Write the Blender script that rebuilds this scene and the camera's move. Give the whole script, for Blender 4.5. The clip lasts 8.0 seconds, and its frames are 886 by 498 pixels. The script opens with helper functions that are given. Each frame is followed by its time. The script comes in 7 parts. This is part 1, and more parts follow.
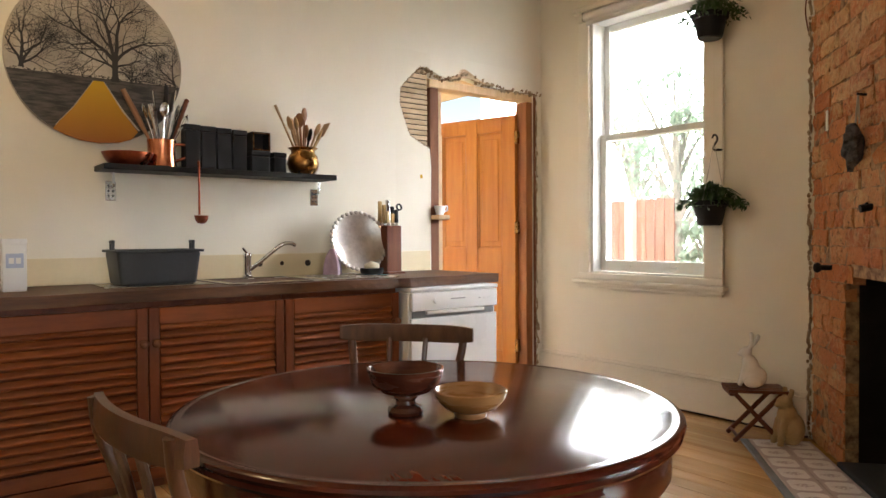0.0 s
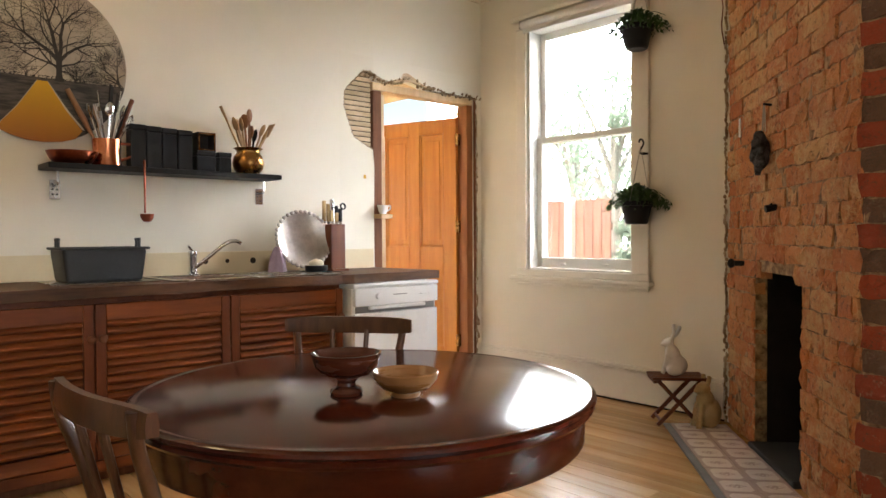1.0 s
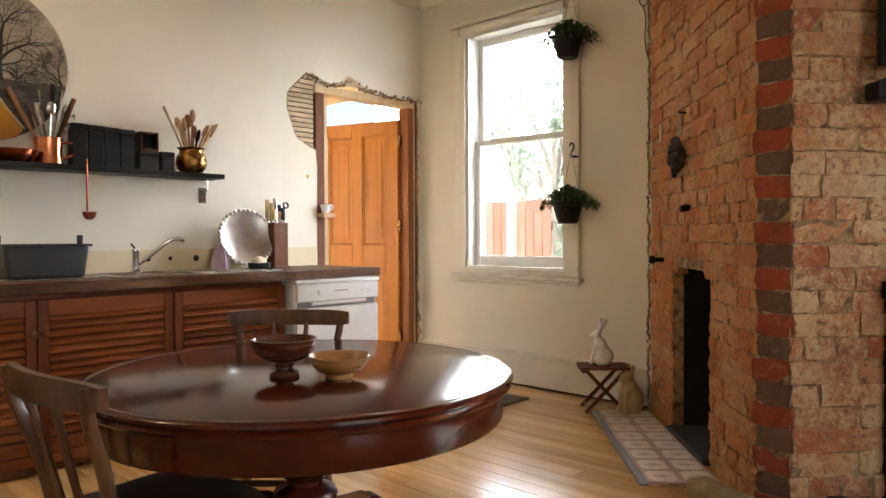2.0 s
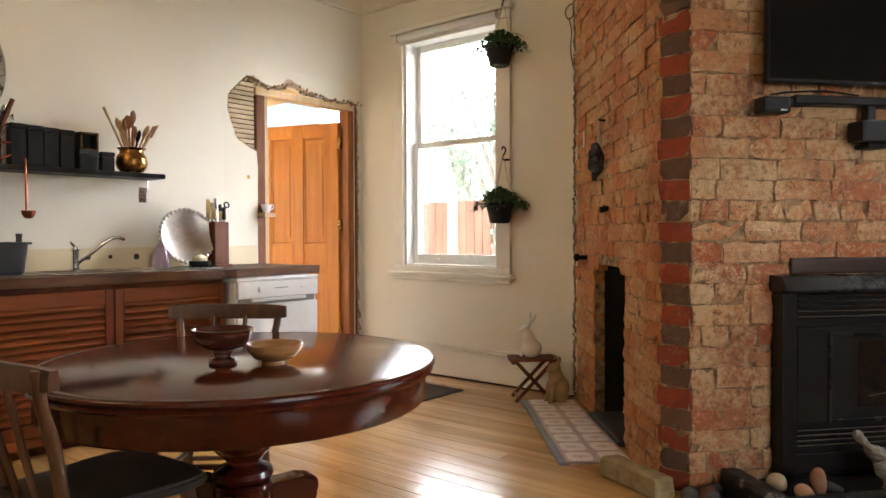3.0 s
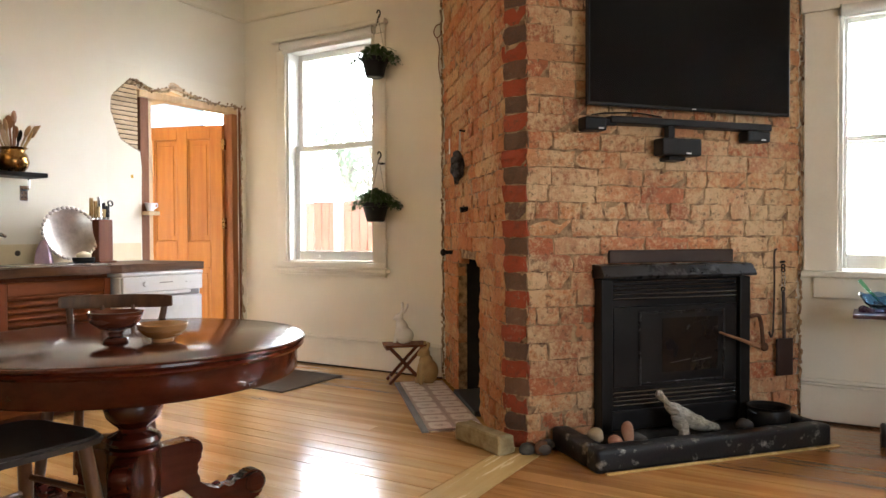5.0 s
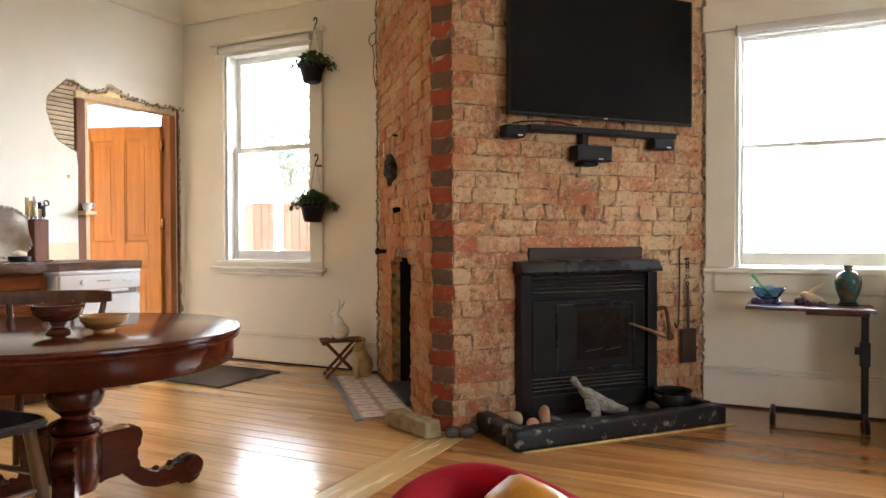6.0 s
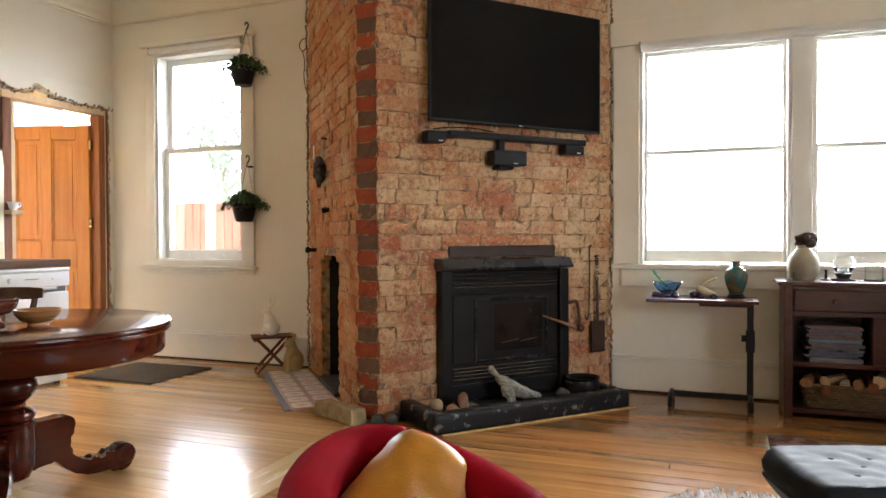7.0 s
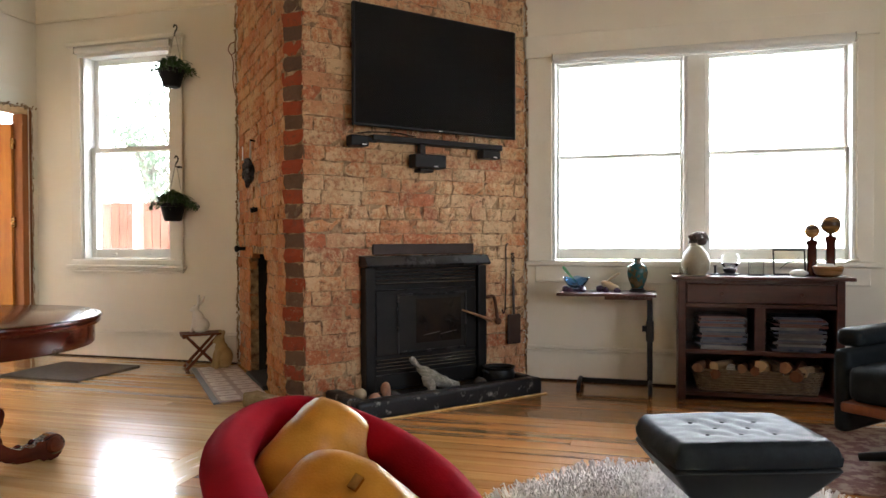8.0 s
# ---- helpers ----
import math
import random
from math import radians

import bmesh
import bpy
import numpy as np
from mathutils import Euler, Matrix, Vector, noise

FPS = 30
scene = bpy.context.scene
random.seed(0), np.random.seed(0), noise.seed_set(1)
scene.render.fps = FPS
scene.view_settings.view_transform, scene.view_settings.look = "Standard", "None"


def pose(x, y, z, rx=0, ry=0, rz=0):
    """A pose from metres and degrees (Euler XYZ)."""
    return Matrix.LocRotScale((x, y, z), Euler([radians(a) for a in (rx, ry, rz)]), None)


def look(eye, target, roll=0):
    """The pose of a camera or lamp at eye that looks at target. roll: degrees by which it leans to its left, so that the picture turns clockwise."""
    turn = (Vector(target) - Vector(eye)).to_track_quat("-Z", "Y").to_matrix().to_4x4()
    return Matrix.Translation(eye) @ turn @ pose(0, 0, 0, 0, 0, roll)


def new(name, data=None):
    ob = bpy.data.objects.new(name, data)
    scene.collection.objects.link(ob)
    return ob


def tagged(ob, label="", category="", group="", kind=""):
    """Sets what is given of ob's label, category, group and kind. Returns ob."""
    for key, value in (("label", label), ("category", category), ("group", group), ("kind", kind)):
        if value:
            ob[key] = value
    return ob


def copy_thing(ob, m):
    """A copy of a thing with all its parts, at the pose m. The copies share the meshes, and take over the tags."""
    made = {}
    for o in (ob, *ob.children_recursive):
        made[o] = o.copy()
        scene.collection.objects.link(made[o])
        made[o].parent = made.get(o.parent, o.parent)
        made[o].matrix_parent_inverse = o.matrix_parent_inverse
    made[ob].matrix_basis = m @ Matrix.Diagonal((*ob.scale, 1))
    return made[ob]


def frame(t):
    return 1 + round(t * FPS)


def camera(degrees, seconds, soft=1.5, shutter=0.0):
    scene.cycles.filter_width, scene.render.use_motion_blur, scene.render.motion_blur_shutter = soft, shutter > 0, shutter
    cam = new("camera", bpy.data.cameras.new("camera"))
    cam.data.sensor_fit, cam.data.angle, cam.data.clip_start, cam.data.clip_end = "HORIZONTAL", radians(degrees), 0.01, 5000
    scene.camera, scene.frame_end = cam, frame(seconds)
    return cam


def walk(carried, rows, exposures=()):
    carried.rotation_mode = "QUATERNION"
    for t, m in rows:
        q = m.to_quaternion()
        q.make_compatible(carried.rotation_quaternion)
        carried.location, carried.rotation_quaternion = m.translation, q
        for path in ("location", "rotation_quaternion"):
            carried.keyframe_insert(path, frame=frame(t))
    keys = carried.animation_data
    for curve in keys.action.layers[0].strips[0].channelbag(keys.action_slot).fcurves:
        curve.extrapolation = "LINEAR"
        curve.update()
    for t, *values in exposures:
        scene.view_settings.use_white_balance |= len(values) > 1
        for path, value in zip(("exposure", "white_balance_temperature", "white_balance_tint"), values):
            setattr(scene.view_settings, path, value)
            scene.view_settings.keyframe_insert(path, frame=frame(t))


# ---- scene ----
cam = camera(63.7, 8.0)
PATH = [
    (0, (3.775, -3.86, 1.089), (2.195, -2.635, 1.053), -0.3),
    (0.5, (3.84, -3.903, 1.088), (2.307, -2.619, 1.049), -0.3),
    (1, (3.923, -3.947, 1.081), (2.44, -2.607, 1.043), -0.3),
    (1.5, (4.001, -3.986, 1.072), (2.566, -2.593, 1.035), -0.3),
    (3, (4.265, -4.136, 1.059), (2.995, -2.591, 1.022), -0.2),
    (3.5, (4.354, -4.198, 1.056), (3.141, -2.608, 1.018), -0.3),
    (4, (4.444, -4.273, 1.051), (3.295, -2.636, 1.013), -0.3),
    (5.5, (4.702, -4.515, 1.032), (3.746, -2.759, 0.996), -0.2),
    (6, (4.794, -4.606, 1.023), (3.91, -2.812, 0.99), -0.2),
    (6.5, (4.878, -4.697, 1.019), (4.069, -2.867, 0.986), -0.2),
    (7, (4.964, -4.799, 1.01), (4.24, -2.934, 0.979), -0.2),
    (7.5, (5.042, -4.897, 1.001), (4.4, -3.003, 0.972), -0.2),
    (8, (5.122, -5.01, 0.993), (4.569, -3.088, 0.965), -0.2),
]
# stops, kelvin and tint along the clip
EXPOSURES = [(0.0, 1.20, 6380, 10), (1.5, 1.20, 6380, 10), (3.5, 1.30, 6300, 10), (5.5, 1.48, 6150, 10), (6.5, 1.46, 6150, 10), (7.5, 1.34, 6100, 10), (8.0, 1.28, 6050, 10)]
walk(cam, [(t, look(eye, target, roll)) for t, eye, target, roll in PATH], EXPOSURES)
# ---- light ----
world = bpy.data.worlds.new("sky")
scene.world = world
world.use_nodes = True
wn, wl = world.node_tree.nodes, world.node_tree.links
sky = wn.new("ShaderNodeTexSky")
sky.sky_type = "NISHITA"
sky.sun_disc = False
sky.sun_elevation, sky.sun_rotation = radians(45), radians(180)
sky.air_density, sky.dust_density, sky.ozone_density = 1.0, 1.2, 1.0
wn["Background"].inputs[1].default_value = 0.15
wl.new(sky.outputs[0], wn["Background"].inputs[0])

sun = new("sun", bpy.data.lights.new("sun", "SUN"))
sun.data.energy, sun.data.angle, sun.data.color = 5.0, radians(3), (1.0, 0.95, 0.87)
sun.matrix_world = look((0, -8, 9), (0, 0, 0))


def window_lamp(name, eye, target, w, h, power, colour=(0.93, 0.97, 1.0)):
    lamp = new(name, bpy.data.lights.new(name, "AREA"))
    lamp.data.shape, lamp.data.size, lamp.data.size_y = "RECTANGLE", w, h
    lamp.data.energy, lamp.data.color = power, colour
    lamp.matrix_world = look(eye, target)
    return lamp


# skylight in the opening of the end wall's window
window_lamp("skylight_end", (8.33, -3.9, 1.6), (0, -3.2, 1.1), 2.3, 1.55, 22, (1.0, 0.985, 0.96))
bulb = new("ceiling_bulb", bpy.data.lights.new("ceiling_bulb", "POINT"))
bulb.data.energy, bulb.data.color, bulb.data.shadow_soft_size = 8, (1.0, 0.70, 0.38), 0.09
bulb.location = (1.0, -4.0, 2.85)


# ---- building helpers ----
BASE = 0.0  # level from which the heights of the next things are counted


def part(name, bm, material, parent=None, label="", smooth=False):
    """Links a bmesh as one mesh object under a thing or part."""
    me = bpy.data.meshes.new(name)
    bmesh.ops.recalc_face_normals(bm, faces=bm.faces)
    bm.to_mesh(me)
    bm.free()
    me.materials.append(material)
    if smooth:
        me.shade_smooth()
        me.set_sharp_from_angle(angle=radians(40))
    ob = new(name, me)
    if parent:
        ob.parent = parent
    else:
        ob.location.z = BASE
    if label:
        tagged(ob, label)
    return ob


def thing(name, label, category, m=None, group="", kind=""):
    m = pose(0, 0, BASE) @ (m if m is not None else Matrix())
    ob = new(name)
    ob.empty_display_size = 0.1
    ob.matrix_basis = m
    return tagged(ob, label, category, group, kind)


def box(x0, x1, y0, y1, z0, z1, bevel=0.0, seg=1, bm=None, m=None):
    own = bmesh.new()
    bmesh.ops.create_cube(own, size=1)
    for v in own.verts:
        v.co = Vector(((x0 + x1) / 2 + v.co.x * (x1 - x0), (y0 + y1) / 2 + v.co.y * (y1 - y0), (z0 + z1) / 2 + v.co.z * (z1 - z0)))
    if bevel:
        bmesh.ops.bevel(own, geom=own.edges[:], offset=bevel, segments=seg, affect="EDGES", profile=0.6)
    return join(bm, own, m)


def join(bm, own, m=None):
    if m is not None:
        own.transform(m)
    if bm is None:
        return own
    me = bpy.data.meshes.new("tmp")
    own.to_mesh(me)
    own.free()
    bm.from_mesh(me)
    bpy.data.meshes.remove(me)
    return bm


def lathe(profile, n=32, bm=None, m=None):
    """A turned body: profile of (radius, height)."""
    own = bmesh.new()
    rings = []
    for r, z in profile:
        if r < 1e-5:
            rings.append([own.verts.new((0, 0, z))])
        else:
            rings.append([own.verts.new((r * math.cos(2 * math.pi * i / n), r * math.sin(2 * math.pi * i / n), z)) for i in range(n)])
    for a, b in zip(rings, rings[1:]):
        for i in range(n):
            j = (i + 1) % n
            if len(a) == 1 and len(b) == 1:
                continue
            if len(a) == 1:
                own.faces.new((a[0], b[i], b[j]))
            elif len(b) == 1:
                own.faces.new((a[i], a[j], b[0]))
            else:
                own.faces.new((a[i], a[j], b[j], b[i]))
    return join(bm, own, m)


def tube(points, radii, n=10, bm=None, m=None, flat=1.0, up=None):
    """A round bar along points; radii one number or one for each; flat squeezes it across."""
    pts = [Vector(p) for p in points]
    rad = radii if isinstance(radii, (list, tuple)) else [radii] * len(pts)
    own = bmesh.new()
    rings = []
    side = None
    for i, p in enumerate(pts):
        d = (pts[min(i + 1, len(pts) - 1)] - pts[max(i - 1, 0)]).normalized()
        if side is None:
            ref = Vector(up) if up else (Vector((0, 0, 1)) if abs(d.z) < 0.9 else Vector((1, 0, 0)))
            side = d.cross(ref).normalized()
        else:
            side = (side - d * side.dot(d)).normalized()
        other = side.cross(d)
        rings.append([own.verts.new(p + (side * math.cos(2 * math.pi * k / n) + other * math.sin(2 * math.pi * k / n) * flat) * rad[i]) for k in range(n)])
    for a, b in zip(rings, rings[1:]):
        for i in range(n):
            own.faces.new((a[i], a[(i + 1) % n], b[(i + 1) % n], b[i]))
    own.faces.new(rings[0][::-1])
    own.faces.new(rings[-1])
    return join(bm, own, m)


def prism(outline, z0, z1, bevel=0.0, bm=None, m=None, seg=1):
    """An upright slab with the given plan outline."""
    own = bmesh.new()
    low = [own.verts.new((x, y, z0)) for x, y in outline]
    top = [own.verts.new((x, y, z1)) for x, y in outline]
    own.faces.new(low[::-1])
    own.faces.new(top)
    n = len(outline)
    for i in range(n):
        own.faces.new((low[i], low[(i + 1) % n], top[(i + 1) % n], top[i]))
    if bevel:
        bmesh.ops.bevel(own, geom=own.edges[:], offset=bevel, segments=seg, affect="EDGES")
    return join(bm, own, m)


def bezier(p, n=12):
    """Points of a smooth line through p (Catmull-Rom)."""
    p = [Vector(q) for q in p]
    q = [2 * p[0] - p[1]] + p + [2 * p[-1] - p[-2]]
    out = []
    for i in range(1, len(q) - 2):
        for k in range(n):
            t = k / n
            a, b, c, d = q[i - 1], q[i], q[i + 1], q[i + 2]
            out.append(0.5 * (2 * b + (c - a) * t + (2 * a - 5 * b + 4 * c - d) * t * t + (3 * b - a - 3 * c + d) * t ** 3))
    return out + [p[-1]]


def rough_up(bm, amount, scale, seed=0):
    off = Vector((seed * 3.1, seed * 1.7, seed * 5.3))
    for v in bm.verts:
        v.co += noise.noise_vector(v.co * scale + off) * amount
    return bm


def blob(r, detail=3, bm=None, m=None):
    own = bmesh.new()
    bmesh.ops.create_icosphere(own, subdivisions=detail, radius=1)
    for v in own.verts:
        v.co = Vector((v.co.x * r[0], v.co.y * r[1], v.co.z * r[2]))
    return join(bm, own, m)


# ---- materials ----
def mat(name, c1, c2=None, rough=0.5, scale=6.0, stretch=(1, 1, 1), grain=90.0, bump=0.15, metal=0.0, coat=0.0, vary=0.0, spread=(0.35, 0.65), rvar=0.12, spec=0.36, fine=0.12, sheen=0.0):
    """Two tones by a wide noise, a fine grain over it in value, gloss and relief; vary: tone by object."""
    m = bpy.data.materials.new(name)
    m.use_nodes = True
    N, L = m.node_tree.nodes, m.node_tree.links
    b = N["Principled BSDF"]
    co = N.new("ShaderNodeTexCoord")
    mp = N.new("ShaderNodeMapping")
    mp.inputs["Scale"].default_value = stretch
    L.new(co.outputs["Object"], mp.inputs[0])
    shift = N.new("ShaderNodeObjectInfo")
    add = N.new("ShaderNodeVectorMath")
    add.operation = "MULTIPLY_ADD"
    add.inputs[1].default_value = (17.0, 9.0, 13.0)
    L.new(shift.outputs["Random"], add.inputs[0])
    L.new(mp.outputs[0], add.inputs[2])
    n1 = N.new("ShaderNodeTexNoise")
    n1.inputs["Scale"].default_value, n1.inputs["Detail"].default_value, n1.inputs["Roughness"].default_value = scale, 6, 0.62
    n2 = N.new("ShaderNodeTexNoise")
    n2.inputs["Scale"].default_value, n2.inputs["Detail"].default_value = grain, 3
    for n in (n1, n2):
        L.new(add.outputs[0], n.inputs["Vector"])
    ramp = N.new("ShaderNodeMapRange")
    ramp.inputs[1].default_value, ramp.inputs[2].default_value = spread
    L.new(n1.outputs[0], ramp.inputs[0])
    mix = N.new("ShaderNodeMix")
    mix.data_type = "RGBA"
    mix.inputs[6].default_value, mix.inputs[7].default_value = (*c1, 1), (*(c2 or c1), 1)
    L.new(ramp.outputs[0], mix.inputs[0])
    hsv = N.new("ShaderNodeHueSaturation")
    val = N.new("ShaderNodeMath")
    val.operation = "MULTIPLY_ADD"
    val.inputs[1].default_value, val.inputs[2].default_value = 2 * fine, 1 - fine
    L.new(n2.outputs[0], val.inputs[0])
    last = val.outputs[0]
    if vary:
        v2 = N.new("ShaderNodeMath")
        v2.operation = "MULTIPLY_ADD"
        v2.inputs[1].default_value = 2 * vary
        L.new(shift.outputs["Random"], v2.inputs[0])
        v3 = N.new("ShaderNodeMath")
        v3.operation = "SUBTRACT"
        v3.inputs[1].default_value = vary
        L.new(last, v3.inputs[0])
        L.new(v3.outputs[0], v2.inputs[2])
        last = v2.outputs[0]
    L.new(last, hsv.inputs["Value"])
    L.new(mix.outputs[2], hsv.inputs["Color"])
    L.new(hsv.outputs[0], b.inputs["Base Color"])
    ro = N.new("ShaderNodeMapRange")
    ro.inputs[3].default_value, ro.inputs[4].default_value = max(0.02, rough - rvar), min(1, rough + rvar)
    L.new(n1.outputs[0], ro.inputs[0])
    L.new(ro.outputs[0], b.inputs["Roughness"])
    b.inputs["Metallic"].default_value = metal
    b.inputs["Coat Weight"].default_value = coat
    b.inputs["Coat Roughness"].default_value = 0.08
    b.inputs["Specular IOR Level"].default_value = spec
    b.inputs["Sheen Weight"].default_value = sheen
    if bump:
        bp = N.new("ShaderNodeBump")
        bp.inputs["Strength"].default_value, bp.inputs["Distance"].default_value = bump, 0.004
        ad = N.new("ShaderNodeMath")
        L.new(n1.outputs[0], ad.inputs[0])
        L.new(n2.outputs[0], ad.inputs[1])
        L.new(ad.outputs[0], bp.inputs["Height"])
        L.new(bp.outputs[0], b.inputs["Normal"])
    return m


def glass(name, tint=(1, 1, 1), rough=0.0, ior=1.45):
    m = bpy.data.materials.new(name)
    m.use_nodes = True
    b = m.node_tree.nodes["Principled BSDF"]
    b.inputs["Base Color"].default_value = (*tint, 1)
    b.inputs["Transmission Weight"].default_value, b.inputs["Roughness"].default_value, b.inputs["IOR"].default_value = 1, rough, ior
    return m


def glow(name, colour, power):
    m = bpy.data.materials.new(name)
    m.use_nodes = True
    b = m.node_tree.nodes["Principled BSDF"]
    b.inputs["Base Color"].default_value = (*colour, 1)
    b.inputs["Emission Color"].default_value, b.inputs["Emission Strength"].default_value = (*colour, 1), power
    return m


M_WALL = mat("cream_wall_paint", (0.80, 0.755, 0.65), (0.76, 0.71, 0.60), 0.75, 1.2, grain=160, bump=0.12, fine=0.03)
M_SPLASH = mat("cream_tile", (0.72, 0.62, 0.42), (0.68, 0.57, 0.37), 0.35, 2, bump=0.05, fine=0.03)
M_TRIM = mat("cream_gloss_trim", (0.80, 0.76, 0.67), (0.76, 0.71, 0.61), 0.38, 3, grain=60, bump=0.06, fine=0.03)
M_CEIL = mat("ceiling_paint", (0.78, 0.72, 0.58), (0.74, 0.68, 0.53), 0.8, 2, fine=0.03)
M_SASH = mat("white_sash_paint", (0.8, 0.79, 0.75), (0.75, 0.73, 0.68), 0.4, 5, bump=0.06, fine=0.03)
M_FLOOR = mat("varnished_boards", (0.32, 0.13, 0.034), (0.45, 0.215, 0.066), 0.2, 2.2, (0.35, 6, 1), 60, 0.05, coat=0.7, vary=0.16, rvar=0.06, fine=0.1)
M_FLOORK = mat("pale_varnished_boards", (0.50, 0.265, 0.092), (0.64, 0.39, 0.16), 0.22, 2.2, (0.35, 6, 1), 60, 0.05, coat=0.7, vary=0.14, rvar=0.06, fine=0.1)
M_STRIP = mat("pale_floor_strip", (0.56, 0.36, 0.14), (0.64, 0.44, 0.2), 0.25, 3, (6, 0.5, 1), 60, 0.05, coat=0.3, vary=0.08)
M_MORTAR = mat("lime_mortar", (0.54, 0.36, 0.20), (0.13, 0.065, 0.035), 0.95, 20, grain=120, bump=0.8)
M_MAHOG = mat("polished_mahogany", (0.036, 0.0055, 0.0025), (0.06, 0.010, 0.004), 0.2, 3, (1, 7, 7), 50, 0.03, coat=0.2, rvar=0.07, fine=0.12, spec=0.28)
M_CHAIR = mat("dark_stained_chair_wood", (0.06, 0.023, 0.009), (0.11, 0.045, 0.018), 0.35, 6, (5, 5, 1), 80, 0.06, coat=0.2)
M_CAB = mat("red_cedar_louvre", (0.14, 0.032, 0.006), (0.24, 0.066, 0.014), 0.45, 3, (5, 0.6, 6), 70, 0.08, coat=0.12, vary=0.14)
M_CABV = mat("red_cedar_upright", (0.105, 0.023, 0.005), (0.17, 0.043, 0.010), 0.45, 3, (6, 6, 0.6), 70, 0.08, coat=0.12, vary=0.1)
M_TOP = mat("worn_timber_worktop", (0.06, 0.024, 0.009), (0.14, 0.062, 0.024), 0.5, 4, (6, 0.7, 6), 60, 0.15)
M_DOOR = mat("orange_pine_door", (0.50, 0.165, 0.012), (0.60, 0.235, 0.025), 0.42, 3, (6, 6, 0.5), 60, 0.06, coat=0.15)
M_STUD = mat("old_brown_stud", (0.13, 0.045, 0.018), (0.22, 0.085, 0.035), 0.7, 4, (6, 6, 0.6), 70, 0.3)
M_PINE = mat("pale_raw_pine", (0.58, 0.40, 0.22), (0.68, 0.50, 0.30), 0.65, 4, (5, 5, 0.7), 70, 0.15)
M_LATH = mat("old_laths", (0.50, 0.36, 0.22), (0.66, 0.52, 0.36), 0.9, 8, (4, 1, 4), 70, 0.4, vary=0.12)
# near-black that puts the shade of gaps and holes into the colour
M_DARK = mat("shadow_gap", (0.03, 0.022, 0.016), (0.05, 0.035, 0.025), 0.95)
M_PLASTER = mat("broken_plaster", (0.24, 0.155, 0.09), (0.46, 0.36, 0.24), 0.95, 14, bump=0.9)
M_WHITE = mat("white_enamel", (0.80, 0.80, 0.80), (0.77, 0.77, 0.77), 0.28, 3, bump=0.0, fine=0.01)
M_BLACK = mat("black_paint", (0.010, 0.010, 0.011), (0.014, 0.013, 0.013), 0.45, 6, bump=0.04, spec=0.2)
M_IRON = mat("black_stove_enamel", (0.012, 0.011, 0.011), (0.015, 0.014, 0.013), 0.36, 6, bump=0.05, spec=0.22)
M_HEARTHBLACK = mat("hearth_black", (0.010, 0.009, 0.008), (0.02, 0.018, 0.016), 0.95, 8, bump=0.5)
M_SCREEN = mat("television_screen", (0.004, 0.004, 0.005), (0.005, 0.005, 0.006), 0.14, 2, bump=0, fine=0.01, rvar=0.02, spec=0.2)
M_PLASTIC = mat("dark_grey_plastic", (0.036, 0.038, 0.042), (0.044, 0.046, 0.050), 0.45, 5, bump=0.03)
M_STEEL = mat("stainless_steel", (0.52, 0.52, 0.52), (0.6, 0.6, 0.59), 0.25, 5, bump=0, metal=1, fine=0.03)
M_CHROME = mat("chrome", (0.75, 0.75, 0.76), None, 0.08, 6, bump=0, metal=1, rvar=0.03)
M_SILVER = mat("tarnished_silver", (0.66, 0.63, 0.6), (0.45, 0.42, 0.39), 0.33, 10, bump=0.04, metal=1)
M_COPPER = mat("polished_copper", (0.66, 0.26, 0.13), (0.5, 0.17, 0.08), 0.22, 12, bump=0.08, metal=1)
M_COPPERD = mat("dark_copper", (0.33, 0.09, 0.045), (0.22, 0.06, 0.03), 0.3, 12, bump=0.08, metal=1)
M_BRASS = mat("aged_brass", (0.43, 0.24, 0.075), (0.26, 0.13, 0.04), 0.27, 9, bump=0.06, metal=1)
M_FENCE = mat("red_fence_paint", (0.25, 0.115, 0.08), (0.34, 0.18, 0.13), 0.7, 3, (6, 6, 0.7), vary=0.1)
M_GRASS = mat("garden_ground", (0.10, 0.13, 0.05), (0.2, 0.19, 0.1), 0.95, 1.5, bump=0.4)
M_LEAF = mat("tree_leaves", (0.15, 0.19, 0.15), (0.22, 0.26, 0.2), 0.6, 4)
bsdf = M_LEAF.node_tree.nodes["Principled BSDF"]
thin = M_LEAF.node_tree.nodes.new("ShaderNodeBsdfTranslucent")
thin.inputs["Color"].default_value = (0.42, 0.50, 0.38, 1)
half = M_LEAF.node_tree.nodes.new("ShaderNodeMixShader")
half.inputs[0].default_value = 0.55
M_LEAF.node_tree.links.new(bsdf.outputs[0], half.inputs[1])
M_LEAF.node_tree.links.new(thin.outputs[0], half.inputs[2])
M_LEAF.node_tree.links.new(half.outputs[0], M_LEAF.node_tree.nodes["Material Output"].inputs[0])
M_GLASS = glass("window_glass")
M_SKYGLOW = glow("overcast_sky", (0.94, 0.97, 1.0), 12.5)
M_STUD2 = mat("orange_brown_stud", (0.26, 0.09, 0.025), (0.36, 0.14, 0.045), 0.6, 4, (6, 6, 0.6), 70, 0.2)
M_BLUELAB = mat("pale_blue_label", (0.45, 0.52, 0.68), (0.42, 0.49, 0.65), 0.6, bump=0)
M_KNIFE = mat("honey_handle", (0.45, 0.29, 0.11), (0.55, 0.38, 0.17), 0.4, 12)
M_TEAL = mat("teal_glaze", (0.02, 0.06, 0.065), (0.03, 0.08, 0.08), 0.15, 6, bump=0.02)
M_CREAM = mat("cream_wax", (0.72, 0.66, 0.52), (0.66, 0.6, 0.46), 0.5, 20)
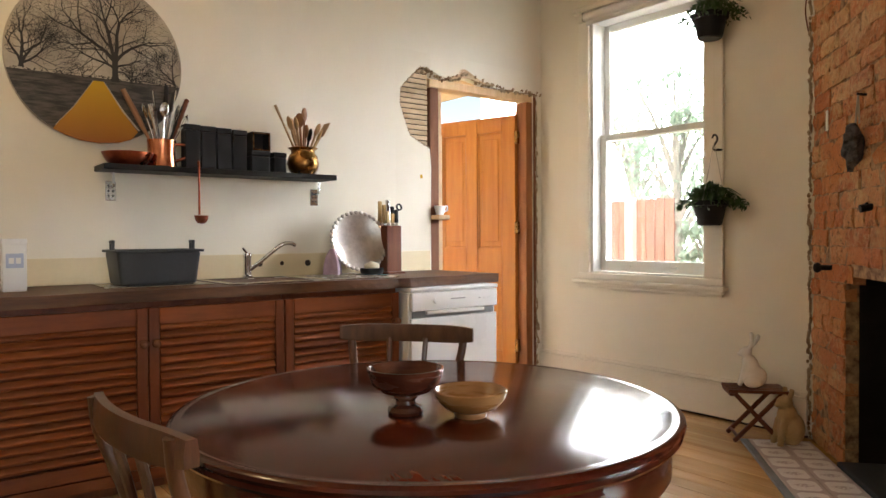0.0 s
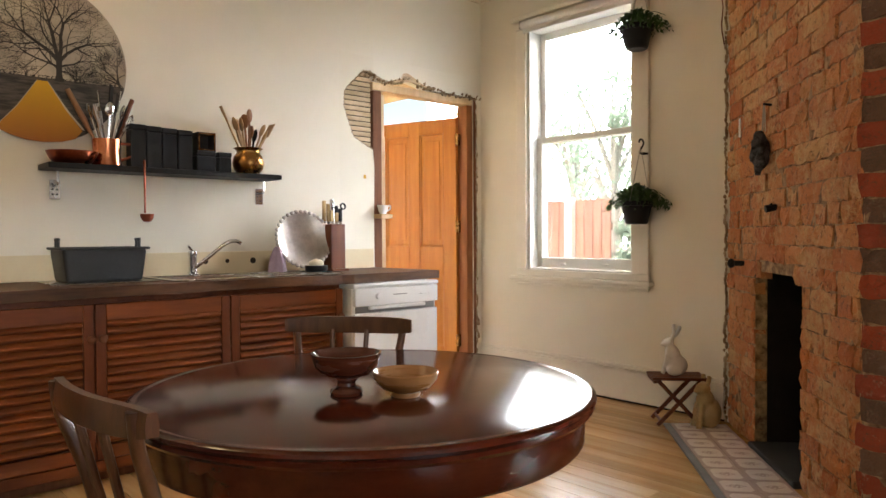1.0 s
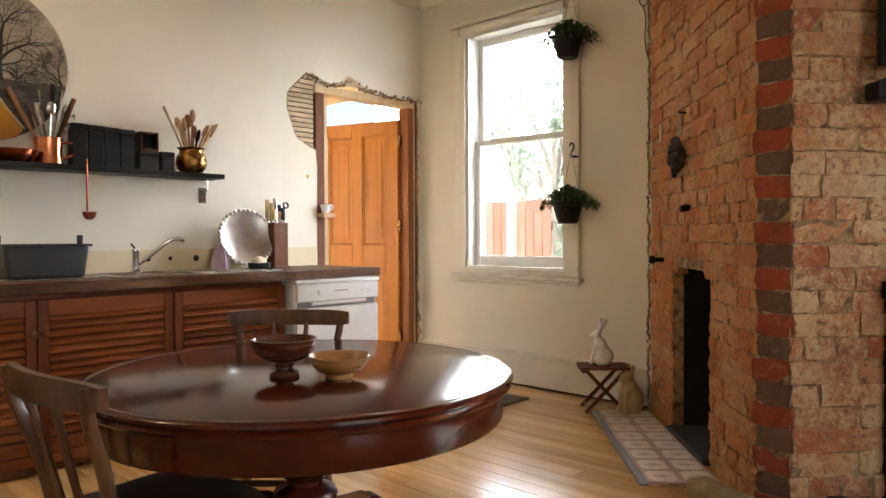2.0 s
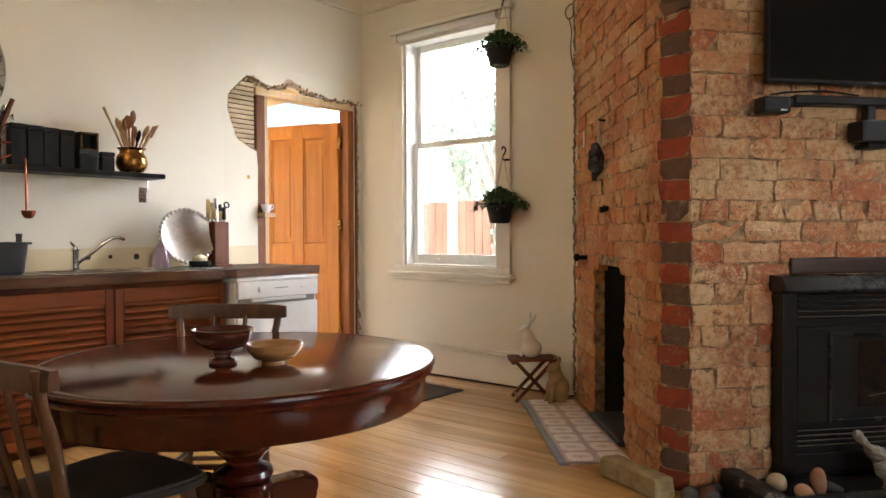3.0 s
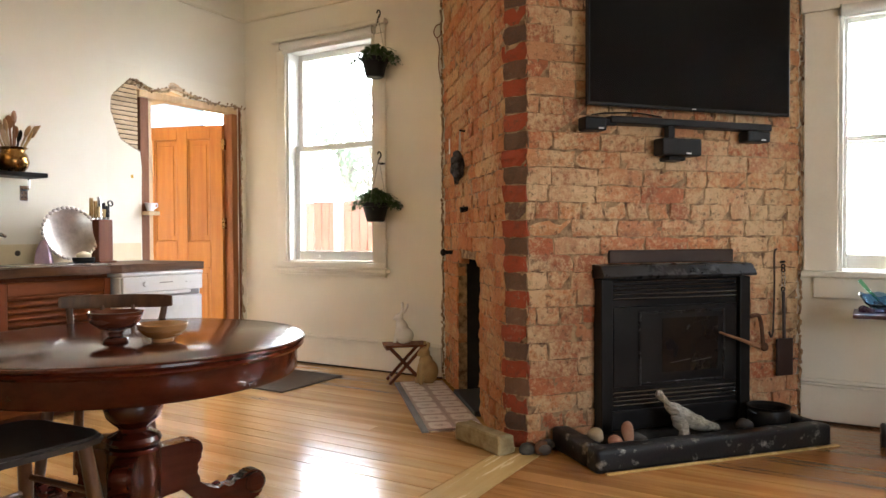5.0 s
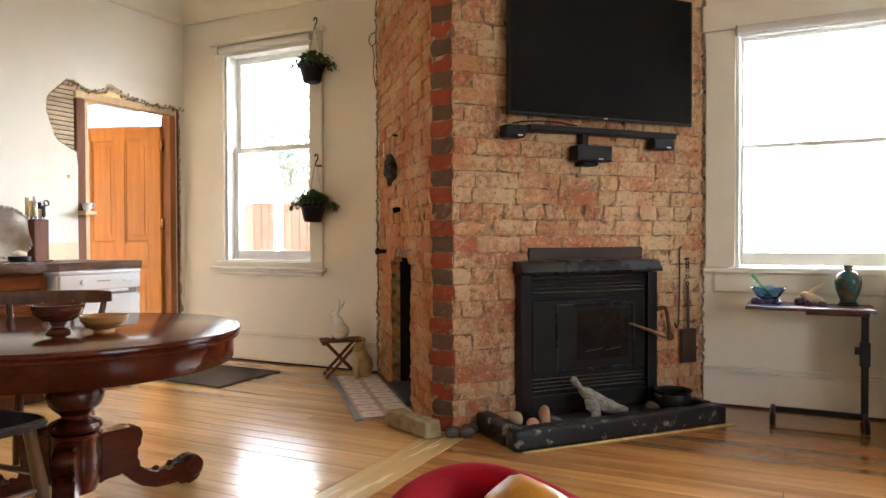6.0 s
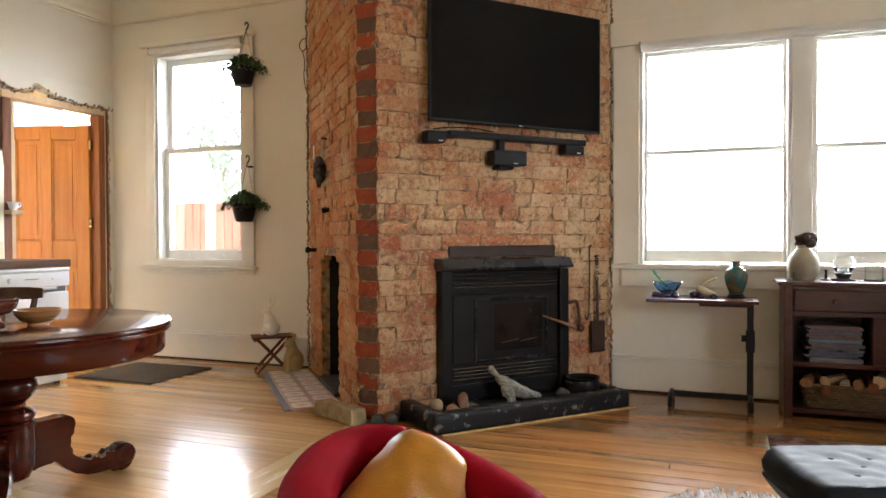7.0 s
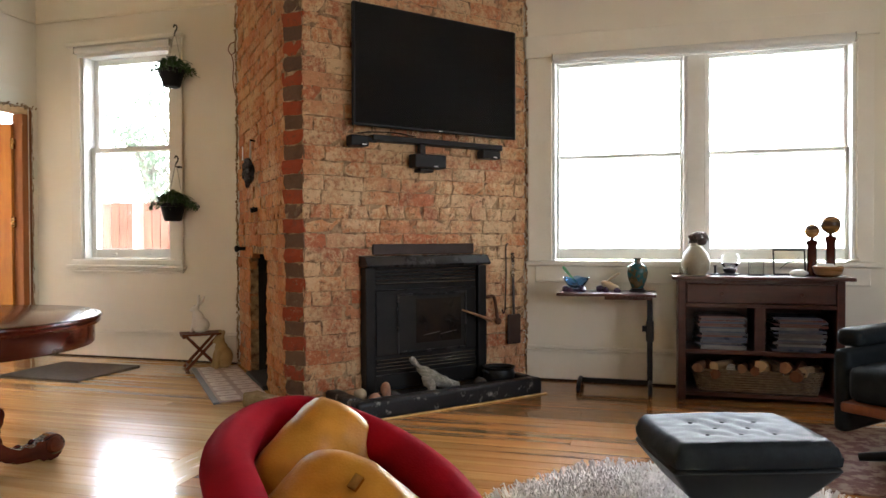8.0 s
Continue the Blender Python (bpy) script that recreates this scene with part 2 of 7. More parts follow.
M_LILAC = mat("lilac_cloth", (0.36, 0.26, 0.36), (0.46, 0.35, 0.44), 0.95, 18, grain=200, bump=0.4, sheen=0.3)
M_WOODA = mat("brown_spoon_wood", (0.22, 0.10, 0.045), (0.32, 0.16, 0.075), 0.5, 8, (6, 6, 1))
M_WOODB = mat("pale_spoon_wood", (0.42, 0.27, 0.14), (0.52, 0.36, 0.2), 0.55, 8, (6, 6, 1))
M_GREYP = mat("grey_marking", (0.25, 0.25, 0.26), (0.3, 0.3, 0.3), 0.5, bump=0)
M_PHOTO = mat("misty_sky_print", (0.30, 0.25, 0.19), (0.56, 0.49, 0.38), 0.5, 3.5, bump=0.02, spread=(0.3, 0.7))
M_FIELD = mat("ploughed_field_print", (0.035, 0.03, 0.026), (0.10, 0.085, 0.07), 0.5, 9, (7, 1, 1), 90, 0.02, spread=(0.4, 0.6))
M_YELLOW = mat("yellow_print", (0.55, 0.30, 0.01), (0.64, 0.38, 0.02), 0.5, 6, (5, 1, 1), bump=0.02)
M_PATH = mat("printed_path", (0.60, 0.30, 0.015), (0.50, 0.24, 0.012), 0.5, 9, bump=0)
print_nodes = M_PATH.node_tree.nodes
shade = print_nodes.new("ShaderNodeValToRGB")
shade.color_ramp.elements[0].color = (0.62, 0.36, 0.012, 1)
shade.color_ramp.elements[1].color = (0.34, 0.115, 0.012, 1)
along = print_nodes.new("ShaderNodeSeparateXYZ")
where = print_nodes.new("ShaderNodeTexCoord")
M_PATH.node_tree.links.new(where.outputs["Generated"], along.inputs[0])
M_PATH.node_tree.links.new(along.outputs[0], shade.inputs[0])
M_PATH.node_tree.links.new(shade.outputs[0], next(n_ for n_ in print_nodes if n_.type == "BSDF_PRINCIPLED").inputs["Base Color"])
M_TREEINK = mat("tree_ink", (0.022, 0.018, 0.015), (0.04, 0.034, 0.028), 0.5, bump=0)
M_MAHOGTOP = mat("polished_mahogany_top", (0.045, 0.007, 0.003), (0.072, 0.013, 0.005), 0.15, 2.5, (7, 1, 7), 40, 0.02, coat=0.08, rvar=0.06, fine=0.1, spec=0.25)
M_SLATE = mat("dark_slate", (0.03, 0.032, 0.036), (0.055, 0.057, 0.062), 0.6, 8)
M_SLATEG = mat("grey_slate_border", (0.16, 0.17, 0.18), (0.24, 0.25, 0.26), 0.5, 8)
M_BOWLD = mat("dark_turned_wood", (0.06, 0.017, 0.010), (0.10, 0.03, 0.016), 0.25, 6, (1, 1, 8), 60, 0.03, coat=0.3)
M_BOWLL = mat("honey_turned_wood", (0.26, 0.12, 0.04), (0.38, 0.19, 0.07), 0.28, 5, (1, 1, 8), 60, 0.03, coat=0.3)
M_SEAT = mat("worn_dark_seat", (0.022, 0.016, 0.013), (0.04, 0.028, 0.02), 0.5, 8, bump=0.1)
M_CORD = mat("pale_cord", (0.45, 0.42, 0.36), None, 0.8)
M_PLANT = mat("houseplant_leaves", (0.028, 0.065, 0.016), (0.06, 0.115, 0.03), 0.45, 20, bump=0.05)
M_CHINA = mat("white_glazed_china", (0.86, 0.85, 0.82), (0.80, 0.78, 0.74), 0.25, 8, bump=0.05, fine=0.03)
M_TANPOT = mat("tan_pottery", (0.46, 0.34, 0.17), (0.38, 0.26, 0.12), 0.55, 10)
M_MAT = mat("woven_mat", (0.075, 0.06, 0.048), (0.11, 0.09, 0.07), 0.95, 30, grain=260, bump=0.6)
M_STONE = mat("tan_sandstone", (0.25, 0.18, 0.085), (0.40, 0.32, 0.18), 0.9, 14, bump=0.6)
M_STONEP = mat("beige_stone", (0.5, 0.4, 0.27), (0.42, 0.32, 0.2), 0.75, 12, bump=0.3)
M_STONER = mat("pinkish_stone", (0.34, 0.16, 0.10), (0.42, 0.24, 0.15), 0.85, 14, bump=0.4)
M_STONEG = mat("dark_grey_stone", (0.055, 0.05, 0.045), (0.12, 0.11, 0.10), 0.85, 14, bump=0.4)
M_TAG = mat("white_paper", (0.8, 0.79, 0.76), None, 0.6, bump=0)
M_BUNDLE = mat("dark_woven_bundle", (0.03, 0.03, 0.036), (0.10, 0.10, 0.11), 0.8, 30, bump=0.8, spread=(0.42, 0.58))
M_IRONB = mat("black_hood_enamel", (0.016, 0.015, 0.016), (0.022, 0.02, 0.02), 0.28, 6, bump=0.03)
M_VENT = mat("polished_black_bars", (0.16, 0.155, 0.155), (0.2, 0.19, 0.19), 0.2, 6, bump=0, metal=0.85, rvar=0.05)
M_BROWNMETAL = mat("dark_brown_metal", (0.035, 0.018, 0.013), (0.05, 0.026, 0.018), 0.4, 6, bump=0.05)
M_FIREGLASS = mat("dark_fire_glass", (0.008, 0.008, 0.009), (0.02, 0.014, 0.01), 0.06, 5, bump=0, rvar=0.03)
M_KERB = mat("chipped_black_paint", (0.012, 0.012, 0.013), (0.30, 0.28, 0.25), 0.42, 15, bump=0.3, spread=(0.57, 0.68))
M_DRIFT = mat("grey_driftwood", (0.20, 0.18, 0.15), (0.40, 0.37, 0.32), 0.9, 14, (1, 6, 6), bump=0.7)
M_RUST = mat("rusty_iron", (0.07, 0.03, 0.015), (0.14, 0.06, 0.03), 0.8, 20, bump=0.4)


def tile_material():
    """Old encaustic tile: a cream shaped panel with a maroon figure on a maroon ground."""
    m = mat("maroon_cream_tile", (0.74, 0.66, 0.62), (0.80, 0.73, 0.69), 0.35, 14, bump=0.1)
    N, L = m.node_tree.nodes, m.node_tree.links
    b = N["Principled BSDF"]
    paint = b.inputs["Base Color"].links[0].from_socket
    co = N.new("ShaderNodeTexCoord")
    sep = N.new("ShaderNodeSeparateXYZ")
    L.new(co.outputs["Object"], sep.inputs[0])

    def op(kind, a, c=None, d=None):
        n = N.new("ShaderNodeMath")
        n.operation = kind
        for i, v in enumerate((a, c, d)):
            if v is None:
                continue
            if isinstance(v, (int, float)):
                n.inputs[i].default_value = v
            else:
                L.new(v, n.inputs[i])
        return n.outputs[0]

    ax, ay = op("ABSOLUTE", sep.outputs[0]), op("ABSOLUTE", sep.outputs[1])
    corner = op("ADD", ax, ay)
    edge = op("GREATER_THAN", op("MAXIMUM", op("MAXIMUM", ax, op("MULTIPLY", ay, 1.1)), op("MULTIPLY", corner, 0.62)), 0.066)
    wave = N.new("ShaderNodeTexVoronoi")
    wave.inputs["Scale"].default_value = 75
    L.new(co.outputs["Object"], wave.inputs["Vector"])
    inner = op("MULTIPLY", op("LESS_THAN", op("ADD", op("MULTIPLY", ax, 1.7), ay), 0.046), op("GREATER_THAN", wave.outputs["Distance"], 0.42))
    mask = op("MULTIPLY", op("MAXIMUM", edge, inner), 0.5)
    mix = N.new("ShaderNodeMix")
    mix.data_type = "RGBA"
    mix.inputs[7].default_value = (0.20, 0.06, 0.055, 1)
    L.new(mask, mix.inputs[0])
    L.new(paint, mix.inputs[6])
    L.new(mix.outputs[2], b.inputs["Base Color"])
    return m


M_TILE = tile_material()


def brick_material(name, tones, lime, lime_tone=(0.52, 0.42, 0.28), sooty=0.55):
    """Old brick: tone by piece, lime left on it in ragged patches, dark pits; lime: 0 to 1."""
    m = bpy.data.materials.new(name)
    m.use_nodes = True
    N, L = m.node_tree.nodes, m.node_tree.links
    b = N["Principled BSDF"]
    info = N.new("ShaderNodeObjectInfo")
    ramp = N.new("ShaderNodeValToRGB")
    while len(ramp.color_ramp.elements) < len(tones):
        ramp.color_ramp.elements.new(0.5)
    for i, t in enumerate(tones):
        ramp.color_ramp.elements[i].position = i / (len(tones) - 1)
        ramp.color_ramp.elements[i].color = (*t, 1)
    L.new(info.outputs["Random"], ramp.inputs[0])
    geo = N.new("ShaderNodeNewGeometry")

    def tex(scale, detail, rough=0.6):
        n = N.new("ShaderNodeTexNoise")
        n.inputs["Scale"].default_value, n.inputs["Detail"].default_value, n.inputs["Roughness"].default_value = scale, detail, rough
        L.new(geo.outputs["Position"], n.inputs["Vector"])
        return n.outputs[0]

    def remap(src, a, c, lo=0.0, hi=1.0):
        n = N.new("ShaderNodeMapRange")
        for i, v in enumerate((a, c, lo, hi)):
            n.inputs[i + 1].default_value = v
        L.new(src, n.inputs[0])
        return n.outputs[0]

    def blend(fac, a, c):
        n = N.new("ShaderNodeMix")
        n.data_type = "RGBA"
        for sock, v in ((n.inputs[0], fac), (n.inputs[6], a), (n.inputs[7], c)):
            if isinstance(v, tuple):
                sock.default_value = (*v, 1)
            elif isinstance(v, float):
                sock.default_value = v
            else:
                L.new(v, sock)
        return n.outputs[2]

    wide, mid, fine = tex(3.4, 3), tex(34, 10, 0.8), tex(140, 4)
    s = N.new("ShaderNodeMath")
    s.operation = "MULTIPLY_ADD"
    s.inputs[1].default_value = 0.55
    L.new(wide, s.inputs[0])
    L.new(mid, s.inputs[2])
    r2 = N.new("ShaderNodeMath")
    r2.operation = "MULTIPLY_ADD"
    r2.inputs[1].default_value = 0.12
    L.new(info.outputs["Random"], r2.inputs[0])
    L.new(s.outputs[0], r2.inputs[2])
    cut = 1.06 - 0.42 * lime
    col = blend(remap(fine, 0.3, 0.7, 0.0, 0.35), ramp.outputs[0], (0.30, 0.12, 0.06))
    col = blend(remap(tex(9, 4), 0.58, 0.72, 0.0, sooty), col, (0.10, 0.055, 0.04))
    col = blend(remap(r2.outputs[0], cut - 0.08, cut + 0.09, 0.0, 0.85), col, lime_tone)
    col = blend(remap(tex(30, 8, 0.78), 0.545, 0.64, 0.0, 0.85), col, (0.15, 0.075, 0.038))
    L.new(col, b.inputs["Base Color"])
    b.inputs["Roughness"].default_value = 0.88
    bp = N.new("ShaderNodeBump")
    bp.inputs["Strength"].default_value, bp.inputs["Distance"].default_value = 1.0, 0.008
    ad = N.new("ShaderNodeMath")
    L.new(mid, ad.inputs[0])
    L.new(fine, ad.inputs[1])
    L.new(ad.outputs[0], bp.inputs["Height"])
    L.new(bp.outputs[0], b.inputs["Normal"])
    return m


M_BRICKF = brick_material("lime_stained_brick", [(0.60, 0.20, 0.075), (0.66, 0.34, 0.17), (0.50, 0.13, 0.05), (0.66, 0.29, 0.12), (0.68, 0.40, 0.22), (0.42, 0.13, 0.06), (0.62, 0.24, 0.09), (0.66, 0.33, 0.18), (0.54, 0.18, 0.08)], 0.54, (0.74, 0.54, 0.31), 0.6)
M_BRICKL = brick_material("orange_brick", [(0.66, 0.26, 0.085), (0.58, 0.19, 0.065), (0.68, 0.32, 0.125), (0.54, 0.16, 0.055), (0.64, 0.27, 0.095)], 0.42, (0.66, 0.44, 0.22), 0.35)
M_QUOINR = brick_material("red_quoin_brick", [(0.44, 0.075, 0.025), (0.40, 0.06, 0.02), (0.34, 0.05, 0.02)], 0.0)
M_QUOING = brick_material("grey_brown_quoin_brick", [(0.14, 0.085, 0.05), (0.11, 0.07, 0.05), (0.17, 0.10, 0.06)], 0.15, (0.3, 0.23, 0.15))
M_DARKWOOD = mat("dark_red_timber", (0.042, 0.011, 0.006), (0.075, 0.02, 0.010), 0.35, 4, (1, 6, 6), 60, 0.08, coat=0.15)
M_BLUEGLASS = glass("blue_glass", (0.38, 0.62, 0.92), 0.08)
M_GREENGLASS = glass("green_glass", (0.3, 0.85, 0.5), 0.08)
M_CLEARGLASS = glass("clear_glass", (0.95, 0.97, 0.96), 0.02)
M_PURPLE = mat("purple_crystal", (0.03, 0.012, 0.03), (0.07, 0.03, 0.06), 0.25, 20)
M_VASE = mat("teal_enamel", (0.03, 0.10, 0.10), (0.12, 0.085, 0.04), 0.25, 22, bump=0.05, spread=(0.47, 0.56))
M_STONEWARE = mat("cream_stoneware", (0.42, 0.37, 0.27), (0.32, 0.26, 0.18), 0.5, 9)
M_BUNDLE2 = mat("dark_knotted_fibre", (0.035, 0.02, 0.015), (0.07, 0.04, 0.03), 0.7, 20, bump=0.4)
M_BALL = mat("banded_polished_ball", (0.36, 0.17, 0.04), (0.06, 0.03, 0.015), 0.2, 3, (1, 1, 9), bump=0.02, spread=(0.45, 0.55))
M_MAG1 = mat("magazine_cover_dark", (0.05, 0.05, 0.06), (0.12, 0.11, 0.11), 0.3, 9, bump=0)
M_MAG2 = mat("magazine_cover_pale", (0.22, 0.22, 0.22), (0.10, 0.10, 0.11), 0.3, 9, bump=0)
M_MAG3 = mat("magazine_cover_blue", (0.03, 0.04, 0.07), (0.09, 0.10, 0.13), 0.3, 9, bump=0)
M_MAG4 = mat("magazine_cover_red", (0.10, 0.03, 0.025), (0.16, 0.09, 0.07), 0.3, 9, bump=0)
M_PAGES = mat("magazine_pages", (0.24, 0.22, 0.19), (0.10, 0.09, 0.08), 0.8, 9, (1, 1, 60), bump=0)
M_WICKER = mat("brown_wicker", (0.10, 0.065, 0.035), (0.17, 0.115, 0.065), 0.75, 25, bump=0.5)
M_PERSIAN = mat("worn_rug_weave", (0.09, 0.03, 0.022), (0.20, 0.13, 0.09), 0.95, 16, grain=200, bump=0.4, spread=(0.45, 0.56))
M_FRINGE = mat("pale_fringe", (0.4, 0.36, 0.3), None, 0.95)
M_WOOL = mat("white_wool", (0.88, 0.85, 0.83), (0.72, 0.68, 0.66), 0.95, 14, bump=0.2, sheen=0.3)
M_VELVET = mat("red_velvet", (0.22, 0.004, 0.010), (0.30, 0.006, 0.014), 0.8, 7, grain=220, bump=0.12, sheen=0.0, fine=0.06, spec=0.04)
M_SHELL = mat("cream_leather_shell", (0.62, 0.50, 0.30), (0.56, 0.44, 0.26), 0.45, 8, bump=0.1)
M_MUSTARD = mat("mustard_velvet", (0.40, 0.155, 0.007), (0.50, 0.225, 0.02), 0.40, 7, grain=220, bump=0.25, sheen=0.07, fine=0.08)
M_HULL = mat("black_moulded_shell", (0.006, 0.007, 0.007), (0.009, 0.010, 0.010), 0.4, 8, bump=0.02, spec=0.25)
M_LEATHER = mat("black_leather", (0.008, 0.010, 0.011), (0.013, 0.016, 0.017), 0.58, 22, grain=180, bump=0.15, rvar=0.08, spec=0.11)


# ---- the room ----
KITCHEN = -0.026  # bench and door heights, counted from here, lie this much lower
FRONT, RIGHT, CEIL, CORNICE = -7.2, 8.2, 3.06, 2.88
W1 = (0.48, 1.365, 0.83, 2.57)  # single window: x0, x1, z0, z1
W2 = (4.478, 6.37, 0.838, 2.25)  # paired window
DOOR = (-1.03, -0.085, 2.125)  # y0, y1, head


def wall(name, pieces, label, material=None):
    bm = bmesh.new()
    for p in pieces:
        box(*p, bm=bm)
    return tagged(part(name, bm, material or M_WALL), label, "wall", kind="structure")


wall("wall_rear", [
    (-0.12, W1[0], 0, 0.2, 0, CEIL), (W1[0], W1[1], 0, 0.2, 0, W1[2]), (W1[0], W1[1], 0, 0.2, W1[3], CEIL),
    (W1[1], W2[0], 0, 0.2, 0, CEIL), (W2[0], W2[1], 0, 0.2, 0, W2[2]), (W2[0], W2[1], 0, 0.2, W2[3], CEIL),
    (W2[1], RIGHT, 0, 0.2, 0, CEIL)], "cream painted plaster wall with two windows")
wall("wall_right", [(RIGHT, RIGHT + 0.15, FRONT, -5.1, 0, CEIL), (RIGHT, RIGHT + 0.15, -5.1, -2.7, 0, 0.8), (RIGHT, RIGHT + 0.15, -5.1, -2.7, 2.4, CEIL), (RIGHT, RIGHT + 0.15, -2.7, 0.2, 0, CEIL)], "cream painted plaster end wall with a window opening")
wall("wall_front", [
    (-0.12, RIGHT + 0.15, FRONT - 0.2, FRONT, 0, CEIL)], "cream painted plaster wall")

# kitchen wall, its plaster broken away round the doorway
bm = bmesh.new()
box(-0.12, 0, FRONT, DOOR[0] - 0.28, 0, CEIL, bm=bm)
box(-0.12, 0, DOOR[1], 0.0, 0, 2.144, bm=bm)
box(-0.12, 0, DOOR[0] - 0.28, 0.0, 2.29, CEIL, bm=bm)
wall_kitchen = tagged(part("wall_kitchen", bm, M_WALL), "cream painted plaster wall broken away round a doorway", "wall", kind="structure")


def ragged(name, outer, inner, material, parent, x0=-0.12, x1=0.0):
    """Plaster skin between two open lines of (y, z) points of equal count."""
    own = bmesh.new()
    rows = [[own.verts.new((x, y, z)) for y, z in line] for x in (x1, x0) for line in (outer, inner)]
    for i in range(len(outer) - 1):
        for a, b in ((rows[0], rows[1]), (rows[1], rows[3]), (rows[3], rows[2]), (rows[2], rows[0])):
            own.faces.new((a[i], a[i + 1], b[i + 1], b[i]))
    own.faces.new((rows[0][0], rows[1][0], rows[3][0], rows[2][0]))
    own.faces.new((rows[0][-1], rows[1][-1], rows[3][-1], rows[2][-1]))
    return part(name, own, material, parent)


# ragged edge left of the opening, round the bare laths
rng = random.Random(4)
left_edge = [(DOOR[0], 0.0), (DOOR[0], 0.6), (DOOR[0] - 0.004, 1.2), (DOOR[0] + 0.002, 1.55), (DOOR[0] - 0.01, 1.67), (-1.10, 1.695), (-1.195, 1.74), (-1.235, 1.83), (-1.275, 1.94),
             (-1.27, 2.04), (-1.22, 2.095), (-1.16, 2.15), (-1.12, 2.19), (-1.06, 2.195), (DOOR[0], 2.18)]
ragged("plaster", [(DOOR[0] - 0.28, min(z, 2.29)) for y, z in left_edge[:-5]] + [(DOOR[0] - 0.28, 2.13), (DOOR[0] - 0.28, 2.29), (-1.15, 2.29), (-1.06, 2.29), (DOOR[0], 2.29)], left_edge, M_WALL, wall_kitchen)
top_edge = [(-1.03, 2.184), (-0.96, 2.159), (-0.90, 2.149), (-0.84, 2.169), (-0.76, 2.189), (-0.66, 2.184), (-0.56, 2.164), (-0.50, 2.139), (-0.42, 2.134), (-0.30, 2.142), (-0.18, 2.134), (-0.085, 2.146), (0.0, 2.144)]
ragged("plaster", [(y, 2.29) for y, z in top_edge], top_edge, M_WALL, wall_kitchen)

ob = tagged(part("ceiling", box(-0.12, RIGHT + 0.15, FRONT - 0.2, 0.2, CEIL, CEIL + 0.1), M_CEIL), "cream painted ceiling", "ceiling", kind="structure")
# coved cornice along the walls in view
bm = bmesh.new()
prof = [(0.0, CORNICE - 0.012), (0.018, CORNICE - 0.012), (0.018, CORNICE + 0.008)] + [(0.02 + 0.16 * (1 - math.cos(a)), CORNICE + 0.01 + 0.165 * math.sin(a)) for a in [i * math.pi / 12 for i in range(7)]] + [(0.18, CEIL)]
for (ax, ay), (bx, by), (nx, ny) in (((0, FRONT), (0, 0), (1, 0)), ((0, 0), (RIGHT, 0), (0, -1))):
    rows = [[bm.verts.new((px + nx * d, py + ny * d, z)) for d, z in prof] for px, py in ((ax, ay), (bx, by))]
    for i in range(len(prof) - 1):
        bm.faces.new((rows[0][i], rows[0][i + 1], rows[1][i + 1], rows[1][i]))
tagged(part("cornice", bm, M_CEIL, smooth=True), "cream coved plaster cornice", "cornice", kind="structure")

# subfloor under the boards; boards come last in the file
tagged(part("floor", box(-0.12, RIGHT + 0.15, FRONT - 0.2, 0.0, -0.12, -0.02), M_DARK), "varnished timber board floor with a pale joining strip", "floor", kind="structure")


def skirting(name, x0, x1):
    """Tall moulded skirting on the rear wall; a dark strip paints the shade of the gap under it."""
    ob = tagged(part(name, box(x0, x1, -0.018, 0, 0.014, 0.205, 0.002), M_TRIM), "tall cream painted moulded skirting board", "skirting board", kind="structure")
    part("moulding", box(x0, x1, -0.026, 0, 0.207, 0.222, 0.004, 2), M_TRIM, ob)
    part("moulding", box(x0, x1, -0.016, 0, 0.224, 0.245, 0.005, 2), M_TRIM, ob)
    part("gap", box(x0, x1, -0.004, 0.0, 0, 0.013), M_DARK, ob)
    return ob


skirting("baseboard_rear", 0.0, 1.97)
skirting("baseboard_side", 4.30, RIGHT)


